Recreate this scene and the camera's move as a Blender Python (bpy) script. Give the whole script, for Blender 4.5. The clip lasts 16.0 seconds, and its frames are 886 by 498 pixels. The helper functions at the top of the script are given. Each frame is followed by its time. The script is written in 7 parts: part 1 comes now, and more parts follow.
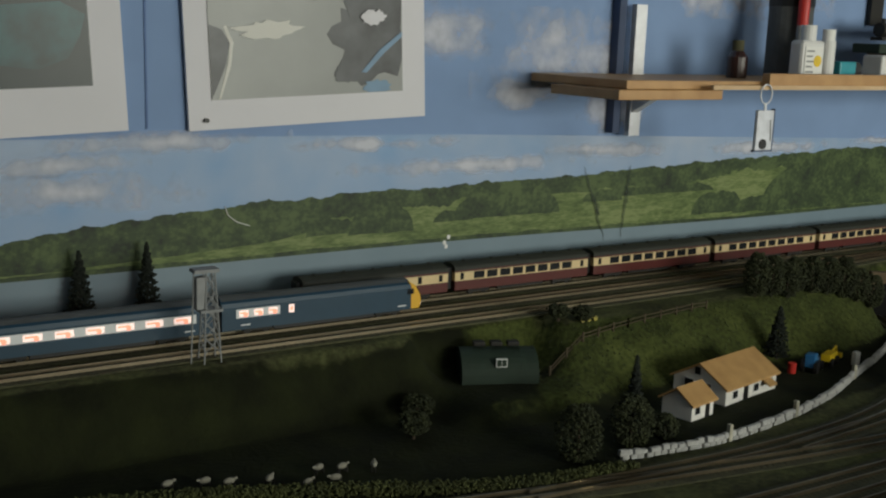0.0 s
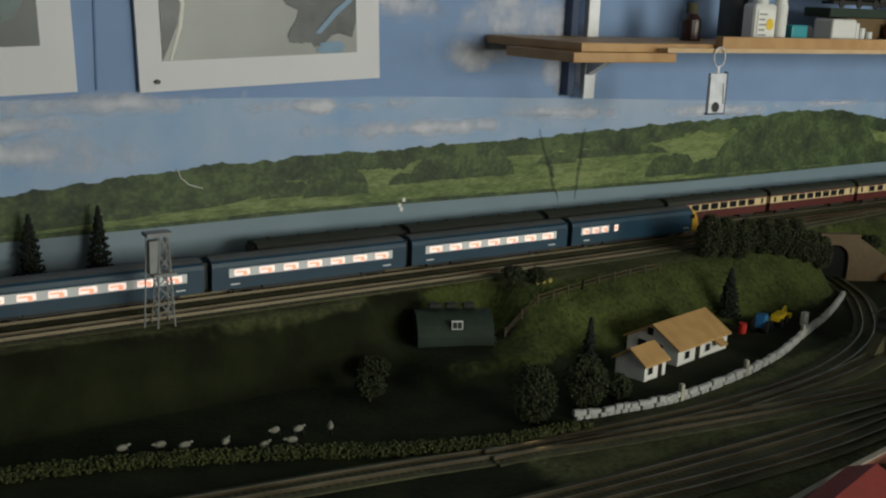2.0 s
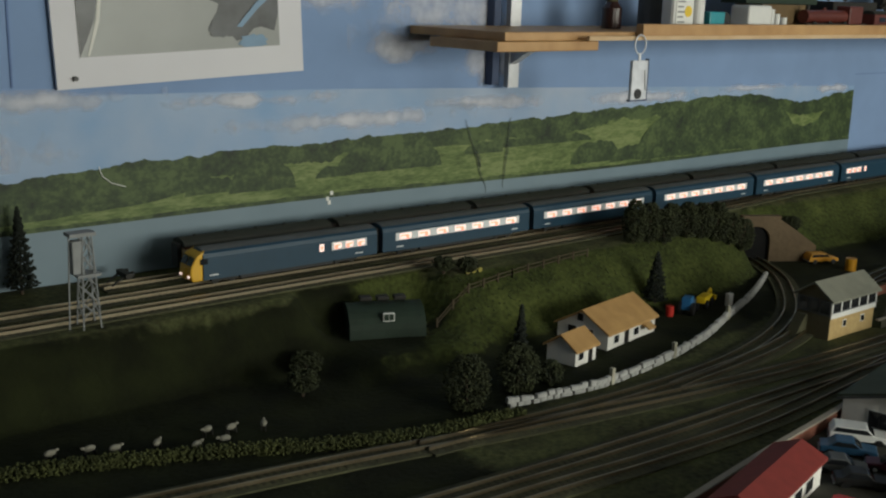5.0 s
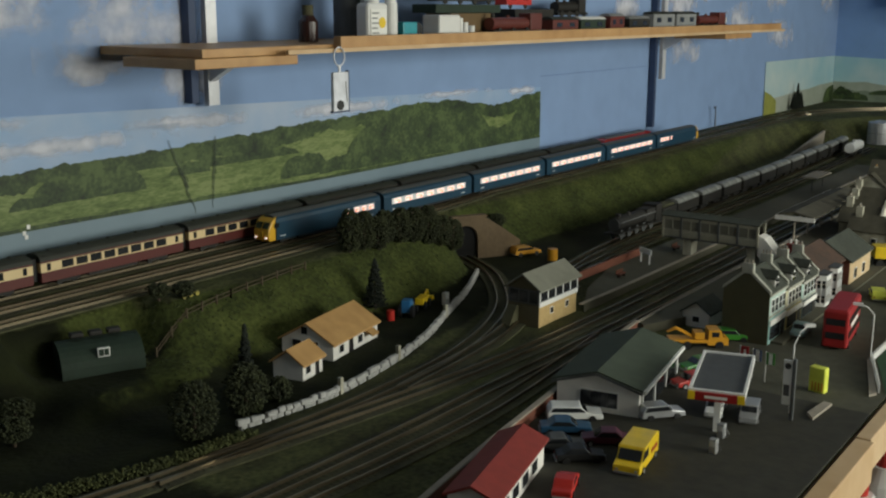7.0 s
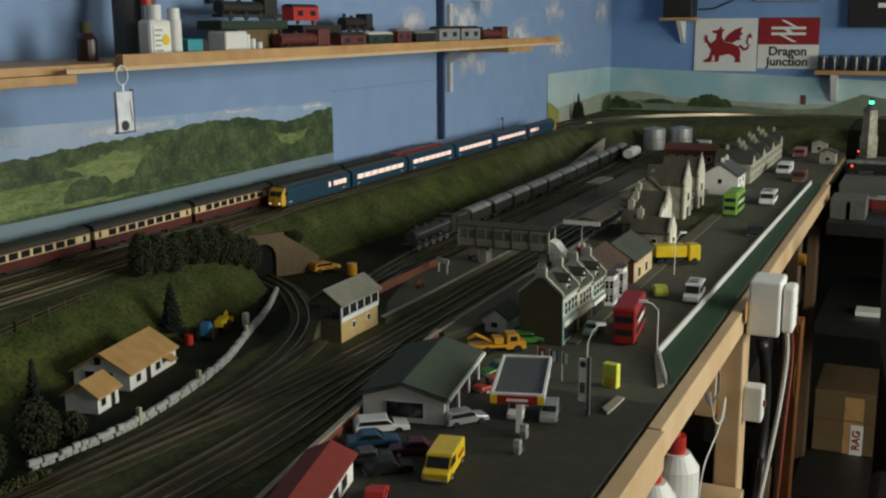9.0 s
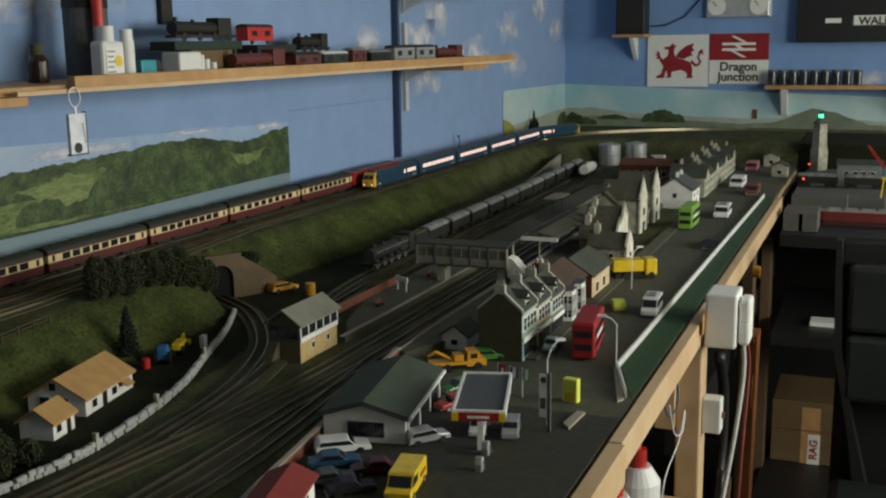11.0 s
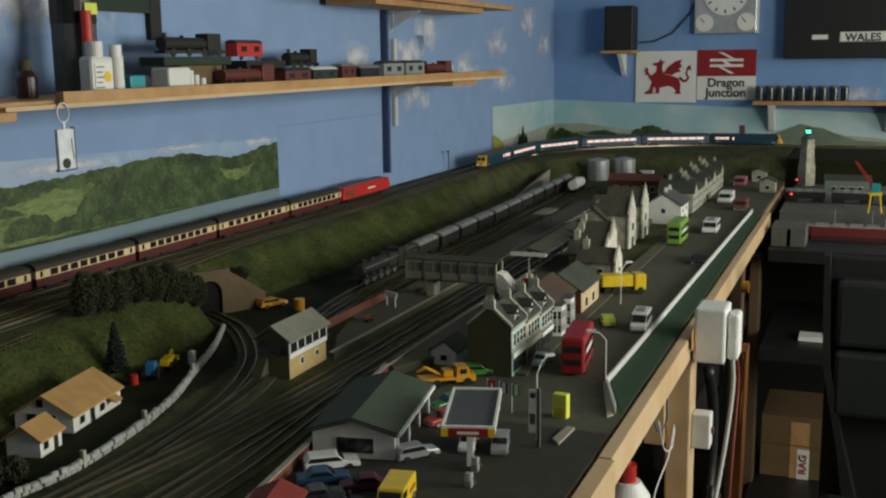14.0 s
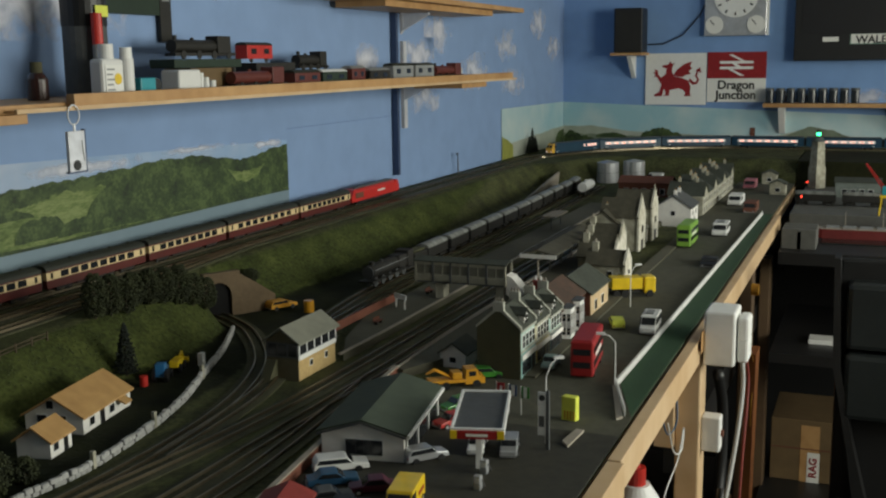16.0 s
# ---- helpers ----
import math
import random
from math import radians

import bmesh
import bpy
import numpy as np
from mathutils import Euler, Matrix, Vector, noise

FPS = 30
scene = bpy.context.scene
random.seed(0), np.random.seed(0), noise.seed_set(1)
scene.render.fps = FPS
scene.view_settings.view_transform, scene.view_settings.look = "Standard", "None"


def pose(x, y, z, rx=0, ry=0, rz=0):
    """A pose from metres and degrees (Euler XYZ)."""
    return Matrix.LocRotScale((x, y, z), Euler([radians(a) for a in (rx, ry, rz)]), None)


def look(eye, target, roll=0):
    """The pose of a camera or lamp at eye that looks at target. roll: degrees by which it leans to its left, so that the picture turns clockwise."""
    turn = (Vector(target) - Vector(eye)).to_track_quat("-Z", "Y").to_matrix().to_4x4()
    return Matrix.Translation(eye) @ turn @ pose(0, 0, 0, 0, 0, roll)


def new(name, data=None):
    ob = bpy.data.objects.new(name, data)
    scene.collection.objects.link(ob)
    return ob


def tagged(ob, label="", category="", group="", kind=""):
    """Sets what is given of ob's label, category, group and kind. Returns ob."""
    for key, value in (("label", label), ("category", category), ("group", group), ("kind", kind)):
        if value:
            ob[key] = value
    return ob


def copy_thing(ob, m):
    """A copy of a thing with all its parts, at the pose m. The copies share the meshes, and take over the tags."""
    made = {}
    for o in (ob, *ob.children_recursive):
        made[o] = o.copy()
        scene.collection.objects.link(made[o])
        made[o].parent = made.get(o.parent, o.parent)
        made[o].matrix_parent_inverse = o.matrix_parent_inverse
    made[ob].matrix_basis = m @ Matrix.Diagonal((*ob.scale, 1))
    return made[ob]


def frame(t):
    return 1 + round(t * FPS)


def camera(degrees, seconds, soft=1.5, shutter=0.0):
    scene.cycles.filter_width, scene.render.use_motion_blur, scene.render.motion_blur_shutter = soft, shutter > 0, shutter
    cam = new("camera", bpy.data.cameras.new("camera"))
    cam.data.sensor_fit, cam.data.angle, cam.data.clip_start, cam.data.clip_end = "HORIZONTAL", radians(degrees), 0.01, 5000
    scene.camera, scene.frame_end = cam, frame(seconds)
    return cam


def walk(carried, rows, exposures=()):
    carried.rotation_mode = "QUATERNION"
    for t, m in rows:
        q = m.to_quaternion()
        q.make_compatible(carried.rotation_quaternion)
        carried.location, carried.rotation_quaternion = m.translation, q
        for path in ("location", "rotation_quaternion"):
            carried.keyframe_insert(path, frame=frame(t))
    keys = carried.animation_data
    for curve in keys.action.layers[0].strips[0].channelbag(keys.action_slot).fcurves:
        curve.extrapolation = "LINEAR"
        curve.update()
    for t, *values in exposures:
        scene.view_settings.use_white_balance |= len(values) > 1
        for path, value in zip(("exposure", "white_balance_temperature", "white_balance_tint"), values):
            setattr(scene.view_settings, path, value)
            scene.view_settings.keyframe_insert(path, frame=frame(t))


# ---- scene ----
EYE = (-0.524, 0.262, 0.521)
AIM = [  # seconds, yaw to the left of +y, pitch up, lean, in degrees
    (0, -32.517, -11.422, 2.014),
    (0.5, -33.824, -13.298, 2.345),
    (1, -34.026, -13.374, 2.400),
    (1.5, -34.660, -13.344, 2.345),
    (2, -35.039, -13.322, 2.394),
    (2.5, -35.136, -13.416, 2.379),
    (3, -35.235, -13.643, 2.217),
    (5.5, -41.829, -13.448, 1.470),
    (6, -45.807, -13.167, 1.114),
    (6.5, -50.093, -12.924, 0.610),
    (7, -54.387, -12.693, 0.128),
    (7.5, -58.725, -12.528, -0.315),
    (8, -62.355, -12.422, -0.439),
    (8.5, -64.286, -12.216, -0.354),
    (9, -65.382, -11.914, -0.315),
    (9.5, -66.319, -11.687, -0.451),
    (12, -68.201, -10.586, -0.793),
    (12.5, -68.576, -10.457, -0.734),
    (13, -68.670, -10.333, -0.789),
    (13.5, -68.469, -10.236, -0.730),
    (14, -68.254, -10.164, -0.743),
    (14.5, -68.175, -10.108, -0.679),
    (15, -67.964, -10.055, -0.737),
    (15.5, -67.850, -10.053, -0.731),
    (16, -67.753, -10.039, -0.756),
]


def aimed(yaw, pitch, lean):
    a, b = radians(yaw), radians(pitch)
    way = Vector((-math.sin(a) * math.cos(b), math.cos(a) * math.cos(b), math.sin(b)))
    return look(EYE, Vector(EYE) + way, lean)


cam = camera(45.0, 16.0, soft=2.2)
walk(cam, [(t, aimed(*a)) for t, *a in AIM], exposures=((0, -0.16), (4.0, -0.14), (7.0, 0.0), (16, 0.0)))

# ---------------------------------------------------------------- light
world = bpy.data.worlds.new("world")
scene.world = world
world.use_nodes = True
wn = world.node_tree
sky = wn.nodes.new("ShaderNodeTexSky")
sky.sky_type, sky.sun_disc, sky.sun_elevation, sky.sun_rotation = "NISHITA", False, radians(35), radians(200)
wn.links.new(sky.outputs[0], wn.nodes["Background"].inputs[0])
wn.nodes["Background"].inputs[1].default_value = 0.06


def unseen_window_lamp(x, y, z, sx, sz, power, turn, colour=(0.92, 0.96, 1.0)):
    d = bpy.data.lights.new("window_light", "AREA")
    d.shape, d.size, d.size_y, d.energy, d.color = "RECTANGLE", sx, sz, power, colour
    ob = new("window_light", d)
    ob.matrix_world = pose(x, y, z, 90, 0, turn)
    return ob


unseen_window_lamp(0.95, -1.74, 0.66, 1.3, 0.80, 56.0, 0, (0.96, 0.97, 0.85))
# Second source is added only to brighten the far corner and end wall.
unseen_window_lamp(2.95, -1.74, 0.66, 1.0, 0.80, 25.0, 0, (0.96, 0.97, 0.85))

# ---------------------------------------------------------------- materials
MATS = {}


def mat(name, colour, rough=0.7, metal=0.0, vary=0.25, scale=60.0, bump=0.0, colour2=None, emit=0.0, glass=False, coat=0.0):
    """A procedural paint, wood, stone or metal with grain at two scales."""
    if name in MATS:
        return MATS[name]
    m = bpy.data.materials.new(name)
    m.use_nodes = True
    nt = m.node_tree
    bs = nt.nodes["Principled BSDF"]
    tc = nt.nodes.new("ShaderNodeTexCoord")
    n1 = nt.nodes.new("ShaderNodeTexNoise")
    n1.inputs["Scale"].default_value, n1.inputs["Detail"].default_value = scale, 6
    n2 = nt.nodes.new("ShaderNodeTexNoise")
    n2.inputs["Scale"].default_value, n2.inputs["Detail"].default_value = scale * 0.13, 3
    for n in (n1, n2):
        nt.links.new(tc.outputs["Object"], n.inputs["Vector"])
    add = nt.nodes.new("ShaderNodeMath")
    add.operation = "ADD"
    nt.links.new(n1.outputs["Fac"], add.inputs[0])
    nt.links.new(n2.outputs["Fac"], add.inputs[1])
    ramp = nt.nodes.new("ShaderNodeMapRange")
    ramp.inputs["From Min"].default_value, ramp.inputs["From Max"].default_value = 0.7, 1.3
    nt.links.new(add.outputs[0], ramp.inputs["Value"])
    mix = nt.nodes.new("ShaderNodeMix")
    mix.data_type = "RGBA"
    c2 = colour2 or tuple(c * (1 - vary) for c in colour)
    mix.inputs["A"].default_value = (*c2, 1)
    mix.inputs["B"].default_value = (*colour, 1)
    nt.links.new(ramp.outputs[0], mix.inputs["Factor"])
    nt.links.new(mix.outputs["Result"], bs.inputs["Base Color"])
    bs.inputs["Roughness"].default_value, bs.inputs["Metallic"].default_value = rough, metal
    bs.inputs["Coat Weight"].default_value = coat
    if bump:
        b = nt.nodes.new("ShaderNodeBump")
        b.inputs["Strength"].default_value, b.inputs["Distance"].default_value = bump, 0.002
        nt.links.new(n1.outputs["Fac"], b.inputs["Height"])
        nt.links.new(b.outputs[0], bs.inputs["Normal"])
    if emit:
        bs.inputs["Emission Color"].default_value, bs.inputs["Emission Strength"].default_value = (*colour, 1), emit
    if glass:
        bs.inputs["Transmission Weight"].default_value = 1.0
    MATS[name] = m
    return m


SKYBLUE = mat("sky_blue_paint", (0.235, 0.35, 0.58), 0.8, vary=0.12, scale=14, bump=0.05)
ENDBLUE = mat("end_wall_blue_paint", (0.19, 0.33, 0.60), 0.8, vary=0.12, scale=14, bump=0.05)
PLASTER = mat("grey_plaster", (0.45, 0.45, 0.44), 0.9, scale=12)
FLOORM = mat("dark_floor", (0.05, 0.045, 0.04), 0.7, scale=20)
GRASS = mat("static_grass", (0.019, 0.020, 0.006), 0.95, scale=55, bump=0.8, colour2=(0.008, 0.0095, 0.003))
GRASS.node_tree.nodes["Principled BSDF"].inputs["Specular IOR Level"].default_value = 0.2
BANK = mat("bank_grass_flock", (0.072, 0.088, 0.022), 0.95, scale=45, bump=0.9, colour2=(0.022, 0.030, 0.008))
BALLAST = mat("dark_ballast", (0.088, 0.088, 0.041), 0.95, scale=70, bump=0.9, colour2=(0.032, 0.032, 0.016))
SLEEPER = mat("sleeper_plastic", (0.060, 0.059, 0.030), 0.9, scale=30, vary=0.45)
RAIL = mat("nickel_rail", (0.62, 0.52, 0.36), 0.28, 1.0, vary=0.2)
OLDRAIL = mat("dulled_rail", (0.56, 0.47, 0.32), 0.32, 1.0, scale=14, colour2=(0.20, 0.155, 0.095))
ASPHALT = mat("asphalt_card", (0.078, 0.076, 0.048), 0.9, scale=60, bump=0.3, colour2=(0.048, 0.047, 0.030))
TARMAC = mat("black_forecourt", (0.036, 0.034, 0.021), 0.8, scale=60, bump=0.3, colour2=(0.018, 0.017, 0.011))
PLATFORM = mat("platform_paving", (0.095, 0.090, 0.060), 0.9, scale=70, bump=0.3)
COPING = mat("pale_coping", (0.35, 0.31, 0.25), 0.8, scale=60)
REDBRICK = mat("red_brick", (0.22, 0.075, 0.045), 0.85, scale=160, bump=0.4)
PINE = mat("planed_pine", (0.62, 0.45, 0.27), 0.55, scale=22, colour2=(0.50, 0.33, 0.17), bump=0.1)
OAK = mat("varnished_pine_shelf", (0.52, 0.31, 0.13), 0.5, scale=30, colour2=(0.36, 0.19, 0.07))
WHITE = mat("white_paint", (0.78, 0.78, 0.75), 0.5, vary=0.1)
IVORY = mat("ivory_card", (0.76, 0.75, 0.70), 0.7, vary=0.08, scale=8)
MOUNT = mat("white_mount_card", (0.74, 0.73, 0.77), 0.75, vary=0.06, scale=8)
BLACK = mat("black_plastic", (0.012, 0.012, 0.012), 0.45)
SOOT = mat("weathered_black", (0.016, 0.014, 0.010), 0.65, scale=90, vary=0.5)
GREY = mat("grey_paint", (0.27, 0.28, 0.28), 0.6, scale=90)
DGREY = mat("dark_grey_paint", (0.09, 0.095, 0.095), 0.6, scale=90)
STONE = mat("grey_stone", (0.50, 0.48, 0.38), 0.9, scale=55, bump=0.5, colour2=(0.20, 0.19, 0.14))
SLATE = mat("slate_roof", (0.060, 0.068, 0.052), 0.8, scale=140, bump=0.3, colour2=(0.036, 0.040, 0.030))
STEEL = mat("zinc_plated_steel", (0.72, 0.73, 0.76), 0.4, 0.3, vary=0.2)
BLUEPOST = mat("navy_paint", (0.035, 0.06, 0.13), 0.6)
GLASSD = mat("dark_glazing", (0.02, 0.022, 0.025), 0.12, vary=0.1)
PULLBLUE = mat("pullman_blue", (0.009, 0.045, 0.082), 0.42, vary=0.15, coat=0.12)
PULLWHITE = mat("pullman_white_band", (0.75, 0.77, 0.78), 0.4, vary=0.05)
WARNYEL = mat("warning_yellow", (0.75, 0.42, 0.03), 0.4, vary=0.1)
LITWARM = mat("lit_lamp_window", (1.0, 0.34, 0.22), 0.4, vary=0.1, emit=1.0)
LITWHITE = mat("lit_window", (1.0, 0.80, 0.72), 0.4, vary=0.1, emit=0.75)
MAROON = mat("crimson_paint", (0.10, 0.018, 0.014), 0.4, vary=0.15)
CREAM = mat("cream_paint", (0.72, 0.56, 0.30), 0.45, vary=0.1)
ROOFG = mat("coach_roof_grey", (0.030, 0.033, 0.024), 0.7, vary=0.3)
LOCORED = mat("loco_red", (0.55, 0.03, 0.025), 0.35, vary=0.1)
TERRACOTTA = mat("ochre_card_roof", (0.50, 0.30, 0.11), 0.75, scale=50, bump=0.4, colour2=(0.36, 0.20, 0.07))
WHITEWASH = mat("whitewash", (0.80, 0.78, 0.73), 0.8, vary=0.15, scale=70)
DRYSTONE = mat("pale_dry_stone", (0.50, 0.50, 0.48), 0.9, scale=110, bump=0.6, colour2=(0.26, 0.26, 0.25))
BUFF = mat("buff_brick", (0.55, 0.40, 0.18), 0.85, scale=150, bump=0.3, colour2=(0.42, 0.29, 0.12))
OLIVE = mat("olive_render", (0.075, 0.072, 0.036), 0.9, scale=60)
SAGE = mat("pale_green_render", (0.46, 0.60, 0.54), 0.75, scale=60)
BARNG = mat("dark_green_iron", (0.016, 0.034, 0.020), 0.75, scale=90)
BUSRED = mat("bus_red", (0.34, 0.012, 0.012), 0.5, coat=0.05, scale=40)
VANYEL = mat("van_yellow", (0.90, 0.62, 0.02), 0.35, coat=0.3)
ORANGE = mat("orange_paint", (0.72, 0.34, 0.02), 0.4, coat=0.3)
GREENP = mat("bright_green_paint", (0.05, 0.25, 0.03), 0.4, coat=0.3)
CARBLUE = mat("car_blue", (0.03, 0.10, 0.19), 0.35, coat=0.3)
SILVER = mat("silver_paint", (0.55, 0.56, 0.57), 0.3, 0.4, coat=0.3)
PURPLE = mat("plum_paint", (0.10, 0.02, 0.04), 0.4)
HIVIZ = mat("fluorescent_yellow", (0.80, 0.85, 0.10), 0.5)
VERGE = mat("green_baize", (0.010, 0.050, 0.014), 0.95, scale=200, bump=0.4)
FOLIAGE = mat("dark_foliage", (0.040, 0.048, 0.014), 0.95, scale=70, colour2=(0.012, 0.016, 0.006), bump=0.6)
CONIFER = mat("conifer_foliage", (0.012, 0.018, 0.010), 0.95, scale=160, colour2=(0.005, 0.008, 0.005), bump=0.5)
HEDGEM = mat("hedge_foliage", (0.066, 0.074, 0.018), 0.95, scale=120, colour2=(0.036, 0.043, 0.011), bump=0.8)
BARK = mat("bark", (0.06, 0.04, 0.025), 0.9)
RUST = mat("rusty_brown", (0.16, 0.055, 0.03), 0.8, scale=120)
PORTAL = mat("brown_stone_portal", (0.13, 0.09, 0.05), 0.9, scale=130, bump=0.5)
CARDBOARD = mat("cardboard", (0.15, 0.095, 0.04), 0.8, scale=30)
LEATHER = mat("black_leather", (0.02, 0.024, 0.024), 0.32, scale=90, bump=0.25)
TEAL = mat("teal_plastic", (0.03, 0.32, 0.38), 0.4)
REDP = mat("red_plastic", (0.55, 0.03, 0.02), 0.4)
MILK = mat("milky_plastic", (0.68, 0.68, 0.66), 0.45, vary=0.06)
GREENLIT = mat("green_signal_lamp", (0.05, 1.0, 0.35), 0.4, emit=5.0)
REDLIT = mat("red_signal_lamp", (1.0, 0.06, 0.03), 0.4, emit=4.0)
WOOL = mat("sheep_wool", (0.25, 0.24, 0.19), 0.9, scale=300, bump=0.6)


# ---------------------------------------------------------------- builders
def mesh_of(bm, name, material):
    me = bpy.data.meshes.new(name)
    bm.to_mesh(me)
    bm.free()
    me.materials.append(material)
    return me


def part(name, bm, material, parent, label=""):
    ob = new(name, mesh_of(bm, name, material) if isinstance(bm, bmesh.types.BMesh) else bm)
    ob.parent = parent
    return tagged(ob, label)


def solid(name, bm, material, label, category, m=None, group="", kind=""):
    ob = new(name, mesh_of(bm, name, material))
    ob.matrix_basis = m or Matrix()
    return tagged(ob, label, category, group, kind)


def thing(name, label, category, m=None, group="", kind=""):
    ob = new(name)
    ob.empty_display_size = 0.02
    ob.matrix_basis = m or Matrix()
    return tagged(ob, label, category, group, kind)


def box(x0, x1, y0, y1, z0, z1, bm=None, bevel=0.0, m=None):
    bm = bm or bmesh.new()
    mm = Matrix.Translation(((x0 + x1) / 2, (y0 + y1) / 2, (z0 + z1) / 2)) @ Matrix.Diagonal((x1 - x0, y1 - y0, z1 - z0, 1))
    r = bmesh.ops.create_cube(bm, size=1, matrix=(m or Matrix()) @ mm)
    if bevel:
        vs = set(r["verts"])
        es = [e for e in bm.edges if e.verts[0] in vs and e.verts[1] in vs]
        bmesh.ops.bevel(bm, geom=es, offset=bevel, segments=2, profile=0.5, affect="EDGES")
    return bm


def cyl(r, p0, p1, bm=None, r2=None, seg=14):
    bm = bm or bmesh.new()
    a, b = Vector(p0), Vector(p1)
    mm = Matrix.Translation((a + b) / 2) @ (b - a).to_track_quat("Z", "Y").to_matrix().to_4x4()
    bmesh.ops.create_cone(bm, cap_ends=True, segments=seg, radius1=r, radius2=r if r2 is None else r2, depth=(b - a).length, matrix=mm)
    return bm


def prism(poly, a0, a1, axis="x", bm=None):
    """A polygon of (u, v) pushed from a0 to a1 along an axis: x takes (y, z), y takes (x, z), z takes (x, y)."""
    bm = bm or bmesh.new()

    def at(u, v, a):
        return (a, u, v) if axis == "x" else (u, a, v) if axis == "y" else (u, v, a)

    lo = [bm.verts.new(at(u, v, a0)) for u, v in poly]
    hi = [bm.verts.new(at(u, v, a1)) for u, v in poly]
    n = len(poly)
    fs = [bm.faces.new(lo), bm.faces.new(hi)]
    for i in range(n):
        fs.append(bm.faces.new((lo[i], lo[(i + 1) % n], hi[(i + 1) % n], hi[i])))
    bmesh.ops.recalc_face_normals(bm, faces=fs)
    return bm


def tube(points, r, seg=6, bm=None):
    bm = bm or bmesh.new()
    for a, b in zip(points, points[1:]):
        cyl(r, a, b, bm, seg=seg)
    return bm


def flat(poly, z, bm=None, axis="z"):
    bm = bm or bmesh.new()
    vs = [bm.verts.new((u, v, z) if axis == "z" else (u, z, v) if axis == "y" else (z, u, v)) for u, v in poly]
    bm.faces.new(vs)
    return bm


def smooth_path(pts, step=0.02):
    """A Catmull-Rom line through plan points."""
    out = []
    p = [2 * np.array(pts[0], float) - pts[1], *[np.array(q, float) for q in pts], 2 * np.array(pts[-1], float) - pts[-2]]
    for i in range(1, len(p) - 2):
        n = max(2, int(np.linalg.norm(p[i + 1] - p[i]) / step))
        for k in range(n):
            t = k / n
            a, b, c, d = p[i - 1], p[i], p[i + 1], p[i + 2]
            out.append(0.5 * (2 * b + (c - a) * t + (2 * a - 5 * b + 4 * c - d) * t * t + (3 * b - a - 3 * c + d) * t ** 3))
    out.append(p[-2])
    return np.array(out)


def sides(path):
    d = np.gradient(path, axis=0)
    d /= np.linalg.norm(d, axis=1)[:, None]
    return d, np.stack([-d[:, 1], d[:, 0]], 1)


def ribbon(path, half, z, thick, verts, faces):
    d, n = sides(path)
    base = len(verts)
    for p, q in zip(path, n):
        for s, h in ((-half, z), (half, z), (half, z + thick), (-half, z + thick)):
            verts.append((*(p + s * q), h))
    for i in range(len(path) - 1):
        for k in range(4):
            a, b = base + 4 * i + k, base + 4 * i + (k + 1) % 4
            faces.append((a, b, b + 4, a + 4))
    faces.append((base, base + 1, base + 2, base + 3))
    e = base + 4 * (len(path) - 1)
    faces.append((e + 3, e + 2, e + 1, e))


def from_lists(name, verts, faces, material):
    me = bpy.data.meshes.new(name)
    me.from_pydata(verts, [], faces)
    me.update()
    me.materials.append(material)
    return me


def track(pts, z, rail_mat, label):
    """A model railway track: bed, sleepers, two rails."""
    path = smooth_path(pts)
    t = thing("railway_track", label, "railway track", kind="structure")
    v, f = [], []
    ribbon(path, 0.021, z, 0.002, v, f)
    part("track_bed", from_lists("track_bed", v, f, BALLAST), None, t)
    d, n = sides(path)
    v, f, run = [], [], 0.0
    last = path[0]
    for i in range(len(path) - 1):
        seg = np.linalg.norm(path[i + 1] - path[i])
        while run < seg:
            c = path[i] + d[i] * run
            b = len(v)
            for zz in (z + 0.0018, z + 0.0025):
                for su, sv in ((-1, -1), (1, -1), (1, 1), (-1, 1)):
                    v.append((*(c + d[i] * su * 0.0016 + n[i] * sv * 0.0155), zz))
            f += [(b + 4, b + 5, b + 6, b + 7), (b, b + 1, b + 5, b + 4), (b + 1, b + 2, b + 6, b + 5), (b + 2, b + 3, b + 7, b + 6), (b + 3, b, b + 4, b + 7)]
            run += 0.0085
        run -= seg
    tagged(part("sleepers", from_lists("sleepers", v, f, SLEEPER), None, t), kind="stuff")
    for s in (-1, 1):
        v, f = [], []
        ribbon(path + s * 0.0083 * n, 0.0009, z + 0.0022, 0.0036, v, f)
        part("rail", from_lists("rail", v, f, rail_mat), None, t)
    return t


B, DECK = 0.065, 0.145
FLOOR, CEIL = -0.95, 1.35
X0, X1, Y0, Y1 = -2.2, 4.14, -1.75, 1.58

# ---------------------------------------------------------------- room
solid("floor", box(X0, X1, Y0, Y1, FLOOR - 0.05, FLOOR), FLOORM, "dark worn floor of the railway room", "floor", kind="structure")
solid("ceiling", box(X0, X1, Y0, Y1, CEIL, CEIL + 0.05), PLASTER, "plain pale ceiling", "ceiling", kind="structure")
solid("wall_north", box(X0, X1 + 0.1, Y1, Y1 + 0.1, FLOOR, CEIL), SKYBLUE, "sky-blue painted wall behind the railway", "wall", kind="structure")
solid("wall_east", box(X1, X1 + 0.1, Y0, Y1, FLOOR, CEIL), ENDBLUE, "sky-blue painted end wall", "wall", kind="structure")
solid("wall_west", box(X0 - 0.1, X0, Y0, Y1, FLOOR, CEIL), mat("brown_plaster", (0.20, 0.18, 0.15), 0.9, scale=12), "plain plastered wall", "wall", kind="structure")
HOLES = ((0.3, 1.6), (2.45, 3.45))
ws = box(X0, 0.3, Y0 - 0.1, Y0, FLOOR, CEIL)
box(1.6, 2.45, Y0 - 0.1, Y0, FLOOR, CEIL, ws)
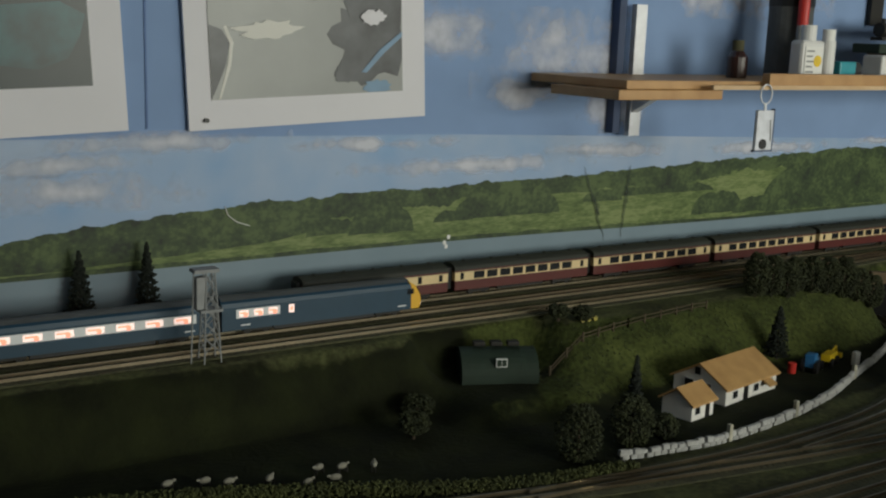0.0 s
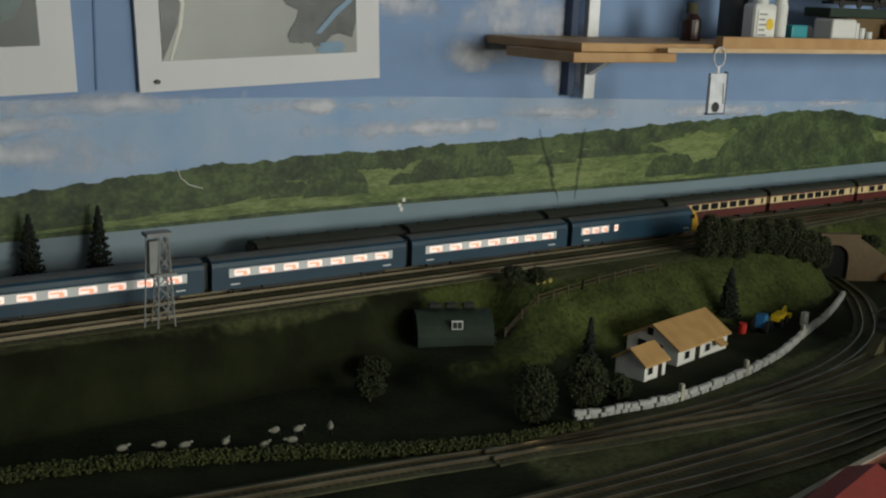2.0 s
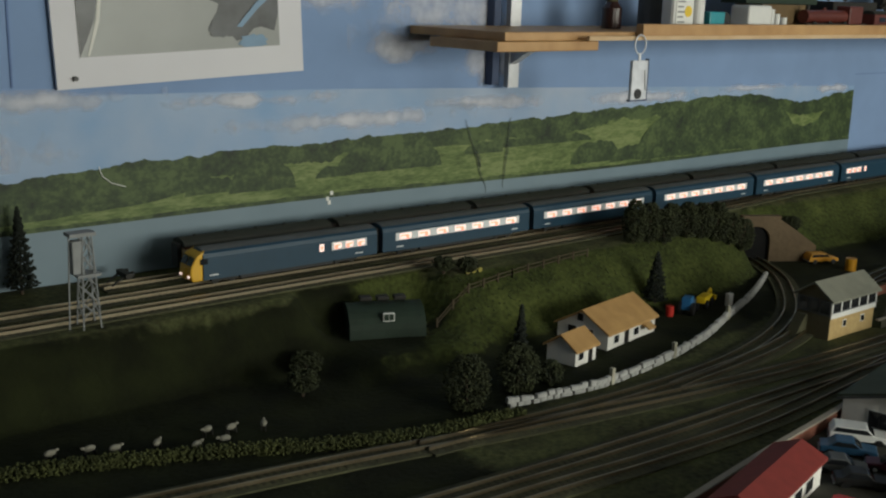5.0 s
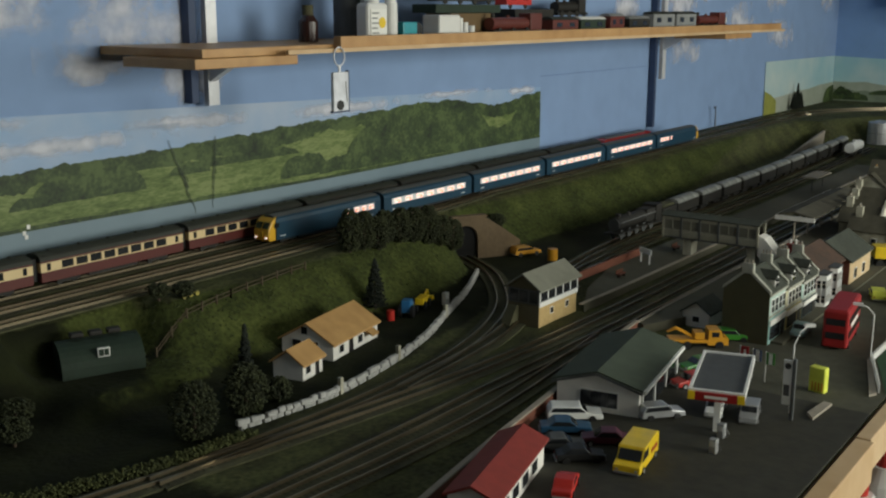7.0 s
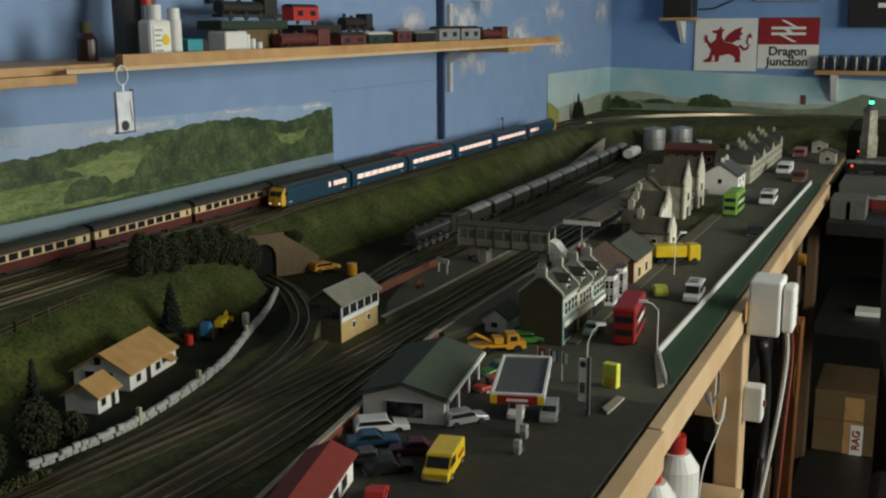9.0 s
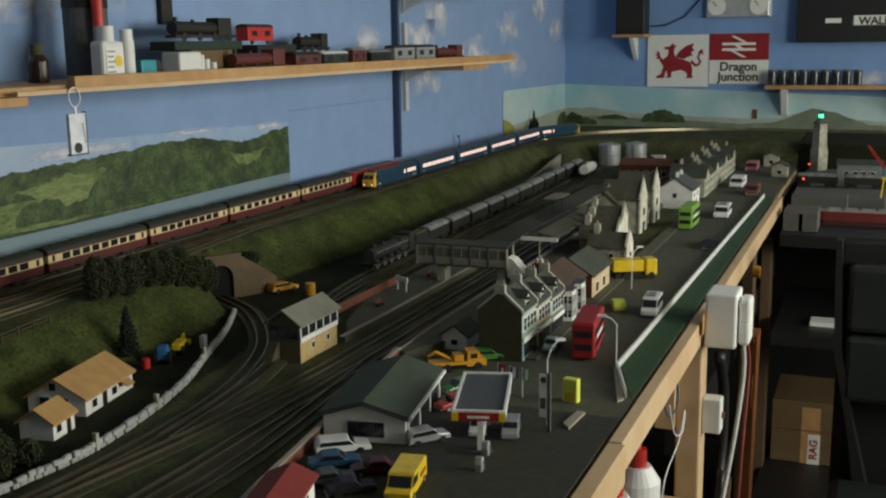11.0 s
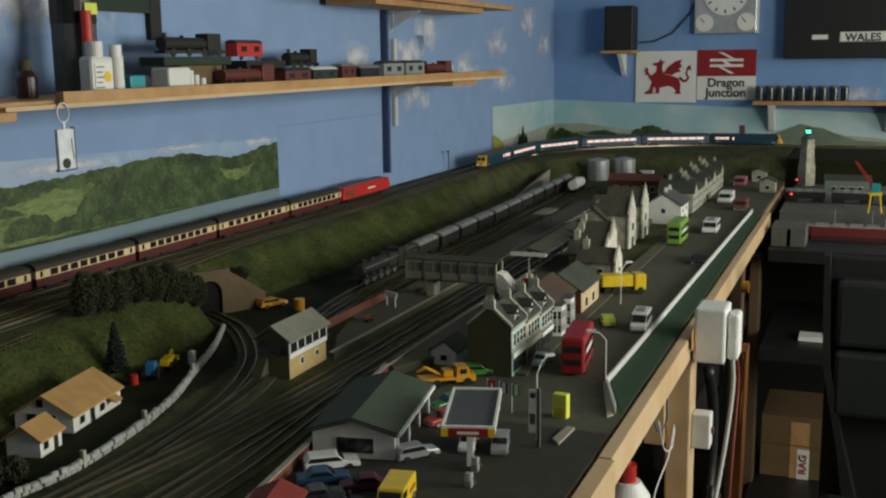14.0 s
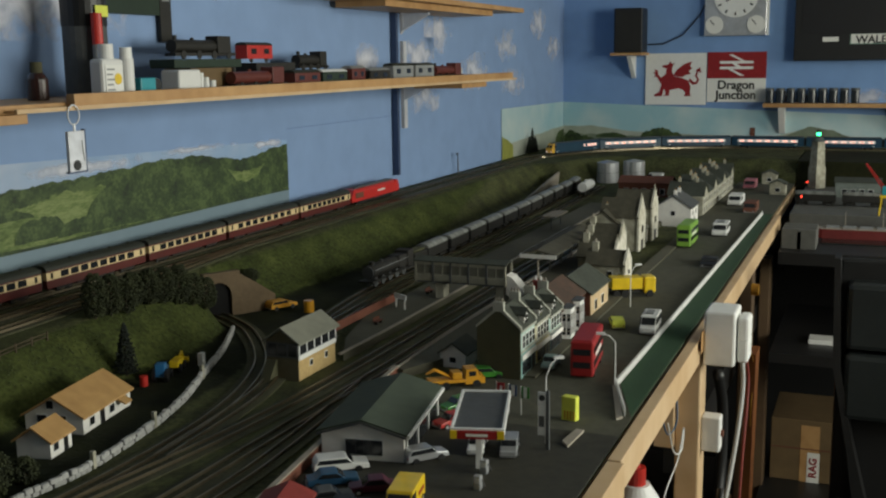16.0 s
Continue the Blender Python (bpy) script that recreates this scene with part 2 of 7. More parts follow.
box(3.45, X1, Y0 - 0.1, Y0, FLOOR, CEIL, ws)
for a, b in HOLES:
    box(a, b, Y0 - 0.1, Y0, FLOOR, 0.25, ws)
    box(a, b, Y0 - 0.1, Y0, 1.07, CEIL, ws)
solid("wall_south", ws, PLASTER, "plain plastered wall with two window openings", "wall", kind="structure")
# Frames are out of view; the second one goes with the added light.
for k, (a, b) in enumerate(HOLES):
    win = thing("window_%d" % (k + 1), "white framed window that lets in daylight", "window", kind="structure")
    wf = box(a, b, Y0 - 0.07, Y0 - 0.03, 0.25, 0.29)
    box(a, b, Y0 - 0.07, Y0 - 0.03, 1.03, 1.07, wf)
    for xx in (a, (a + b) / 2 - 0.02, b - 0.04):
        box(xx, xx + 0.04, Y0 - 0.07, Y0 - 0.03, 0.29, 1.03, wf)
    part("window_frame", wf, WHITE, win)

# ---------------------------------------------------------------- painted sky and backdrop
def soft_cloud_material():
    m = bpy.data.materials.new("sponged_white_paint")
    m.use_nodes = True
    nt = m.node_tree
    bs, out = nt.nodes["Principled BSDF"], nt.nodes["Material Output"]
    bs.inputs["Base Color"].default_value, bs.inputs["Roughness"].default_value = (0.70, 0.71, 0.78, 1), 0.9
    tc = nt.nodes.new("ShaderNodeTexCoord")
    oi = nt.nodes.new("ShaderNodeObjectInfo")
    sub = nt.nodes.new("ShaderNodeVectorMath")
    sub.operation = "SUBTRACT"
    sub.inputs[1].default_value = (0.5, 0.5, 0.5)
    nt.links.new(tc.outputs["Generated"], sub.inputs[0])
    ln = nt.nodes.new("ShaderNodeVectorMath")
    ln.operation = "LENGTH"
    nt.links.new(sub.outputs[0], ln.inputs[0])
    ad = nt.nodes.new("ShaderNodeVectorMath")
    ad.operation = "ADD"
    nt.links.new(tc.outputs["Object"], ad.inputs[0])
    sc = nt.nodes.new("ShaderNodeMath")
    sc.operation = "MULTIPLY"
    sc.inputs[1].default_value = 9.0
    nt.links.new(oi.outputs["Random"], sc.inputs[0])
    nt.links.new(sc.outputs[0], ad.inputs[1])
    nz = nt.nodes.new("ShaderNodeTexNoise")
    nz.inputs["Scale"].default_value, nz.inputs["Detail"].default_value = 22, 7
    nt.links.new(ad.outputs[0], nz.inputs["Vector"])
    a = nt.nodes.new("ShaderNodeMath")
    a.operation = "MULTIPLY_ADD"
    a.inputs[1].default_value = -2.6
    nt.links.new(ln.outputs["Value"], a.inputs[0])
    boost = nt.nodes.new("ShaderNodeMath")
    boost.operation = "MULTIPLY_ADD"
    boost.inputs[1].default_value, boost.inputs[2].default_value = 3.4, -1.02
    nt.links.new(nz.outputs["Fac"], boost.inputs[0])
    nt.links.new(boost.outputs[0], a.inputs[2])
    mr = nt.nodes.new("ShaderNodeMapRange")
    mr.inputs["From Min"].default_value, mr.inputs["From Max"].default_value, mr.inputs["To Max"].default_value = -0.60, 0.75, 0.85
    nt.links.new(a.outputs[0], mr.inputs["Value"])
    tr = nt.nodes.new("ShaderNodeBsdfTransparent")
    mx = nt.nodes.new("ShaderNodeMixShader")
    nt.links.new(mr.outputs[0], mx.inputs[0])
    nt.links.new(tr.outputs[0], mx.inputs[1])
    nt.links.new(bs.outputs[0], mx.inputs[2])
    nt.links.new(mx.outputs[0], out.inputs[0])
    return m


CLOUD = soft_cloud_material()


def cloud(wall, u, z, w, h, lift=0.0015):
    """A sponged cloud on the north wall (u = x) or the east wall (u = y)."""
    poly = [(-w / 2, -h / 2), (w / 2, -h / 2), (w / 2, h / 2), (-w / 2, h / 2)]
    if wall == "n":
        ob = solid("painted_cloud", flat(poly, 0, axis="y"), CLOUD, "sponged white cloud painted on the blue wall", "cloud", pose(u, Y1 - lift, z), "painted clouds")
    else:
        ob = solid("painted_cloud", flat(poly, 0, axis="x"), CLOUD, "sponged white cloud painted on the blue wall", "cloud", pose(X1 - lift, u, z), "painted clouds")
    return ob


def scenery(name, lo, hi, u0, u1, lift, material, wall="n", step=0.004):
    """A painted band between two outlines, laid flat on the wall."""
    bm = bmesh.new()
    n = int(abs(u1 - u0) / step)
    prev = None
    for i in range(n + 1):
        u = u0 + (u1 - u0) * i / n
        a = (u, Y1 - lift) if wall == "n" else (X1 - lift, u)
        v = (bm.verts.new((*a, lo(u))), bm.verts.new((*a, max(hi(u), lo(u) + 1e-4))))
        if prev:
            bm.faces.new((prev[0], v[0], v[1], prev[1]))
        prev = v
    return bm


def wob(u, freq, amp, seed=0.0):
    return amp * (noise.noise((u * freq, seed, 0.3)) + 0.5 * noise.noise((u * freq * 2.7, seed, 1.3)) + 0.35 * noise.noise((u * freq * 6.1, seed, 2.3)))


PAPER = mat("printed_sky", (0.38, 0.46, 0.60), 0.55, scale=12, colour2=(0.22, 0.36, 0.58))
WOODS = mat("printed_woods", (0.075, 0.125, 0.035), 0.55, scale=70, colour2=(0.010, 0.028, 0.009))
MEADOW = mat("printed_meadow", (0.17, 0.25, 0.06), 0.55, scale=18, colour2=(0.09, 0.15, 0.035))
RIVER = mat("printed_river", (0.20, 0.27, 0.32), 0.5, scale=10, colour2=(0.15, 0.215, 0.26))
DOWNS = mat("printed_downs", (0.20, 0.24, 0.17), 0.55, scale=16, colour2=(0.10, 0.13, 0.09))
PALESKY = mat("printed_pale_sky", (0.56, 0.64, 0.62), 0.55, scale=9, colour2=(0.30, 0.50, 0.56))
PALEHILL = mat("printed_pale_hill", (0.42, 0.44, 0.38), 0.55, scale=20, colour2=(0.28, 0.32, 0.25))
GORSE = mat("printed_yellow_green", (0.34, 0.34, 0.07), 0.55, scale=30, colour2=(0.2, 0.22, 0.05))


def printed_cover(name, dark, mid, light, stretch, fine):
    """Softly printed foliage or grass: broad tone, middle clumps and fine leaf speckle."""
    m = bpy.data.materials.new(name)
    m.use_nodes = True
    nt = m.node_tree
    bs = nt.nodes["Principled BSDF"]
    tc = nt.nodes.new("ShaderNodeTexCoord")
    mp = nt.nodes.new("ShaderNodeMapping")
    mp.inputs["Scale"].default_value = (1.0, 1.0, stretch)
    nt.links.new(tc.outputs["Object"], mp.inputs["Vector"])
    total = None
    for scale, detail, weight in ((7.0, 3, 0.5), (34.0, 4, 0.65), (fine, 5, 0.55)):
        n = nt.nodes.new("ShaderNodeTexNoise")
        n.inputs["Scale"].default_value, n.inputs["Detail"].default_value = scale, detail
        nt.links.new(mp.outputs[0], n.inputs["Vector"])
        k = nt.nodes.new("ShaderNodeMath")
        k.operation = "MULTIPLY_ADD"
        k.inputs[1].default_value, k.inputs[2].default_value = weight, 0.0
        nt.links.new(n.outputs["Fac"], k.inputs[0])
        if total:
            nt.links.new(total, k.inputs[2])
        total = k.outputs[0]
    cr = nt.nodes.new("ShaderNodeValToRGB")
    cr.color_ramp.elements[0].position, cr.color_ramp.elements[0].color = 0.66, (*dark, 1)
    cr.color_ramp.elements[1].position, cr.color_ramp.elements[1].color = 1.0, (*light, 1)
    cr.color_ramp.elements.new(0.83).color = (*mid, 1)
    nt.links.new(total, cr.inputs[0])
    nt.links.new(cr.outputs[0], bs.inputs["Base Color"])
    bs.inputs["Roughness"].default_value = 0.6
    return m


TREES = printed_cover("printed_trees", (0.009, 0.020, 0.006), (0.031, 0.055, 0.015), (0.075, 0.112, 0.034), 1.2, 150)
PASTURE = printed_cover("printed_pasture", (0.060, 0.094, 0.022), (0.120, 0.168, 0.046), (0.200, 0.245, 0.088), 4.0, 90)


def interp(u, pts):
    return float(np.interp(u, [p[0] for p in pts], [p[1] for p in pts]))


def hill_top(u):
    return interp(u, [(-1.2, 0.245), (-0.35, 0.252), (-0.213, 0.272), (0.033, 0.293), (0.335, 0.302), (0.62, 0.309), (0.88, 0.318), (1.18, 0.331), (1.33, 0.334), (1.47, 0.312), (1.55, 0.310), (1.64, 0.322), (1.71, 0.328)]) + wob(u, 14, 0.004) + wob(u, 48, 0.0034, 5)


bd = thing("backdrop", "printed paper backdrop of wooded hills and a river pasted on the wall", "backdrop", kind="structure")
part("sky_sheet", scenery("sky", lambda u: 0.14, lambda u: interp(u, [(-1.2, 0.39), (0.3, 0.377), (1.71, 0.337)]), -1.2, 1.712, 0.0025, PAPER, step=0.05), PAPER, bd)
part("hills", scenery("hills", lambda u: 0.205, lambda u: hill_top(u) - 0.004, -1.2, 1.71, 0.0033, MEADOW), PASTURE, bd)


def printed_wood(u0, u1, low, high, lift, rough=0.004, seed=0.0):
    """A printed belt of trees: domed, lumpy top and a soft foot; low and high are heights or lines of heights."""
    lo = low if callable(low) else lambda u: low
    hi = high if callable(high) else lambda u: high

    def top(u):
        v = min(1.0, max(0.0, (u - u0) / (u1 - u0)))
        dome = max(0.0, 1 - abs(2 * v - 1) ** 3.5) ** 0.5
        return lo(u) + (hi(u) - lo(u)) * dome + (wob(u, 40, rough, seed) + wob(u, 110, rough * 0.45, seed + 3)) * dome

    part("wood", scenery("wood", lambda u: lo(u) + wob(u, 18, 0.0016, seed + 8), top, u0, min(u1, 1.711), lift, TREES, step=0.0025), TREES, bd)


def wooded_foot(u):
    return interp(u, [(-1.2, 0.222), (-0.24, 0.220), (-0.11, 0.228), (0.04, 0.238), (0.12, 0.250)])


printed_wood(-1.5, 0.13, wooded_foot, lambda u: hill_top(u) - 0.002, 0.0036, 0.003, 1)
part("wood", scenery("wood", lambda u: hill_top(u) - interp(u, [(-1.2, 0.02), (0.1, 0.034), (0.25, 0.026), (0.55, 0.022), (0.8, 0.038), (0.95, 0.020), (1.1, 0.03), (1.71, 0.03)]) + wob(u, 24, 0.007, 7), hill_top, -1.2, 1.711, 0.0037, WOODS, step=0.0025), TREES, bd)
for k, (a, b, lo_, hi_) in enumerate(((0.09, 0.17, 0.240, 0.262), (0.155, 0.262, 0.238, 0.277), (0.295, 0.365, 0.247, 0.262), (0.33, 0.53, 0.249, 0.290), (0.48, 0.60, 0.279, 0.292), (0.575, 0.66, 0.262, 0.279), (0.60, 0.87, 0.268, 0.284), (0.82, 0.945, 0.227, 0.264), (0.92, 1.10, 0.224, 0.252), (0.99, 1.50, 0.222, 0.318), (1.36, 1.56, 0.224, 0.262), (1.50, 1.80, 0.224, 0.268), (1.58, 1.85, 0.262, 0.300))):
    printed_wood(a, b, lo_, hi_, 0.0038 + 0.00004 * k, 0.0035, 10 + k)
part("river", scenery("river", lambda u: 0.14, lambda u: 0.217 + 0.002 * math.sin(u * 5), -1.2, 1.711, 0.0045, RIVER), RIVER, bd)
part("river_bank", scenery("bank", lambda u: 0.2155 + 0.002 * math.sin(u * 5), lambda u: 0.2215 + 0.002 * math.sin(u * 5) + wob(u, 22, 0.0022, 9), -1.2, 1.711, 0.0048, WOODS), TREES, bd)
STREAK = bpy.data.materials.new("damp_stain")
STREAK.use_nodes = True
dn = STREAK.node_tree
dt = dn.nodes.new("ShaderNodeBsdfTransparent")
dm = dn.nodes.new("ShaderNodeMixShader")
dm.inputs[0].default_value = 0.45
dn.nodes["Principled BSDF"].inputs["Base Color"].default_value = (0.02, 0.035, 0.02, 1)
dn.links.new(dt.outputs[0], dm.inputs[1])
dn.links.new(dn.nodes["Principled BSDF"].outputs[0], dm.inputs[2])
dn.links.new(dm.outputs[0], dn.nodes["Material Output"].inputs[0])
for k, (x0_, x1_, z0_, z1_, w_) in enumerate(((0.575, 0.625, 0.320, 0.195, 0.006), (0.672, 0.660, 0.318, 0.200, 0.007), (0.60, 0.61, 0.27, 0.24, 0.010))):
    bm = bmesh.new()
    row = []
    for i in range(25):
        v = i / 24
        z_ = z0_ + (z1_ - z0_) * v
        c_ = x0_ + (x1_ - x0_) * v + wob(v, 5, 0.004, 30 + k)
        h_ = w_ * (0.35 + 0.65 * abs(noise.noise((v * 9, k, 4.0)))) * math.sin(math.pi * min(0.98, max(0.04, v))) ** 0.5
        row.append((bm.verts.new((c_ - h_, Y1 - 0.0052 - 0.0001 * k, z_)), bm.verts.new((c_ + h_, Y1 - 0.0052 - 0.0001 * k, z_))))
    for p_, q_ in zip(row, row[1:]):
        bm.faces.new((p_[0], p_[1], q_[1], q_[0]))
    part("damp_stain", bm, STREAK, bd, "dark vertical streak on the print")
part("tear", tube([(-0.026, Y1 - 0.0052, 0.290), (-0.022, Y1 - 0.0052, 0.278), (-0.010, Y1 - 0.0052, 0.268), (0.008, Y1 - 0.0052, 0.262)], 0.0006), WHITE, bd, "pale scratch in the printed paper")
for x_, z_ in ((0.315, 0.216), (0.322, 0.224), (0.318, 0.210)):
    part("tear", box(x_ - 0.0025, x_ + 0.0025, Y1 - 0.0055, Y1 - 0.0051, z_ - 0.003, z_ + 0.003), WHITE, bd)
for u, z, w, h in ((-0.1, 0.375, 0.34, 0.03), (0.2, 0.365, 0.3, 0.022), (-0.22, 0.35, 0.2, 0.03), (-0.2, 0.315, 0.3, 0.05), (0.62, 0.345, 0.3, 0.025), (1.0, 0.34, 0.34, 0.025), (1.35, 0.345, 0.3, 0.018), (1.62, 0.335, 0.16, 0.02), (0.35, 0.33, 0.5, 0.03)):
    cloud("n", u, z, w, h, 0.0042)
for u, z, w, h in ((0.52, 0.50, 0.30, 0.13), (0.3, 0.53, 0.2, 0.10), (0.02, 0.49, 0.12, 0.08), (0.62, 0.41, 0.16, 0.08), (0.45, 0.44, 0.2, 0.06), (0.9, 0.62, 0.5, 0.12), (2.16, 0.52, 0.16, 0.10), (2.52, 0.53, 0.24, 0.12), (2.68, 0.60, 0.24, 0.12), (2.57, 0.41, 0.26, 0.10), (3.02, 0.48, 0.30, 0.13), (3.35, 0.57, 0.26, 0.12), (3.42, 0.43, 0.30, 0.11), (3.75, 0.66, 0.25, 0.13), (3.98, 0.56, 0.24, 0.11), (2.1, 0.74, 0.3, 0.1), (1.4, 0.7, 0.3, 0.1)):
    cloud("n", u, z, w, h)
for u, z, w, h in ((0.3, 0.345, 0.18, 0.08), (0.62, 0.36, 0.16, 0.05), (1.3, 0.62, 0.1, 0.06)):
    cloud("e", u, z, w, h)

for jx, z0, z1 in ((-0.125, 0.392, 1.3),):
    solid("wall_joint", box(jx - 0.0012, jx + 0.0012, Y1 - (0.0015 if z0 > 0.35 else 0.0142), Y1 - 0.0001, z0, z1), mat("joint_blue", (0.13, 0.21, 0.42), 0.8), "thin dark joint in the wall covering", "joint", kind="structure")
solid("wall_joint", box(1.715, 2.30, Y1 - 0.0016, Y1 - 0.0001, 0.362, 0.3630), mat("joint_blue", (0.13, 0.21, 0.42), 0.8), "thin dark joint in the wall covering", "joint", kind="structure")

# pale end scene round the corner
be = thing("backdrop_end", "printed pale backdrop of downs and low hills round the corner", "backdrop", kind="structure")
part("sky_sheet", scenery("sky", lambda u: 0.10, lambda u: 0.336 - 0.007 * (u - 3.29), 3.29, X1 - 0.003, 0.002, PALESKY, step=0.1), PALESKY, be)
part("sky_sheet", scenery("sky", lambda u: 0.05, lambda u: interp(u, [(0.2, 0.276), (1.57, 0.329)]), -1.0, Y1 - 0.003, 0.002, PALESKY, "e", step=0.1), PALESKY, be)
part("hills", scenery("hills", lambda u: 0.10, lambda u: interp(u, [(3.29, 0.200), (3.6, 0.206), (4.13, 0.224)]) + wob(u, 8, 0.004), 3.29, X1 - 0.004, 0.003, PALEHILL), PALEHILL, be)
part("hills", scenery("hills", lambda u: 0.05, lambda u: interp(u, [(-1, 0.18), (0.2, 0.175), (0.35, 0.186), (0.53, 0.226), (0.66, 0.190), (0.75, 0.186), (1.0, 0.192), (1.25, 0.200), (1.45, 0.224), (1.57, 0.222)]) + wob(u, 8, 0.003), -1.0, Y1 - 0.004, 0.003, PALEHILL, "e"), PALEHILL, be)
part("hills", scenery("woods", lambda u: 0.05, lambda u: interp(u, [(-1, 0.15), (0.3, 0.165), (0.36, 0.182), (0.44, 0.215), (0.53, 0.234), (0.60, 0.202), (0.66, 0.176), (0.8, 0.162), (1.0, 0.172), (1.3, 0.182), (1.45, 0.190), (1.57, 0.190)]) + wob(u, 20, 0.004, 4), -1.0, Y1 - 0.005, 0.004, DOWNS, "e"), DOWNS, be)
part("gorse", scenery("gorse", lambda u: 0.10, lambda u: interp(u, [(3.29, 0.232), (3.36, 0.215), (3.42, 0.19)]), 3.29, 3.42, 0.004, GORSE), GORSE, be)
for k, (u, w, h, foot) in enumerate(((1.15, 0.085, 0.060, 0.165), (1.095, 0.05, 0.045, 0.165), (1.36, 0.07, 0.022, 0.175), (1.535, 0.045, 0.060, 0.150), (1.48, 0.05, 0.035, 0.150))):
    part("printed_copse", scenery("copse", lambda x, z=foot: z, lambda x, u=u, w=w, h=h, z=foot: z + h * max(0, 1 - ((x - u) / w) ** 2) ** 0.5 * (0.9 + wob(x, 50, 0.2)), u - w, min(u + w, Y1 - 0.006), 0.0046 + 0.0002 * k, WOODS, "e", 0.003), TREES, be)
part("printed_copse", scenery("copse", lambda x: 0.14, lambda x: 0.14 + 0.07 * max(0, 1 - ((x - 4.10) / 0.10) ** 2) ** 0.5 + wob(x, 40, 0.004), 4.0, X1 - 0.006, 0.0046, WOODS, "n", 0.003), TREES, be)
part("printed_tower", scenery("tower", lambda x: 0.185, lambda x: 0.224, 0.748, 0.768, 0.0056, WOODS, "e", 0.005), RUST, be)

# ---------------------------------------------------------------- baseboard and scenic ground
def smooth(t):
    t = min(1.0, max(0.0, t))
    return t * t * (3 - 2 * t)


def ground_z(x, y):
    """Height of the scenic ground: low field and yard, bank up to the high line along the north wall, and round the end."""
    foot = interp(x, [(-2, 1.33), (0.0, 1.33), (0.15, 1.30), (0.3, 1.24), (0.5, 1.225), (0.9, 1.235), (0.99, 1.27), (1.04, 1.375), (1.14, 1.385), (1.21, 1.31), (1.5, 1.285), (2.4, 1.31), (2.8, 1.37), (3.4, 1.36), (3.7, 1.0), (4.2, 0.9)])
    edge = interp(x, [(-2, 1.385), (0.2, 1.37), (0.5, 1.355), (0.98, 1.36), (1.05, 1.405), (1.15, 1.43), (1.6, 1.43), (2.6, 1.43), (3.4, 1.43), (3.7, 1.2), (4.2, 1.1)])
    k = smooth((y - foot) / (edge - foot))
    k = max(k, smooth((x - 3.47) / 0.12) * smooth((y + 0.9) / 0.1))
    cx, cy = 3.2, 0.84
    r = math.hypot(x - cx, y - cy)
    if x > cx and y > cy:
        k = max(k, smooth((r - 0.43) / 0.08))
    pad = smooth((0.115 - abs(x - 0.25)) / 0.04) * smooth((0.085 - abs(y - 1.315)) / 0.03)
    k += (0.27 - k) * pad
    return B + (DECK - B) * k + 0.0025 * noise.noise((x * 25, y * 25, 0)) * (1 - abs(2 * k - 1) * 0.6)


def ground_cover():
    """Dark field grass, deepened for the dim left end, lighter flock on the banks and earthy ballast in the yard, worn
    into each other.
    """
    m = bpy.data.materials.new("scenic_ground")
    m.use_nodes = True
    nt = m.node_tree
    bs = nt.nodes["Principled BSDF"]
    tc = nt.nodes.new("ShaderNodeTexCoord")

    def grain(scale, detail=6):
        n = nt.nodes.new("ShaderNodeTexNoise")
        n.inputs["Scale"].default_value, n.inputs["Detail"].default_value = scale, detail
        nt.links.new(tc.outputs["Object"], n.inputs["Vector"])
        return n.outputs["Fac"]

    def blend(fac, a, b):
        x = nt.nodes.new("ShaderNodeMix")
        x.data_type = "RGBA"
        nt.links.new(fac, x.inputs["Factor"])
        for socket, c in ((x.inputs["A"], a), (x.inputs["B"], b)):
            if isinstance(c, tuple):
                socket.default_value = (*c, 1)
            else:
                nt.links.new(c, socket)
        return x.outputs["Result"]

    def sharpen(fac, lo, hi):
        r = nt.nodes.new("ShaderNodeMapRange")
        r.inputs["From Min"].default_value, r.inputs["From Max"].default_value = lo, hi
        nt.links.new(fac, r.inputs["Value"])
        return r.outputs[0]

    fine, broad = grain(150), sharpen(grain(17, 4), 0.35, 0.68)
    # Dark grass, with the dimness of the left end put into its colour.
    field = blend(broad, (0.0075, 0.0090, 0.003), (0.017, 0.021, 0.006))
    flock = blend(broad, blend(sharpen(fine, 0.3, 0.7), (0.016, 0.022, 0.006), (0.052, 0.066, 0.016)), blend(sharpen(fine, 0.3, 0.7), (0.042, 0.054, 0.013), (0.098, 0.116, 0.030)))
    earth = blend(broad, blend(sharpen(fine, 0.3, 0.7), (0.024, 0.026, 0.012), (0.068, 0.070, 0.031)), blend(sharpen(fine, 0.3, 0.7), (0.050, 0.058, 0.020), (0.118, 0.128, 0.050)))
    at = nt.nodes.new("ShaderNodeAttribute")
    at.attribute_name = "cover"
    sp = nt.nodes.new("ShaderNodeSeparateXYZ")
    nt.links.new(at.outputs["Vector"], sp.inputs[0])

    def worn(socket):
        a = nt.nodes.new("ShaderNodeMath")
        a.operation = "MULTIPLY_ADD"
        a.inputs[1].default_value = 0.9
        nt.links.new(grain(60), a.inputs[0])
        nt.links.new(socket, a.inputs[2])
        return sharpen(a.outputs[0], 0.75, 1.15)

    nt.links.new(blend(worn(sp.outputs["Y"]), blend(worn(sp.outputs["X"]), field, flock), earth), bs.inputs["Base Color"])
    bs.inputs["Roughness"].default_value, bs.inputs["Specular IOR Level"].default_value = 0.95, 0.2
    bp = nt.nodes.new("ShaderNodeBump")
    bp.inputs["Strength"].default_value, bp.inputs["Distance"].default_value = 0.8, 0.002
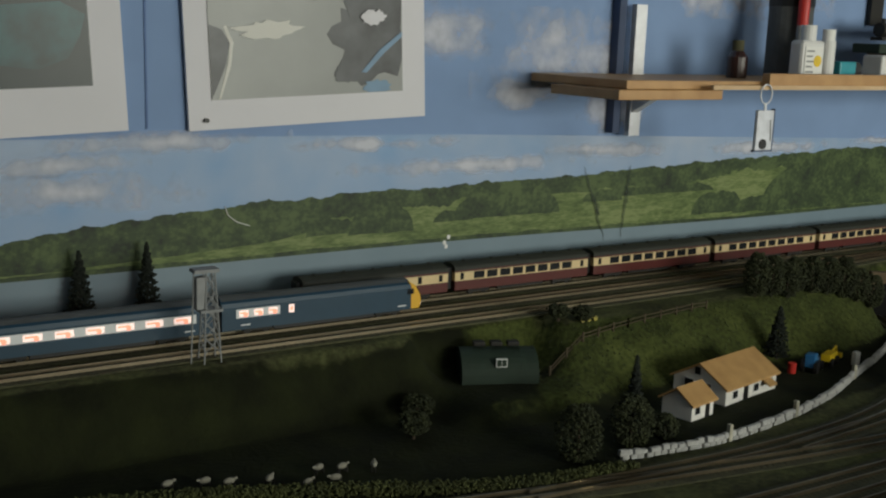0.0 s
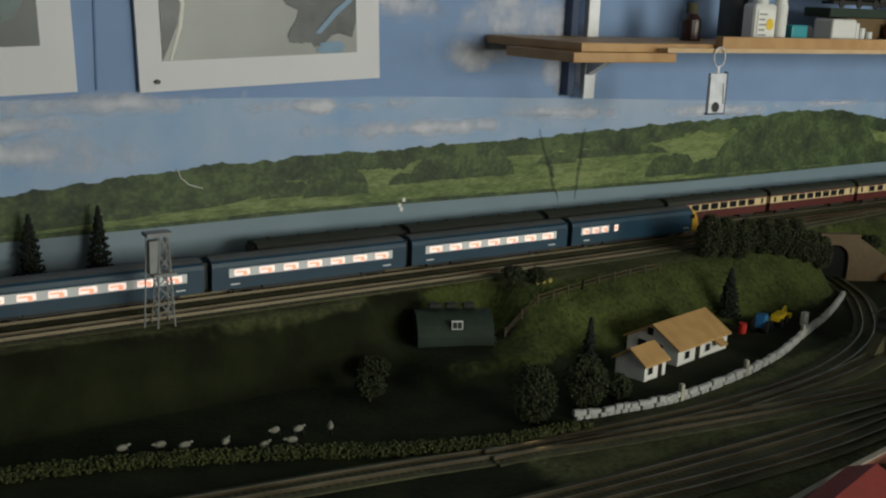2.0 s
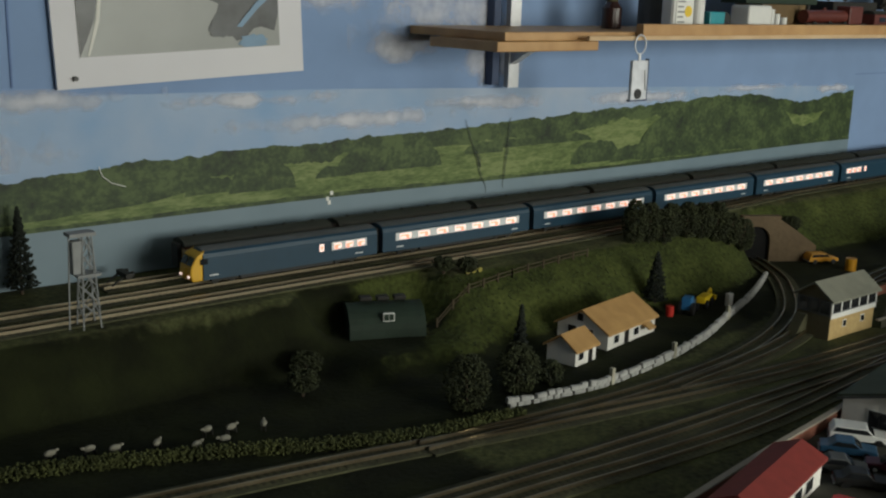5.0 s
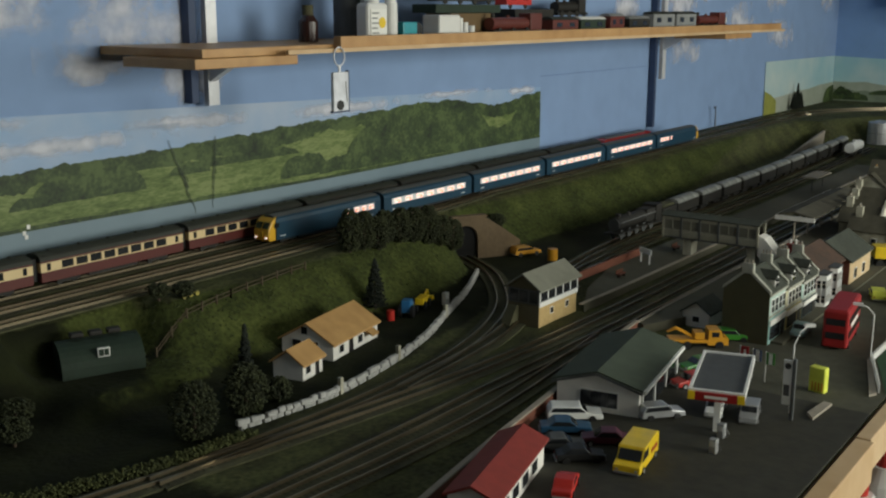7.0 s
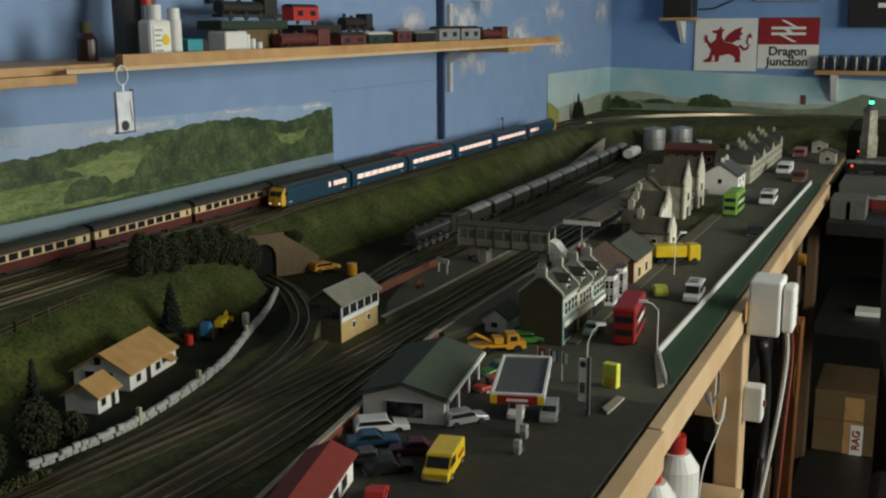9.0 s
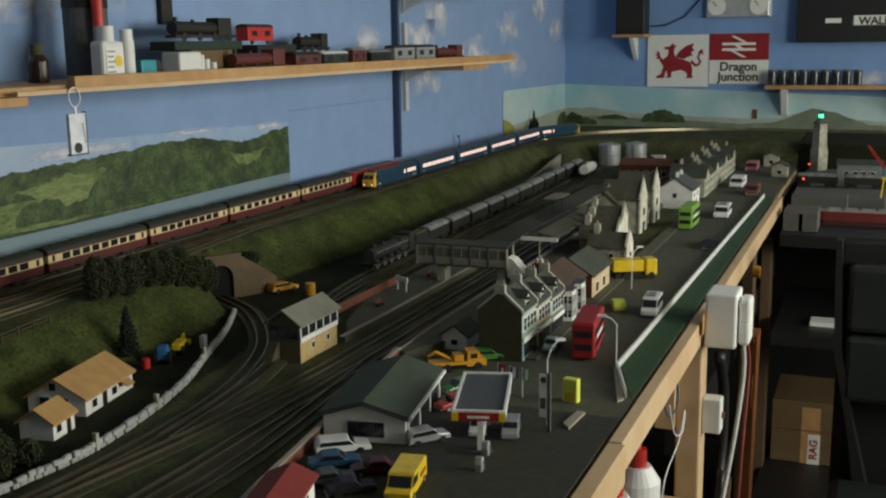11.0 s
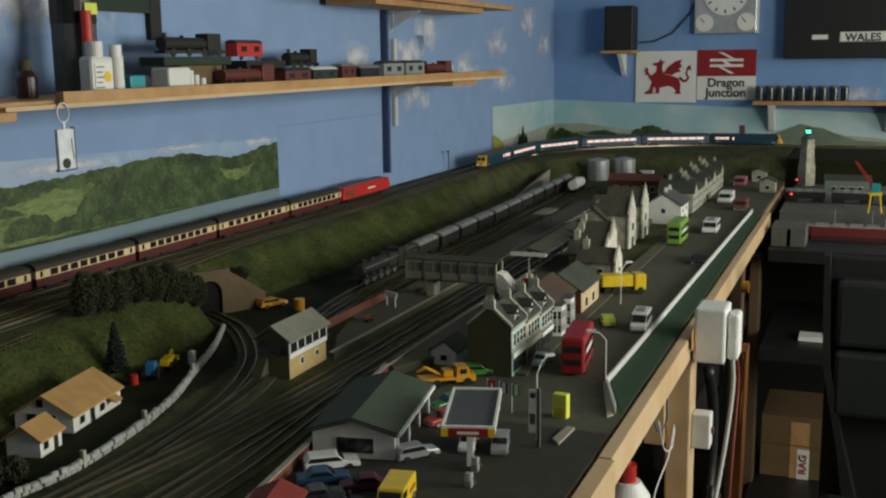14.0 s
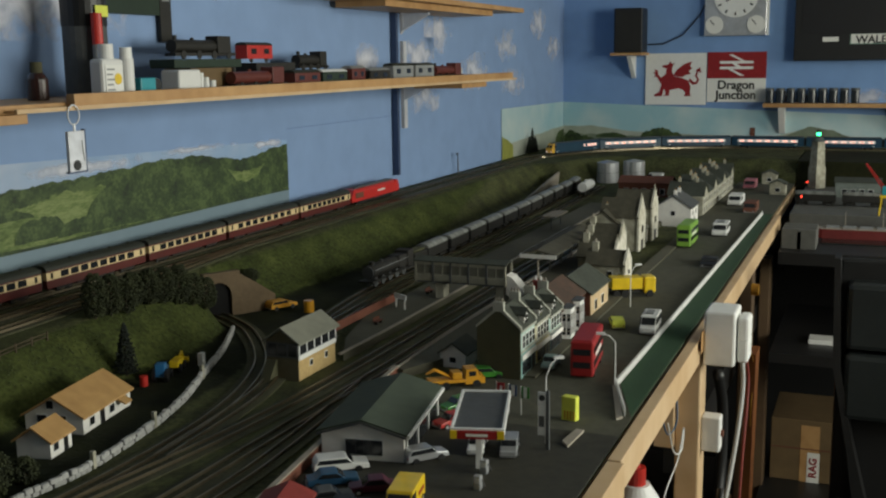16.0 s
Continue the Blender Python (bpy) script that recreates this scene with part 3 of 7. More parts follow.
    nt.links.new(fine, bp.inputs["Height"])
    nt.links.new(bp.outputs[0], bs.inputs["Normal"])
    return m


def ground_sheet():
    xs, ys = np.arange(-1.6, 4.141, 0.02), np.concatenate([np.arange(0.535, 1.18, 0.03), np.arange(1.18, 1.5801, 0.0125)])
    v = [(x, y, ground_z(x, y)) for x in xs for y in ys]
    n = len(ys)
    f = [(i * n + j, (i + 1) * n + j, (i + 1) * n + j + 1, i * n + j + 1) for i in range(len(xs) - 1) for j in range(n - 1)]
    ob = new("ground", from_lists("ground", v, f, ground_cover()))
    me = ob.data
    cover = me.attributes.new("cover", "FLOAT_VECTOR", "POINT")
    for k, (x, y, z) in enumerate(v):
        # Left of this edge the bank keeps the deepened field colour.
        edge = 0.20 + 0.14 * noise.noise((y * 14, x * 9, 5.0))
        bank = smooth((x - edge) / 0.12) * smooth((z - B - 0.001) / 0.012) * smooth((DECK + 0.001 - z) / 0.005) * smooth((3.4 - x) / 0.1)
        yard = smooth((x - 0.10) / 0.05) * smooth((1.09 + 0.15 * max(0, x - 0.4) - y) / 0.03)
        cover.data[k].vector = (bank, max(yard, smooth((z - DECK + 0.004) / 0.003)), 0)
    for p in me.polygons:
        p.use_smooth = True
    return tagged(ob, "dark scenic grass and earth covering of the layout", "ground", kind="structure")


ground_sheet()
solid("baseboard", box(-1.6, 2.62, 0.54, Y1, 0.02, 0.055), PINE, "wooden baseboard that carries the model railway", "baseboard", kind="structure")
gb = box(3.52, 4.138, -1.0, 0.535, 0.02, DECK, bevel=0.006)
solid("ground_end", gb, GRASS, "grassy raised ground of the high line along the end wall", "ground", kind="structure")
solid("baseboard_far", box(2.62, 4.13, 0.535, Y1, 0.02, 0.055), PINE, "far end of the wooden baseboard", "baseboard", kind="structure")

fascia = thing("fascia", "planed pine edging board along the layout", "fascia", kind="structure")
part("plank", box(0.62, 2.66, 0.514, 0.531, 0.028, 0.069, bevel=0.0015), PINE, fascia)
part("plank", box(-0.2, 0.619, 0.510, 0.531, 0.020, 0.068, bevel=0.0015), PINE, fascia)

# tracks
def arc_path(y, r, x_start=3.2, y_end=-0.9):
    pts = [(-1.55, y), (0.0, y), (1.6, y), (x_start, y)]
    for k in range(1, 9):
        a = radians(90 - k * 90 / 8)
        pts.append((x_start + r * math.cos(a), y - r + r * math.sin(a)))
    return pts + [(x_start + r, 0.2), (x_start + r, y_end)]


track([(-0.05, 1.522), (1.0, 1.522), (2.4, 1.522), (3.27, 1.522), *[(3.27 + 0.80 * math.cos(radians(a)), 0.722 + 0.80 * math.sin(radians(a))) for a in (78, 66, 54, 42, 30, 18, 6, 0)], (4.07, 0.2), (4.07, -0.9)], DECK, RAIL, "outer high-level track with bright rails beside the wall")
track(arc_path(1.465, 0.74, 3.27), DECK, RAIL, "high-level running track with bright rails")
track([(-1.55, 1.41), (0.0, 1.41), (0.5, 1.408), (0.8, 1.415), (1.05, 1.437), (1.3, 1.46)], DECK + 0.0003, RAIL, "inner high-level running track with bright rails")
track([(-1.5, 1.22), (-0.7, 1.165), (-0.076, 1.09), (0.265, 1.03), (0.6, 0.985), (0.95, 0.972), (1.5, 0.972), (2.4, 0.972), (3.3, 0.985)], B, OLDRAIL, "station track with dull rails")
track([(-1.4, 1.06), (-0.5, 0.995), (0.1, 0.951), (0.3, 0.940), (0.5, 0.935), (0.75, 0.930), (0.95, 0.928), (1.5, 0.928), (2.4, 0.928), (3.3, 0.935)], B, OLDRAIL, "station track with dull rails")
track([(-1.2, 0.985), (-0.3, 0.940), (0.1, 0.917), (0.27, 0.903), (0.44, 0.897), (0.62, 0.909), (0.80, 0.926)], B + 0.0004, OLDRAIL, "yard siding with dull rails joining the station line")
track([(0.1, 1.055), (0.4, 1.035), (0.62, 1.05), (0.82, 1.115), (0.98, 1.23), (1.06, 1.33), (1.09, 1.39)], B + 0.0006, OLDRAIL, "branch track curving into the tunnel")
track([(0.45, 1.02), (0.7, 1.045), (0.95, 1.12), (1.2, 1.175), (1.5, 1.195), (2.2, 1.20), (3.0, 1.225), (3.5, 1.27)], B + 0.0010, OLDRAIL, "goods track behind the platform")
track([(1.0, 1.125), (1.3, 1.145), (1.6, 1.148), (2.4, 1.15), (3.2, 1.17)], B + 0.0014, OLDRAIL, "goods siding behind the platform")

# ---------------------------------------------------------------- trains
def bogie(parent, x, gauge=0.0083):
    bm = box(x - 0.019, x + 0.019, -0.013, 0.013, 0.0035, 0.009, bevel=0.001)
    for dx in (-0.012, 0.012):
        for s in (-1, 1):
            cyl(0.0062, (x + dx, s * gauge - 0.001, 0.0062), (x + dx, s * gauge + 0.001, 0.0062), bm, seg=16)
    return part("bogie", bm, SOOT, parent)


def body_profile(w, z0, z1, zr):
    """Half-round roofed section: (y, z) points."""
    pts = [(-w, z0), (-w, z1)]
    for k in range(1, 8):
        a = math.pi - math.pi * k / 8
        pts.append((w * math.cos(a) * 0.97, z1 + (zr - z1) * math.sin(a) ** 0.8))
    return pts + [(w, z1), (w, z0)]


def coach(m, length, label, van=False):
    """A crimson and cream corridor coach, rail top at z 0."""
    t = thing("railway_coach", label, "coach", m, "coaches of the standing train")
    h = length / 2 - 0.006
    part("lower_panel", box(-h, h, -0.0178, 0.0178, 0.0095, 0.0235, bevel=0.0008), MAROON, t)
    part("window_band", box(-h, h, -0.0176, 0.0176, 0.0236, 0.0362), CREAM, t)
    part("cantrail", box(-h, h, -0.0178, 0.0178, 0.0363, 0.0385), MAROON, t)
    part("roof", prism(body_profile(0.0178, 0.0386, 0.0392, 0.0485), -h, h), ROOFG, t)
    for k in range(5):
        part("roof_vent", cyl(0.0022, (-h + (k + 0.5) * 2 * h / 5, 0, 0.048), (-h + (k + 0.5) * 2 * h / 5, 0, 0.0505), seg=8), ROOFG, t)
    for s in (-1, 1):
        part("gangway", box(*((h, h + 0.006) if s > 0 else (-h - 0.006, -h)), -0.009, 0.009, 0.011, 0.042), BLACK, t)
        bogie(t, s * (h - 0.045))
    part("underframe", box(-h + 0.08, h - 0.08, -0.010, 0.010, 0.0035, 0.0095), SOOT, t)
    n = 5 if van else 8
    pane = mesh_of(box(-0.0090 if not van else -0.003, 0.0090 if not van else 0.003, -0.0003, 0.0003, 0.0252, 0.0355), "window", GLASSD)
    door = mesh_of(box(-0.0028, 0.0028, -0.0003, 0.0003, 0.0255, 0.0352), "window", GLASSD)
    for s in (-1, 1):
        for k in range(n):
            ob = part("window", pane, None, t)
            ob.location = (-h + 0.03 + (2 * h - 0.06) * (k + 0.5) / n, s * 0.0178, 0)
        for e in (-1, 1):
            ob = part("window", door, None, t)
            ob.location = (e * (h - 0.012), s * 0.0178, 0)
    return t


GAPS = (0.048, 0.284, 0.540, 0.804, 1.070, 1.335, 1.635, 1.900)
RZ = DECK + 0.0058
for k in range(7):
    a, b = GAPS[k], GAPS[k + 1]
    coach(pose((a + b) / 2, 1.522, RZ), b - a, "crimson and cream brake coach at the end of the standing train" if k == 0 else "crimson and cream corridor coach with dark roof, standing", k == 0)

loco = thing("diesel_locomotive", "bright red freight diesel locomotive at the head of the standing train", "locomotive", pose(2.055, 1.522, RZ))
part("body", prism(body_profile(0.0172, 0.012, 0.036, 0.045), -0.125, 0.115), LOCORED, loco)
part("cab_front", prism([(0.115, 0.012), (0.139, 0.012), (0.141, 0.026), (0.130, 0.043), (0.115, 0.0445)], -0.017, 0.017, "y"), LOCORED, loco)
part("cab_rear", prism([(-0.125, 0.012), (-0.149, 0.012), (-0.151, 0.026), (-0.140, 0.043), (-0.125, 0.0445)], -0.017, 0.017, "y"), LOCORED, loco)
part("roof_panel", box(-0.12, 0.11, -0.0105, 0.0105, 0.0425, 0.0472, bevel=0.001), DGREY, loco)
part("side_grille", box(-0.13, -0.085, -0.0182, 0.0182, 0.020, 0.034), RUST, loco)
part("underframe", box(-0.11, 0.10, -0.014, 0.014, 0.004, 0.012), BLACK, loco)
part("side_lettering", box(0.0, 0.045, -0.0180, -0.0170, 0.025, 0.029), IVORY, loco)
part("buffer_beam", box(0.139, 0.143, -0.016, 0.016, 0.008, 0.014), BLACK, loco)
part("windscreen", box(0.1335, 0.1375, -0.013, 0.013, 0.031, 0.038, m=pose(0, 0, 0)), GLASSD, loco)
bogie(loco, 0.085)
bogie(loco, -0.095)

PULL, PITCH = [], 0.289


def pullman(kind, label):
    t = thing("pullman_car", label, "train car", None, "cars of the moving blue train")
    h = PITCH / 2 - 0.005
    x1 = h if kind == "saloon" else h - 0.016
    w = 0.0178
    part("body", prism(body_profile(w, 0.0085, 0.037, 0.0475), -h, x1), PULLBLUE, t)
    part("roof", prism([(-0.0135, 0.0445), (-0.007, 0.0473), (0, 0.0482), (0.007, 0.0473), (0.0135, 0.0445)], -h + 0.001, x1 - 0.001), DGREY, t)
    part("gangway", box(-h - 0.005, -h, -0.008, 0.008, 0.010, 0.042), BLACK, t)
    if kind == "saloon":
        part("gangway", box(h, h + 0.005, -0.008, 0.008, 0.010, 0.042), BLACK, t)
    for s in (-1, 1):
        bogie(t, s * (h - 0.048))
    part("skirt", box(-0.07, 0.07, -0.0135, 0.0135, 0.003, 0.0085), BLACK, t)
    a, b, n = (-h + 0.022, h - 0.022, 7) if kind == "saloon" else (-h + 0.018, -h + 0.075, 3)
    seg = (b - a) / n
    warm = mesh_of(box(-seg * 0.30, seg * 0.30, -0.0003, 0.0003, 0.0252, 0.0322, bevel=0.0008), "window", LITWHITE)
    lamp = mesh_of(cyl(0.0030, (0, -0.0006, 0.0275), (0, 0.0006, 0.0275), seg=12), "table_lamp", LITWARM)
    shade = mesh_of(box(-seg * 0.20, seg * 0.20, -0.0006, 0.0006, 0.0285, 0.0308), "curtain", LITWARM)
    for s in (-1, 1):
        part("white_band", box(a, b, *sorted((s * w, s * (w + 0.0006))), 0.0232, 0.0342), PULLWHITE, t)
        for k in range(n):
            ob = part("window", warm, None, t)
            ob.location = (a + (k + 0.5) * seg, s * (w + 0.0007), 0)
            lp = part("table_lamp", lamp, None, ob)
            lp.location = (seg * 0.12, s * 0.0002, 0)
            cu = part("curtain", shade, None, ob)
            cu.location = (-seg * 0.05, s * 0.0002, 0)
        if kind == "power":
            ob = part("door_window", box(b + 0.012, b + 0.019, *sorted((s * w, s * (w + 0.0006))), 0.0235, 0.0335), LITWHITE, t)
            part("window_glow", box(b + 0.0135, b + 0.0175, *sorted((s * (w + 0.0006), s * (w + 0.0009))), 0.026, 0.031), LITWARM, ob)
        for e in (-1, 1):
            part("crest", box(e * (h - 0.03) - 0.006, e * (h - 0.03) + 0.006, *sorted((s * w, s * (w + 0.0005))), 0.0135, 0.0150), PULLWHITE, t)
    if kind == "power":
        nose = prism([(x1, 0.0075), (x1 + 0.014, 0.0075), (x1 + 0.017, 0.016), (x1 + 0.016, 0.026), (x1 + 0.008, 0.040), (x1 - 0.004, 0.0465), (x1, 0.040)], -0.0165, 0.0165, "y")
        bmesh.ops.bevel(nose, geom=nose.edges[:], offset=0.002, segments=2, profile=0.5, affect="EDGES")
        ns = part("nose", nose, WARNYEL, t, "bright yellow cab front")
        for s in (-1, 1):
            part("windscreen", box(-0.0055, 0.0055, -0.006, 0.006, -0.0006, 0.0006, m=pose(x1 + 0.0128, s * 0.0075, 0.033, 0, 0, 0) @ pose(0, 0, 0, 0, 60, 0)), GLASSD, ns)
            part("marker_lamp", cyl(0.0018, (x1 + 0.0155, s * 0.011, 0.014), (x1 + 0.0185, s * 0.011, 0.014), seg=10), LITWHITE, ns)
            part("cab_window", box(x1 - 0.006, x1 + 0.004, *sorted((s * 0.0165, s * 0.0180)), 0.029, 0.036), GLASSD, t)
        part("gangway_door", box(x1 + 0.0155, x1 + 0.0178, -0.004, 0.004, 0.010, 0.024), WARNYEL, ns)
    return t


for k in range(6):
    PULL.append(pullman("power" if k in (0, 5) else "saloon", "blue and white diesel train power car with yellow cab front" if k in (0, 5) else "blue saloon car with lit windows in a white band"))


def along(s, r=0.74, xs=3.27, y=1.465):
    """The place and heading on the running line, s metres from x = 0."""
    if s <= xs:
        return Vector((s, y, RZ)), 0.0
    q = (s - xs) / r
    if q <= math.pi / 2:
        return Vector((xs + r * math.sin(q), y - r + r * math.cos(q), RZ)), -math.degrees(q)
    return Vector((xs + r, y - r - (s - xs - r * math.pi / 2), RZ)), -90.0


def dark_wagon(m, label):
    t = thing("goods_wagon", label, "wagon", m, "wagons of the goods train")
    part("body", box(-0.061, 0.061, -0.0165, 0.0165, 0.012, 0.034, bevel=0.001), SOOT, t)
    part("roof", prism(body_profile(0.0165, 0.034, 0.0345, 0.043), -0.060, 0.060), mat("pale_wagon_roof", (0.42, 0.43, 0.40), 0.5, scale=45, colour2=(0.06, 0.06, 0.05), bump=0.6), t)
    for k in range(4):
        part("roof_hatch", box(-0.05 + k * 0.028, -0.036 + k * 0.028, -0.006, 0.006, 0.0405, 0.0425), DGREY, t)
    bogie(t, -0.04)
    bogie(t, 0.04)
    return t


w0 = dark_wagon(pose(1.70, 1.199, B + 0.0075, 0, 0, 1), "black goods wagon with grey weathered roof in a long train")
for k in range(1, 11):
    x = 1.70 + 0.133 * k
    copy_thing(w0, pose(x, interp(x, [(1.5, 1.195), (2.2, 1.20), (3.0, 1.225), (3.5, 1.27)]), B + 0.0075, 0, 0, 1.5 + max(0, k - 5)))
tank = thing("tank_wagon", "pale cream cylindrical tank wagon on the siding", "wagon", pose(2.95, 1.162, B + 0.0075, 0, 0, 1))
part("barrel", cyl(0.0155, (-0.06, 0, 0.028), (0.06, 0, 0.028), seg=20), WHITE, tank)
part("dome", cyl(0.006, (0, 0, 0.042), (0, 0, 0.048)), WHITE, tank)
part("frame", box(-0.065, 0.065, -0.012, 0.012, 0.009, 0.013), SOOT, tank)
bogie(tank, -0.045)
bogie(tank, 0.045)

st = thing("steam_locomotive", "black steam locomotive heading the standing goods train", "locomotive", pose(1.46, 1.194, B + 0.0075))
part("boiler", cyl(0.0135, (-0.10, 0, 0.031), (0.02, 0, 0.031), seg=20), SOOT, st)
part("smokebox_door", cyl(0.0125, (-0.104, 0, 0.031), (-0.10, 0, 0.031), seg=20), DGREY, st)
part("chimney", cyl(0.005, (-0.085, 0, 0.043), (-0.085, 0, 0.051), r2=0.0058), SOOT, st)
part("dome", cyl(0.006, (-0.04, 0, 0.042), (-0.04, 0, 0.0485), r2=0.003), SOOT, st)
part("firebox", box(0.02, 0.06, -0.014, 0.014, 0.018, 0.045, bevel=0.003), SOOT, st)
part("cab", box(0.06, 0.088, -0.0165, 0.0165, 0.016, 0.050, bevel=0.002), SOOT, st)
part("footplate", box(-0.115, 0.09, -0.016, 0.016, 0.013, 0.016), SOOT, st)
part("tender", box(0.094, 0.165, -0.0165, 0.0165, 0.010, 0.036, bevel=0.002), SOOT, st)
part("coal", box(0.1, 0.16, -0.013, 0.013, 0.036, 0.041, bevel=0.003), BALLAST, st)
for k in range(5):
    for s in (-1, 1):
        part("wheel", cyl(0.0095, (-0.085 + k * 0.034, s * 0.0085 - 0.001, 0.0095), (-0.085 + k * 0.034, s * 0.0085 + 0.001, 0.0095), seg=18), DGREY, st)
part("handrail", tube([(-0.1, -0.0145, 0.036), (0.06, -0.0145, 0.036)], 0.0006), GREY, st)

# ---------------------------------------------------------------- buildings of the village and station
def gable_house(name, label, m, lx, ly, h, ridge, wall, roof, windows=(), chimney=0, over=0.004, ridge_axis="x", door=None, trim=WHITE):
    """A card house: walls, pitched roof of two leaves, windows by (side, along, z, w, h)."""
    t = thing(name, label, "house", m)
    if ridge_axis == "x":
        part("wall", prism([(-ly / 2, 0), (ly / 2, 0), (ly / 2, h), (0, ridge), (-ly / 2, h)], -lx / 2, lx / 2, "x"), wall, t)
        span = ly
    else:
        part("wall", prism([(-lx / 2, 0), (lx / 2, 0), (lx / 2, h), (0, ridge), (-lx / 2, h)], -ly / 2, ly / 2, "y"), wall, t)
        span = lx
    run = lx if ridge_axis == "x" else ly
    sl = (ridge - h) / (span / 2)
    for s in (-1, 1):
        o = span / 2 + over
        z = ridge - sl * o
        poly = [(0, ridge + 0.0008), (s * o, z + 0.0008), (s * o, z + 0.0034), (0, ridge + 0.0036)]
        part("roof", prism(poly if s > 0 else poly[::-1], -run / 2 - over, run / 2 + over, ridge_axis), roof, t)
    for side, u, z, w, hh in windows:
        d = 0.0008
        if side in "ns":
            y = (ly / 2) * (1 if side == "n" else -1)
            fr = box(u - w / 2 - 0.0012, u + w / 2 + 0.0012, y - d, y + d, z - 0.0012, z + hh + 0.0012)
            gl = box(u - w / 2, u + w / 2, y - d - 0.0004, y + d + 0.0004, z, z + hh)
        else:
            x = (lx / 2) * (1 if side == "e" else -1)
            fr = box(x - d, x + d, u - w / 2 - 0.0012, u + w / 2 + 0.0012, z - 0.0012, z + hh + 0.0012)
            gl = box(x - d - 0.0004, x + d + 0.0004, u - w / 2, u + w / 2, z, z + hh)
        wn_ = part("window", fr, trim, t)
        part("pane", gl, GLASSD, wn_)
    for k in range(chimney):
        u = (k + 0.5) / chimney * run - run / 2
        c = (u, 0) if ridge_axis == "x" else (0, u)
        ch = part("chimney", box(c[0] - 0.004, c[0] + 0.004, c[1] - 0.004, c[1] + 0.004, ridge - 0.006, ridge + 0.014), REDBRICK if wall is REDBRICK else wall, t)
        for dx in (-0.002, 0.002):
            part("chimney_pot", cyl(0.0012, (c[0] + dx, c[1], ridge + 0.014), (c[0] + dx, c[1], ridge + 0.018), seg=8), TERRACOTTA, ch)
    if door:
        side, u, w, hh = door
        y = (ly / 2) * (1 if side == "n" else -1)
        part("door", box(u - w / 2, u + w / 2, y - 0.001, y + 0.001, 0.0, hh), BLACK, t)
    return t


# farmhouse beside the bank
farm = gable_house("farmhouse", "white farmhouse with ochre tiled roof beside the grass bank", pose(0.539, 1.214, B, 0, 0, 10.5), 0.121, 0.080, 0.022, 0.045, WHITEWASH, TERRACOTTA,
    [("s", -0.040, 0.007, 0.011, 0.010), ("s", 0.010, 0.007, 0.012, 0.010), ("s", 0.047, 0.008, 0.007, 0.009), ("w", 0.016, 0.010, 0.013, 0.013), ("w", -0.012, 0.010, 0.010, 0.013), ("w", 0.004, 0.032, 0.009, 0.010)], door=("s", -0.014, 0.010, 0.019))
part("porch_roof", prism([(-0.0400, 0.019), (-0.0540, 0.013), (-0.0540, 0.015), (-0.0400, 0.022)], 0.022, 0.040, "x"), TERRACOTTA, farm)
ann = gable_house("farm_annexe", "white lean-to annexe with ochre tiled roof beside the farmhouse", pose(0.424, 1.168, B, 0, 0, 10.5), 0.046, 0.044, 0.021, 0.036, WHITEWASH, TERRACOTTA,
    [("s", -0.012, 0.008, 0.010, 0.009)], door=("s", 0.010, 0.008, 0.018))

barn = thing("nissen_hut", "dark green corrugated barn with curved roof and white skylight", "barn", pose(0.254, 1.345, 0.086, 0, 0, -24))
barn.scale = (0.80, 0.80, 0.84)
prof = [(-0.045, 0.0)] + [(0.045 * math.cos(math.pi - math.pi * k / 14), 0.006 + 0.040 * math.sin(math.pi * k / 14)) for k in range(15)] + [(0.045, 0.0)]
part("shell", prism(prof, -0.062, 0.062, "x"), BARNG, barn)
for k in range(16):
    x = -0.060 + k * 0.008
    part("rib", prism([(u * 1.006, v * 1.006 + 0.0001) for u, v in prof], x - 0.002, x + 0.002, "x"), BARNG, barn)
sk = part("skylight", box(-0.008, 0.010, -0.0425, -0.0385, 0.027, 0.040), WHITE, barn)
part("pane", box(-0.0065, 0.0005, -0.0432, -0.0426, 0.0285, 0.0385), BARNG, sk)
part("pane", box(0.0015, 0.0085, -0.0432, -0.0426, 0.0285, 0.0385), BARNG, sk)
for k in range(3):
    part("ridge_vent", box(-0.04 + k * 0.028, -0.02 + k * 0.028, -0.008, 0.008, 0.050, 0.057, bevel=0.002), SOOT, barn)

# signal box
sb = gable_house("signal_box", "buff brick signal box with white glazed cabin and grey roof", pose(0.832, 1.047, B), 0.112, 0.052, 0.058, 0.076, BUFF, mat("drab_sheet_roof", (0.21, 0.21, 0.165), 0.8, scale=60), [("s", -0.02, 0.016, 0.007, 0.008), ("s", 0.026, 0.016, 0.007, 0.008)], over=0.006)
for s, y in ((-1, -0.0265),):
    band = part("window_band", box(-0.057, 0.057, y - 0.0012, y + 0.001, 0.031, 0.058), WHITE, sb, "white glazed upper cabin")
    for k in range(5):
        part("pane", box(-0.054 + k * 0.0222, -0.0355 + k * 0.0222, y - 0.0018, y - 0.0008, 0.039, 0.056), GLASSD, band)
part("boarded_end", prism([(-0.0262, 0), (0.0262, 0), (0.0262, 0.0575), (0, 0.0752), (-0.0262, 0.0575)], -0.0572, -0.0562, "x"), mat("drab_boarding", (0.14, 0.12, 0.065), 0.9, scale=60), sb, "dark weathered boarded end")
band = part("window_band", box(-0.0580, -0.0555, -0.0262, 0.0262, 0.034, 0.056), DGREY, sb)
for k in range(3):
    part("pane", box(-0.0588, -0.0576, -0.024 + k * 0.0165, -0.011 + k * 0.0165, 0.037, 0.054), GLASSD, band)
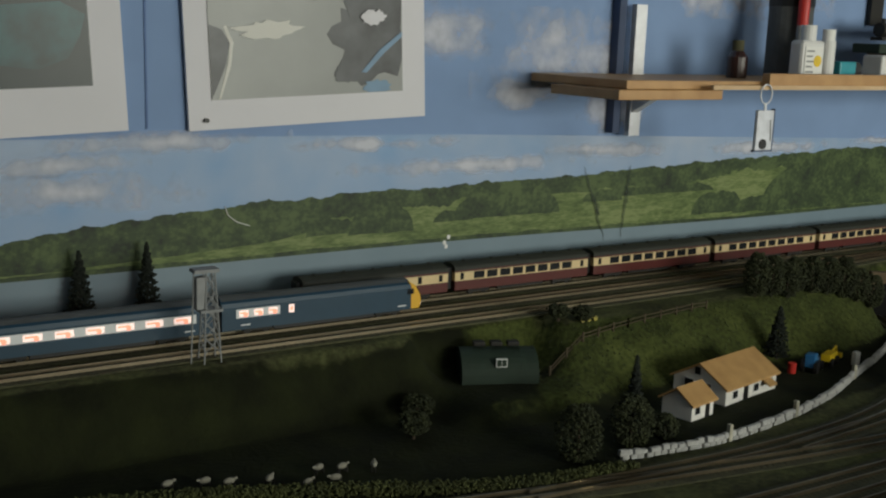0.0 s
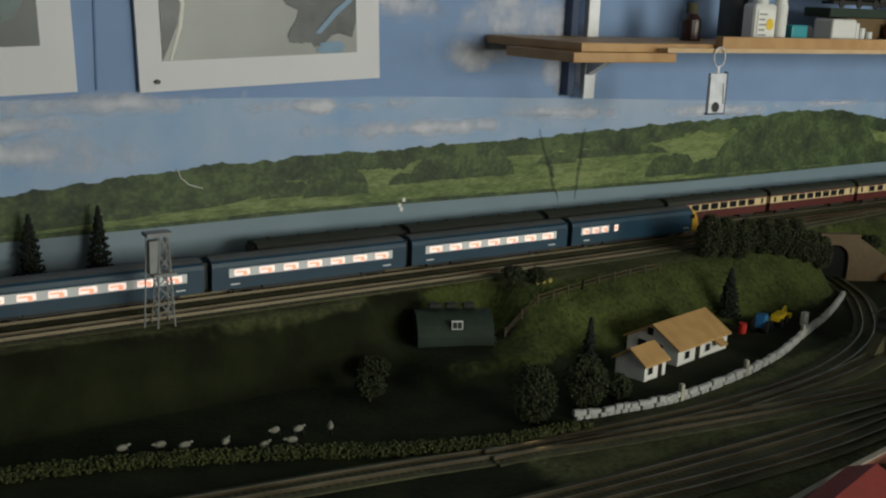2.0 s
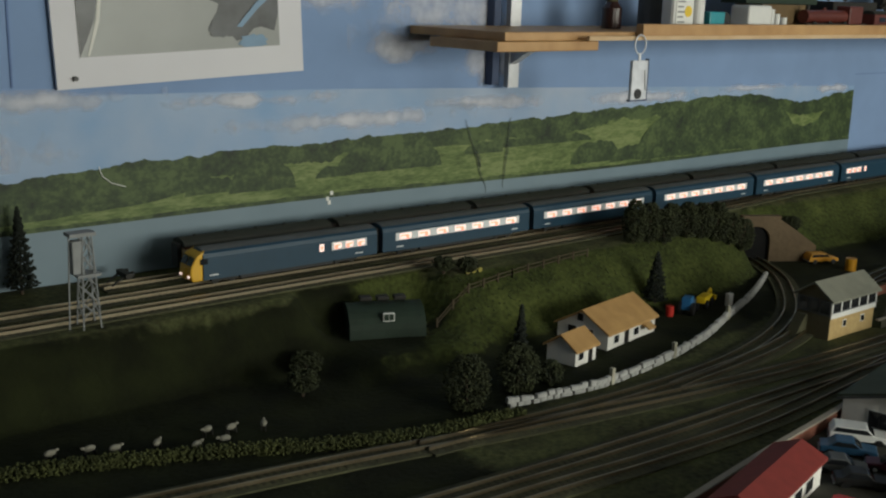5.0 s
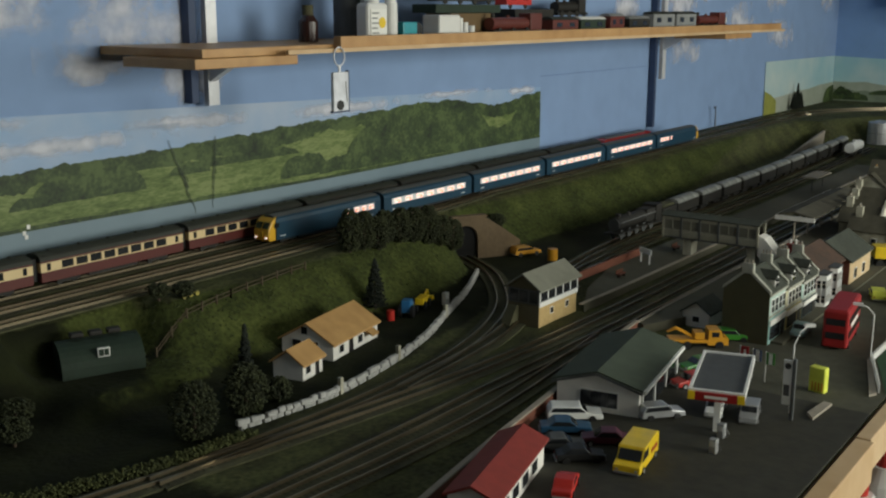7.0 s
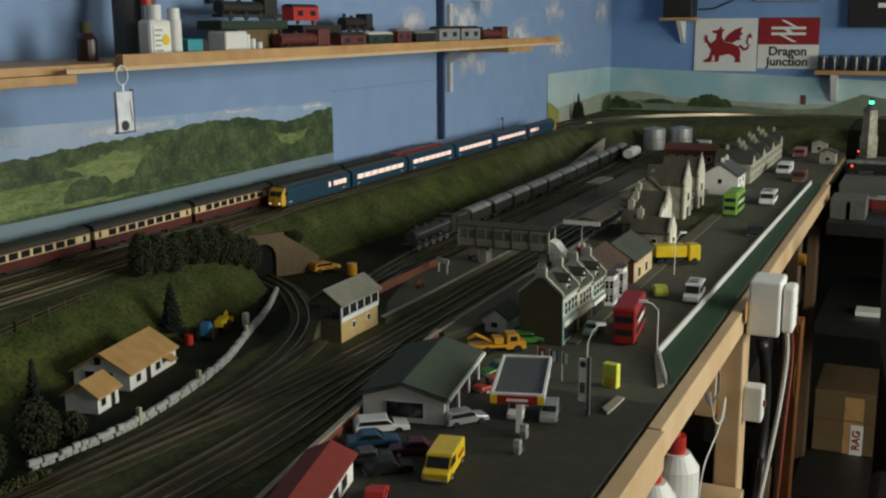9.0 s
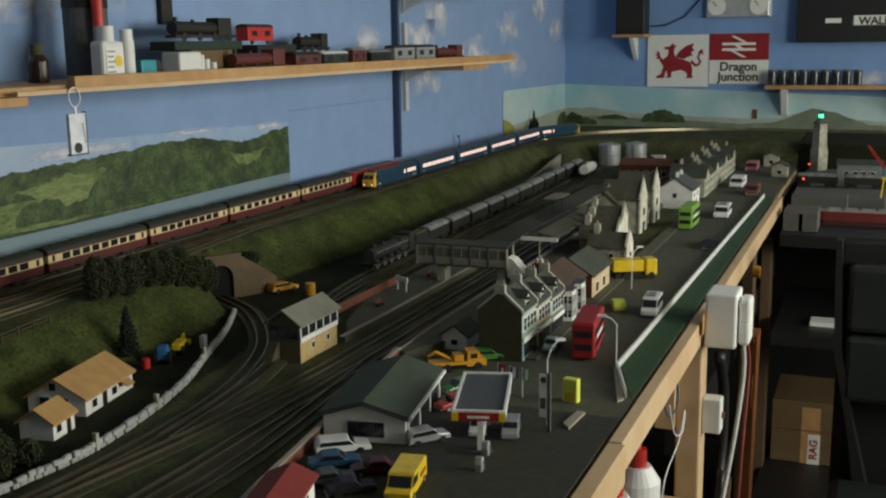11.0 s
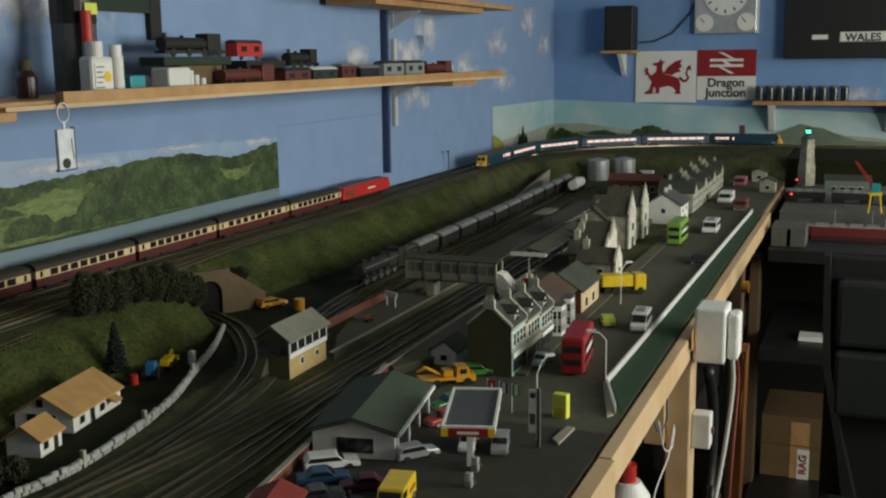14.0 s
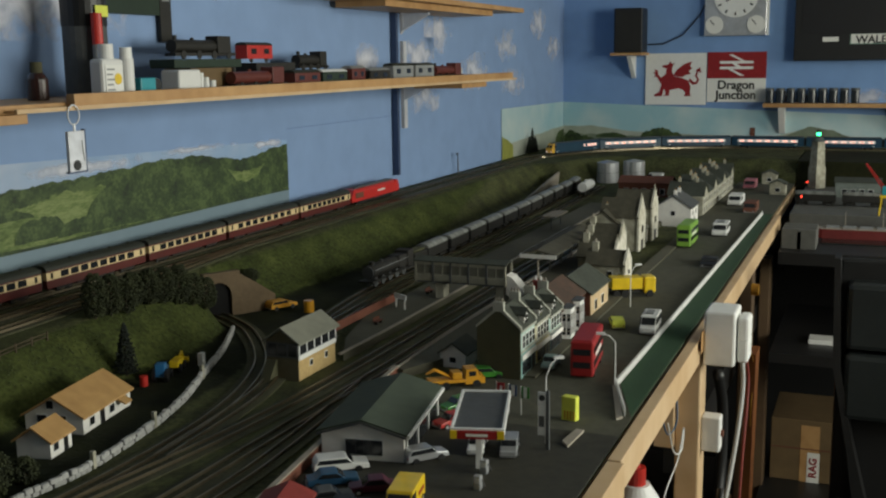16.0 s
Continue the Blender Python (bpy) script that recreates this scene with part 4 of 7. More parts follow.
part("balcony_rail", tube([(-0.058, -0.030, 0.040), (0.058, -0.030, 0.040)], 0.0006), GREY, sb)
part("steps", prism([(-0.085, 0), (-0.056, 0), (-0.056, 0.030), (-0.062, 0.030)], 0.008, 0.024, "y"), OLIVE, sb)

# platforms
plat = thing("platform_island", "grey station platform with pale edge", "platform", kind="structure")
p1 = [(0.89, 1.008), (1.1, 1.006), (2.7, 1.006), (2.7, 1.085), (1.15, 1.092), (0.98, 1.05)]
part("paving", prism(p1, B - 0.002, B + 0.013, "z"), PLATFORM, plat)
v, f = [], []
ribbon(smooth_path([(0.885, 1.012), (1.0, 1.0085), (1.2, 1.0075), (2.7, 1.0075)]), 0.0025, B + 0.0125, 0.0022, v, f)
part("edge", from_lists("edge", v, f, COPING), None, plat)
part("back_wall", box(0.98, 1.25, 1.085, 1.089, B + 0.012, B + 0.026), REDBRICK, plat)
plat2 = thing("platform_main", "grey station platform beside the road", "platform", kind="structure")
part("paving", prism([(0.86, 0.903), (2.6, 0.903), (2.6, 0.80), (1.0, 0.82), (0.84, 0.885)], B - 0.002, B + 0.013, "z"), PLATFORM, plat2)
v, f = [], []
ribbon(smooth_path([(0.845, 0.898), (1.0, 0.9015), (1.3, 0.902), (2.6, 0.902)]), 0.002, B + 0.0125, 0.0022, v, f)
part("edge", from_lists("edge", v, f, COPING), None, plat2)
yw = thing("yard_wall", "low red brick wall with pale coping beside the tracks", "wall", kind="structure")
v, f = [], []
wl = smooth_path([(0.18, 0.802), (0.35, 0.828), (0.542, 0.853), (0.70, 0.880), (0.845, 0.898)])
ribbon(wl, 0.002, B - 0.002, 0.018, v, f)
part("brickwork", from_lists("brickwork", v, f, REDBRICK), None, yw)
v, f = [], []
ribbon(wl, 0.0032, B + 0.016, 0.002, v, f)
part("coping", from_lists("coping", v, f, COPING), None, yw)

# footbridge
BRIDGEG = mat("drab_grey_paint", (0.32, 0.31, 0.24), 0.6, scale=90, colour2=(0.22, 0.21, 0.16))
fb = thing("footbridge", "grey covered station footbridge with panelled sides", "footbridge", pose(1.312, -0.078, B))
part("deck", box(-0.017, 0.017, 0.962, 1.140, 0.043, 0.046), DGREY, fb)
part("roof", prism([(-0.021, 0.083), (0, 0.089), (0.021, 0.083), (0.021, 0.085), (0, 0.091), (-0.021, 0.085)], 0.958, 1.144, "y"), SLATE, fb)
for x in (-0.0175, 0.0175):
    part("side_panel", box(x - 0.001, x + 0.001, 0.962, 1.140, 0.046, 0.060), BRIDGEG, fb)
    part("glazing", box(x - 0.0004, x + 0.0004, 0.962, 1.140, 0.060, 0.078), mat("dusty_glazing", (0.16, 0.155, 0.12), 0.35, scale=40, colour2=(0.08, 0.077, 0.06)), fb)
    part("top_rail", box(x - 0.0015, x + 0.0015, 0.962, 1.140, 0.077, 0.083), BRIDGEG, fb)
    for k in range(6):
        y = 0.962 + k * 0.0356
        part("post", box(x - 0.0022, x + 0.0022, y - 0.0018, y + 0.0018, 0.043, 0.083), DGREY if k not in (0, 5) else BRIDGEG, fb)
        if k < 5:
            part("sash", box(x - 0.0012, x + 0.0012, y + 0.0165, y + 0.0180, 0.060, 0.077), BRIDGEG, fb)
            part("panel_mould", box(x - 0.0016, x + 0.0016, y + 0.004, y + 0.031, 0.049, 0.057), BRIDGEG, fb)
for y in (0.965, 1.085):
    part("pier", box(-0.014, 0.014, y, y + 0.016, 0.010, 0.043), STONE, fb)
part("stair", prism([(0.961, 0.030), (0.961, 0.066), (0.950, 0.062), (0.918, 0.026), (0.912, 0.012), (0.93, 0.012)], -0.016, 0.016, "x"), WHITEWASH, fb)

# garage and filling station
gar = gable_house("garage_showroom", "white car showroom with dark grey pitched roof", pose(0.612, 0.809, B, 0, 0, 9.8), 0.180, 0.098, 0.036, 0.050, WHITEWASH, mat("green_grey_roof", (0.060, 0.078, 0.052), 0.8, scale=50, colour2=(0.042, 0.056, 0.038)), [("w", -0.002, 0.010, 0.044, 0.018)], over=0.005)
part("glass_front", box(-0.078, 0.078, -0.0502, -0.0488, 0.003, 0.026), GLASSD, gar)
for k in range(4):
    part("front_post", box(-0.083 + k * 0.0535, -0.079 + k * 0.0535, -0.0515, -0.0488, 0.0, 0.0355), WHITE, gar)
part("gutter", box(-0.093, 0.093, -0.0570, -0.0540, 0.0330, 0.0368), WHITE, gar)
part("barge_board", prism([(-0.054, 0.0325), (0, 0.0485), (0.054, 0.0325), (0.054, 0.0350), (0, 0.0512), (-0.054, 0.0350)], -0.0962, -0.0952, "x"), DGREY, gar)
for k in range(3):
    part("window_bar", box(-0.0912, -0.0906, -0.012 + k * 0.010 - 0.0006, -0.012 + k * 0.010 + 0.0006, 0.010, 0.028), DGREY, gar)

can = thing("petrol_canopy", "filling station canopy with grey top, white rim and red fascia", "canopy", pose(0.5285, 0.655, 0, 0, 0, 15.6))
CZ = 0.116
part("roof", box(0.004, 0.138, -0.027, 0.027, CZ, CZ + 0.003), DGREY, can)
for a in ((0.0, 0.004, -0.030, 0.030), (0.138, 0.142, -0.030, 0.030), (0.004, 0.138, -0.030, -0.027), (0.004, 0.138, 0.027, 0.030)):
    part("rim", box(*a, CZ - 0.003, CZ + 0.005), WHITE, can)
fa = part("fascia", box(-0.003, -0.0002, -0.022, 0.022, CZ - 0.006, CZ + 0.003), BUSRED, can, "red sign board")
for y in (-0.030, 0.0222):
    part("corner_block", box(-0.003, -0.0002, y, y + 0.0075, CZ - 0.006, CZ + 0.003), VANYEL, can)
part("lettering", box(-0.0038, -0.003, -0.012, 0.012, CZ - 0.003, CZ), IVORY, fa)
for x in (0.02, 0.105):
    part("pillar", box(x - 0.003, x + 0.003, -0.004, 0.003, B, CZ), WHITE, can)
for x in (0.49, 0.535):
    pm = thing("petrol_pump", "small silver petrol pump on the forecourt", "petrol pump", pose(x, 0.640 + 0.2 * (x - 0.49), B), "petrol pumps")
    part("cabinet", box(-0.004, 0.004, -0.004, 0.004, 0, 0.019, bevel=0.001), SILVER, pm)
    part("dial", box(-0.0045, -0.004, -0.003, 0.003, 0.011, 0.017), WHITE, pm)
    part("hose", tube([(0, -0.0045, 0.014), (0, -0.008, 0.008), (0, -0.0045, 0.004)], 0.0006), BLACK, pm)

# terraces and village
CREAMR = mat("cream_render", (0.60, 0.46, 0.28), 0.85, scale=60, colour2=(0.46, 0.33, 0.18))
PALESTONE = mat("pale_cut_stone", (0.74, 0.71, 0.62), 0.85, scale=60, bump=0.4, colour2=(0.38, 0.35, 0.26))


PARAPET = mat("weathered_parapet", (0.44, 0.44, 0.38), 0.85, scale=60, colour2=(0.27, 0.27, 0.22))


def shop_house(x0, x1, h, ridge, front, shop, label, end=False):
    """One house of the stepped terrace: parapets with chimneys, slate roof, dormer, sashes and a shop front facing -y."""
    L, d = (x1 - x0) / 2, 0.031
    t = thing("shop_house", label, "house", pose((x0 + x1) / 2, 0.753, B), "stepped shop terrace")
    part("wall", prism([(-d, 0), (d, 0), (d, h), (0, ridge), (-d, h)], -L + 0.0005, L - 0.0005, "x"), front, t)
    for s in (-1, 1):
        poly = [(0, ridge + 0.0006), (s * (d + 0.003), h - 0.0015), (s * (d + 0.003), h + 0.0010), (0, ridge + 0.0034)]
        part("roof", prism(poly if s > 0 else poly[::-1], -L + 0.003, L - 0.003, "x"), SLATE, t)
    gable = [(-d - 0.002, 0), (d + 0.002, 0), (d + 0.002, h + 0.003), (0, ridge + 0.0065), (-d - 0.002, h + 0.003)]
    if end:
        part("end_wall", prism([(u, v * 0.985) for u, v in gable], -L - 0.0022, -L - 0.0004, "x"), OLIVE, t, "plain olive end wall")
    for s in ((-1, 1) if end else (1,)):
        cope = [(-d - 0.003, h), (0, ridge + 0.0035), (d + 0.003, h), (d + 0.003, h + 0.0045), (0, ridge + 0.0085), (-d - 0.003, h + 0.0045)]
        part("parapet", prism(cope, s * L - 0.0028, s * L + 0.0028, "x"), PARAPET, t)
        c = part("chimney", box(s * L - 0.0035, s * L + 0.0035, -0.008, 0.008, ridge, ridge + 0.014), PARAPET, t)
        for q in (-0.005, 0.0, 0.005):
            part("chimney_pot", cyl(0.0014, (s * L, q, ridge + 0.014), (s * L, q, ridge + 0.0195), r2=0.0011, seg=8), COPING, c)
    dm_ = part("dormer", prism([(-0.008, h + 0.002), (0.008, h + 0.002), (0.008, h + 0.016), (0, h + 0.023), (-0.008, h + 0.016)], -d + 0.002, -0.004, "y"), WHITEWASH, t)
    part("dormer_roof", prism([(-0.0105, h + 0.0145), (0, h + 0.0240), (0.0105, h + 0.0145), (0.0105, h + 0.017), (0, h + 0.0265), (-0.0105, h + 0.017)], -d - 0.0005, -0.003, "y"), SLATE, dm_)
    for q in (h + 0.004, h + 0.0105):
        part("pane", box(-0.0055, 0.0055, -d + 0.001, -d + 0.0025, q, q + 0.0048), GLASSD, dm_)
    for u in (-L * 0.55, -L * 0.12, L * 0.32, L * 0.72):
        w = part("window", box(u - 0.0055, u + 0.0055, -d - 0.0012, -d + 0.0005, h * 0.60, h * 0.60 + 0.020), WHITE, t)
        for q in (0.0012, 0.0106):
            part("pane", box(u - 0.0040, u + 0.0040, -d - 0.0018, -d - 0.0008, h * 0.60 + q, h * 0.60 + q + 0.0078), GLASSD, w)
    part("string_course", box(-L, L, -d - 0.0018, -d, h * 0.53, h * 0.56), PARAPET, t)
    part("cornice", box(-L, L, -d - 0.0035, -d, h - 0.004, h - 0.001), PARAPET, t)
    f = part("shop_front", box(-L + 0.002, L - 0.002, -d - 0.0022, -d, 0.002, h * 0.50), shop, t)
    part("shop_window", box(-L + 0.006, L * 0.30, -d - 0.0030, -d - 0.0020, 0.008, h * 0.36), GLASSD, f)
    part("shop_door", box(L * 0.42, L - 0.006, -d - 0.0030, -d - 0.0020, 0.002, h * 0.36), SOOT, f)
    part("shop_sign", box(-L + 0.003, L - 0.003, -d - 0.0042, -d - 0.0018, h * 0.39, h * 0.49), WHITEWASH, f)
    return t


shop_house(0.884, 0.956, 0.075, 0.101, SAGE, mat("pale_teal_paint", (0.30, 0.52, 0.50), 0.5, scale=60), "pale green terraced shop with dormer, slate roof and olive end wall", True)
shop_house(0.957, 1.028, 0.069, 0.095, mat("buttermilk_render", (0.55, 0.52, 0.36), 0.8, scale=60), mat("ochre_shop_paint", (0.50, 0.42, 0.16), 0.5, scale=60), "cream terraced shop with dormer and slate roof")
shop_house(1.029, 1.100, 0.063, 0.089, SAGE, mat("navy_shop_paint", (0.03, 0.06, 0.07), 0.5, scale=60), "pale green terraced shop with dark shop front and dormer")

pub = gable_house("pub", "red brick pub with dark brown roof beside the terrace", pose(1.178, 0.765, B), 0.145, 0.08, 0.054, 0.080, REDBRICK, mat("brown_tile_roof", (0.085, 0.045, 0.028), 0.85, scale=110, bump=0.4, colour2=(0.045, 0.030, 0.022)), [("w", -0.02, 0.012, 0.014, 0.016), ("s", 0.052, 0.010, 0.014, 0.014), ("s", 0.052, 0.034, 0.014, 0.012)], chimney=0)
cs = part("chimney", box(-0.072, -0.056, -0.008, 0.008, 0.070, 0.100), mat("bright_red_brick", (0.30, 0.04, 0.03), 0.8, scale=150), pub)
for q in (-0.004, 0.004):
    part("chimney_pot", cyl(0.0018, (-0.064, q, 0.100), (-0.064, q, 0.107), seg=8), WHITE, cs)
for x in (1.128, 1.186):
    bay = thing("bay_window", "white two-storey bay window on the red brick pub", "bay window", pose(x, 0.7245, B), "bay windows")
    ring = [(-0.016, 0.0), (-0.012, -0.014), (0.012, -0.014), (0.016, 0.0)]
    inner = [(u * 0.93, v * 0.93) for u, v in ring]
    part("core", prism(inner, 0.002, 0.056, "z"), GLASSD, bay)
    for z0, z1 in ((0.002, 0.012), (0.0235, 0.035), (0.047, 0.056)):
        part("apron", prism(ring, z0, z1, "z"), WHITE if z0 != 0.0235 else SILVER, bay)
    for u, v in ((-0.016, 0.0), (-0.012, -0.014), (-0.004, -0.014), (0.004, -0.014), (0.012, -0.014), (0.016, 0.0), (-0.014, -0.007), (0.014, -0.007)):
        part("mullion", box(u - 0.0008, u + 0.0008, v - 0.0008, v + 0.0008, 0.010, 0.049), WHITE, bay)
    for zz in (0.018, 0.041):
        part("transom", prism([(u * 1.01, v * 1.01) for u, v in ring], zz, zz + 0.0012, "z"), COPING, bay)
    part("bay_roof", prism([(u * 1.12, v * 1.12) for u, v in ring], 0.0562, 0.0585, "z"), DGREY, bay)
cream_house = gable_house("cream_house", "cream gabled house with grey slate roof", pose(1.345, 0.762, B), 0.13, 0.085, 0.045, 0.072, CREAMR, SLATE, [("w", -0.018, 0.030, 0.009, 0.014), ("w", 0.012, 0.030, 0.009, 0.014), ("w", -0.018, 0.008, 0.009, 0.014), ("s", -0.03, 0.012, 0.014, 0.016), ("s", 0.02, 0.012, 0.014, 0.016)])
part("brick_gable", prism([(-0.0422, 0), (0.0422, 0), (0.0422, 0.0448), (0, 0.0712), (-0.0422, 0.0448)], -0.0666, -0.0654, "x"), REDBRICK, cream_house, "plain red brick end wall")
gable_house("platform_shed", "small white hut with grey roof by the platform end", pose(0.945, 0.838, B), 0.055, 0.04, 0.022, 0.036, WHITEWASH, SLATE, [("w", 0.0, 0.008, 0.01, 0.008)])
FELT = mat("brown_felt_roof", (0.095, 0.088, 0.060), 0.9, scale=60, bump=0.4, colour2=(0.050, 0.045, 0.030))


def with_gable(house, lx, ly, h, r, side=-1, peaks=1):
    """A pale parapet gable with finial on the -y end of a house whose ridge runs along y."""
    y0 = side * ly / 2
    part("parapet", prism([(-lx / 2 - 0.003, 0), (lx / 2 + 0.003, 0), (lx / 2 + 0.003, h + 0.006), (0, r + 0.009), (-lx / 2 - 0.003, h + 0.006)], y0 - 0.005, y0 - 0.0002, "y"), PALESTONE, house)
    w = part("window", box(-lx * 0.15, lx * 0.15, y0 - 0.0058, y0 - 0.0048, h * 0.48, h * 0.74), PALESTONE, house)
    for u in (-1, 1):
        part("pane", box(*sorted((u * lx * 0.02, u * lx * 0.12)), y0 - 0.0064, y0 - 0.0056, h * 0.51, h * 0.71), GLASSD, w)
    part("door", box(-lx * 0.14, lx * 0.14, y0 - 0.0060, y0 - 0.0048, 0.0, h * 0.30), SOOT, house)
    part("finial", cyl(0.0016, (0, y0 - 0.0025, r + 0.008), (0, y0 - 0.0025, r + 0.017), r2=0.0006, seg=6), PALESTONE, house)


hall = gable_house("station_building", "long grey stone station building with brown felt roof", pose(2.08, 0.862, B), 0.26, 0.085, 0.062, 0.096, STONE, FELT, [("s", -0.10 + 0.04 * k, 0.020, 0.012, 0.020) for k in range(6)] + [("w", 0.0, 0.022, 0.014, 0.018)], chimney=3)
for x, h, r in ((2.005, 0.082, 0.120), (2.165, 0.084, 0.122)):
    wing = gable_house("station_wing", "tall stone wing with pale parapet gable on the station", pose(x, 0.828, B), 0.070, 0.088, h, r, STONE, FELT, [("w", -0.012, h * 0.45, 0.011, 0.020)], ridge_axis="y", chimney=0)
    with_gable(wing, 0.070, 0.088, h, r)
porch = thing("station_porch", "glazed lean-to porch between the station wings", "porch", pose(2.085, 0.806, B))
part("roof", prism([(-0.020, 0.036), (0.026, 0.050), (0.026, 0.053), (-0.020, 0.039)], -0.050, 0.050, "x"), mat("pale_glazed_roof", (0.34, 0.34, 0.28), 0.5, scale=60), porch)
part("wall", box(-0.048, 0.048, -0.016, -0.013, 0, 0.0365), PALESTONE, porch)
for k in range(5):
    part("glazing_bar", prism([(-0.020, 0.0392), (0.026, 0.0532), (0.026, 0.0545), (-0.020, 0.0405)], -0.045 + k * 0.0225 - 0.0008, -0.045 + k * 0.0225 + 0.0008, "x"), COPING, porch)
for k, (x, y, h, r) in enumerate(((1.66, 0.800, 0.046, 0.074), (1.715, 0.805, 0.052, 0.082), (1.775, 0.815, 0.060, 0.092), (1.60, 0.765, 0.042, 0.066))):
    cot = gable_house("stone_cottage", "small stone cottage with pale stepped gable", pose(x, y, B), 0.054, 0.075, h, r, STONE, FELT, [("w", -0.010, h * 0.4, 0.009, 0.012)], ridge_axis="y", chimney=0)
    with_gable(cot, 0.054, 0.075, h, r)
    ch_ = part("chimney", box(-0.006, 0.006, 0.020, 0.032, r - 0.004, r + 0.018), STONE, cot)
    for q in (-0.0025, 0.0025):
        part("chimney_pot", cyl(0.0015, (q, 0.026, r + 0.018), (q, 0.026, r + 0.024), seg=8), COPING, ch_)
awn = thing("station_canopy", "wide brown felt platform canopy with white valance on posts", "canopy", pose(1.69, 0.895, B + 0.013))
part("roof", prism([(-0.042, 0.050), (0.0, 0.058), (0.032, 0.050), (0.032, 0.053), (0.0, 0.061), (-0.042, 0.053)], -0.17, 0.20, "x"), FELT, awn)
part("valance", box(-0.1735, -0.1702, -0.043, 0.033, 0.044, 0.052), WHITEWASH, awn)
part("valance", box(-0.17, 0.20, 0.0322, 0.0345, 0.044, 0.052), WHITEWASH, awn)
for q in (-0.155, -0.07, 0.015, 0.10, 0.18):
    part("post", cyl(0.0020, (q, 0.0, 0), (q, 0.0, 0.052), r2=0.0014, seg=8), COPING, awn)
    part("bracket", tube([(q, 0.0, 0.036), (q, -0.014, 0.0525)], 0.0011), COPING, awn)

gable_house("white_house", "white rendered house with dark roof beside the road", pose(2.440, 0.772, B), 0.12, 0.095, 0.052, 0.082, WHITEWASH, DGREY, [("s", -0.03, 0.030, 0.010, 0.012), ("s", 0.02, 0.030, 0.010, 0.012), ("w", 0, 0.030, 0.010, 0.012), ("s", 0.0, 0.008, 0.012, 0.014)], chimney=2)
for k in range(7):
    x = 2.64 + 0.098 * k
    gable_house("terraced_house", "grey stone terraced house with gable and chimneys", pose(x, 0.775, B), 0.094, 0.10, 0.060, 0.092, STONE, SLATE, [("s", -0.022, 0.034, 0.011, 0.014), ("s", 0.02, 0.034, 0.011, 0.014), ("s", -0.022, 0.010, 0.011, 0.014), ("s", 0.02, 0.010, 0.011, 0.014)], ridge_axis="y" if k % 2 == 0 else "x", chimney=2)
mill = gable_house("brick_works", "rust-brown works building with open upper frame", pose(3.03, 0.975, B), 0.10, 0.17, 0.045, 0.062, RUST, RUST, [("w", -0.06 + 0.03 * k, 0.010, 0.014, 0.018) for k in range(5)], ridge_axis="y")
for i, (x, y) in enumerate(((3.37, 1.190), (3.43, 1.105))):
    s = thing("storage_silo", "pale grey cylindrical storage tank", "silo", pose(x, y, B), "storage tanks")
    part("shell", cyl(0.040, (0, 0, 0), (0, 0, 0.074), seg=28), SILVER, s)
    part("cone_roof", cyl(0.041, (0, 0, 0.074), (0, 0, 0.082), r2=0.004, seg=28), SILVER, s)
    part("hoop", cyl(0.0405, (0, 0, 0.036), (0, 0, 0.038), seg=28), GREY, s)
    part("ladder", box(-0.043, -0.040, -0.004, 0.004, 0, 0.074), GREY, s)
ramp = solid("retaining_wall", prism([(2.80, B), (3.42, B), (3.40, B + 0.078), (3.33, B + 0.070)], 1.325, 1.333, "y"), COPING, "pale concrete wedge retaining wall of the ramp", "wall", pose(0, 0, 0, 0, 0, 0), kind="structure")

# tunnel mouth
tun = thing("tunnel_portal", "brown stone tunnel mouth with dark arch", "tunnel", pose(1.075, 1.358, B - 0.002, 0, 0, -30))
arch = [(-0.026, 0.0)] + [(0.026 * math.cos(math.pi - math.pi * k / 10), 0.040 + 0.026 * math.sin(math.pi * k / 10)) for k in range(11)] + [(0.026, 0.0)]
left = [(-0.06, 0)] + arch[:7] + [(0.0, 0.082), (-0.045, 0.080), (-0.06, 0.06)]
right = arch[6:] + [(0.115, 0), (0.115, 0.030), (0.075, 0.058), (0.04, 0.080), (0.0, 0.084)]
part("wall", prism([(u, v) for u, v in left], -0.004, 0.004, "y"), PORTAL, tun)
part("wall", prism([(u, v) for u, v in right], -0.004, 0.004, "y"), PORTAL, tun)
part("coping", box(-0.03, 0.042, -0.007, 0.006, 0.080, 0.085), PORTAL, tun)
# Near-black plug fills the arch and stands in for the shade inside.
part("tunnel_lining", prism(arch, 0.003, 0.009, "y"), mat("unlit_bore", (0.0025, 0.0025, 0.0025), 1.0), tun)

# dry stone wall round the farm
dw = thing("garden_wall", "pale dry stone wall with posts round the farm garden", "wall")
wp = smooth_path([(0.245, 1.092), (0.30, 1.084), (0.40, 1.077), (0.54, 1.098), (0.65, 1.128), (0.74, 1.164), (0.87, 1.215), (1.0, 1.278)], 0.004)
rw = random.Random(3)
stones = [mesh_of(box(-0.0048, 0.0048, -0.0028, 0.0028, 0, 0.0056, bevel=0.0012), "stone", DRYSTONE) for _ in range(3)]
dd, nn = sides(wp)
run, count = 0.0, 0
for row in range(2):
    acc = 0.005 * row
    for i in range(len(wp) - 1):
        acc += np.linalg.norm(wp[i + 1] - wp[i])
        if acc >= 0.0100:
            acc -= 0.0100
            ob = part("stone", stones[rw.randrange(3)], None, dw)
            ob.location = (*wp[i], B - 0.001 + row * 0.0056)
            ob.rotation_euler = (rw.uniform(-0.08, 0.08), rw.uniform(-0.1, 0.1), math.atan2(dd[i][1], dd[i][0]) + rw.uniform(-0.12, 0.12))
            ob.scale = (1, rw.uniform(0.9, 1.2), rw.uniform(0.9, 1.35) if row else 1.05)
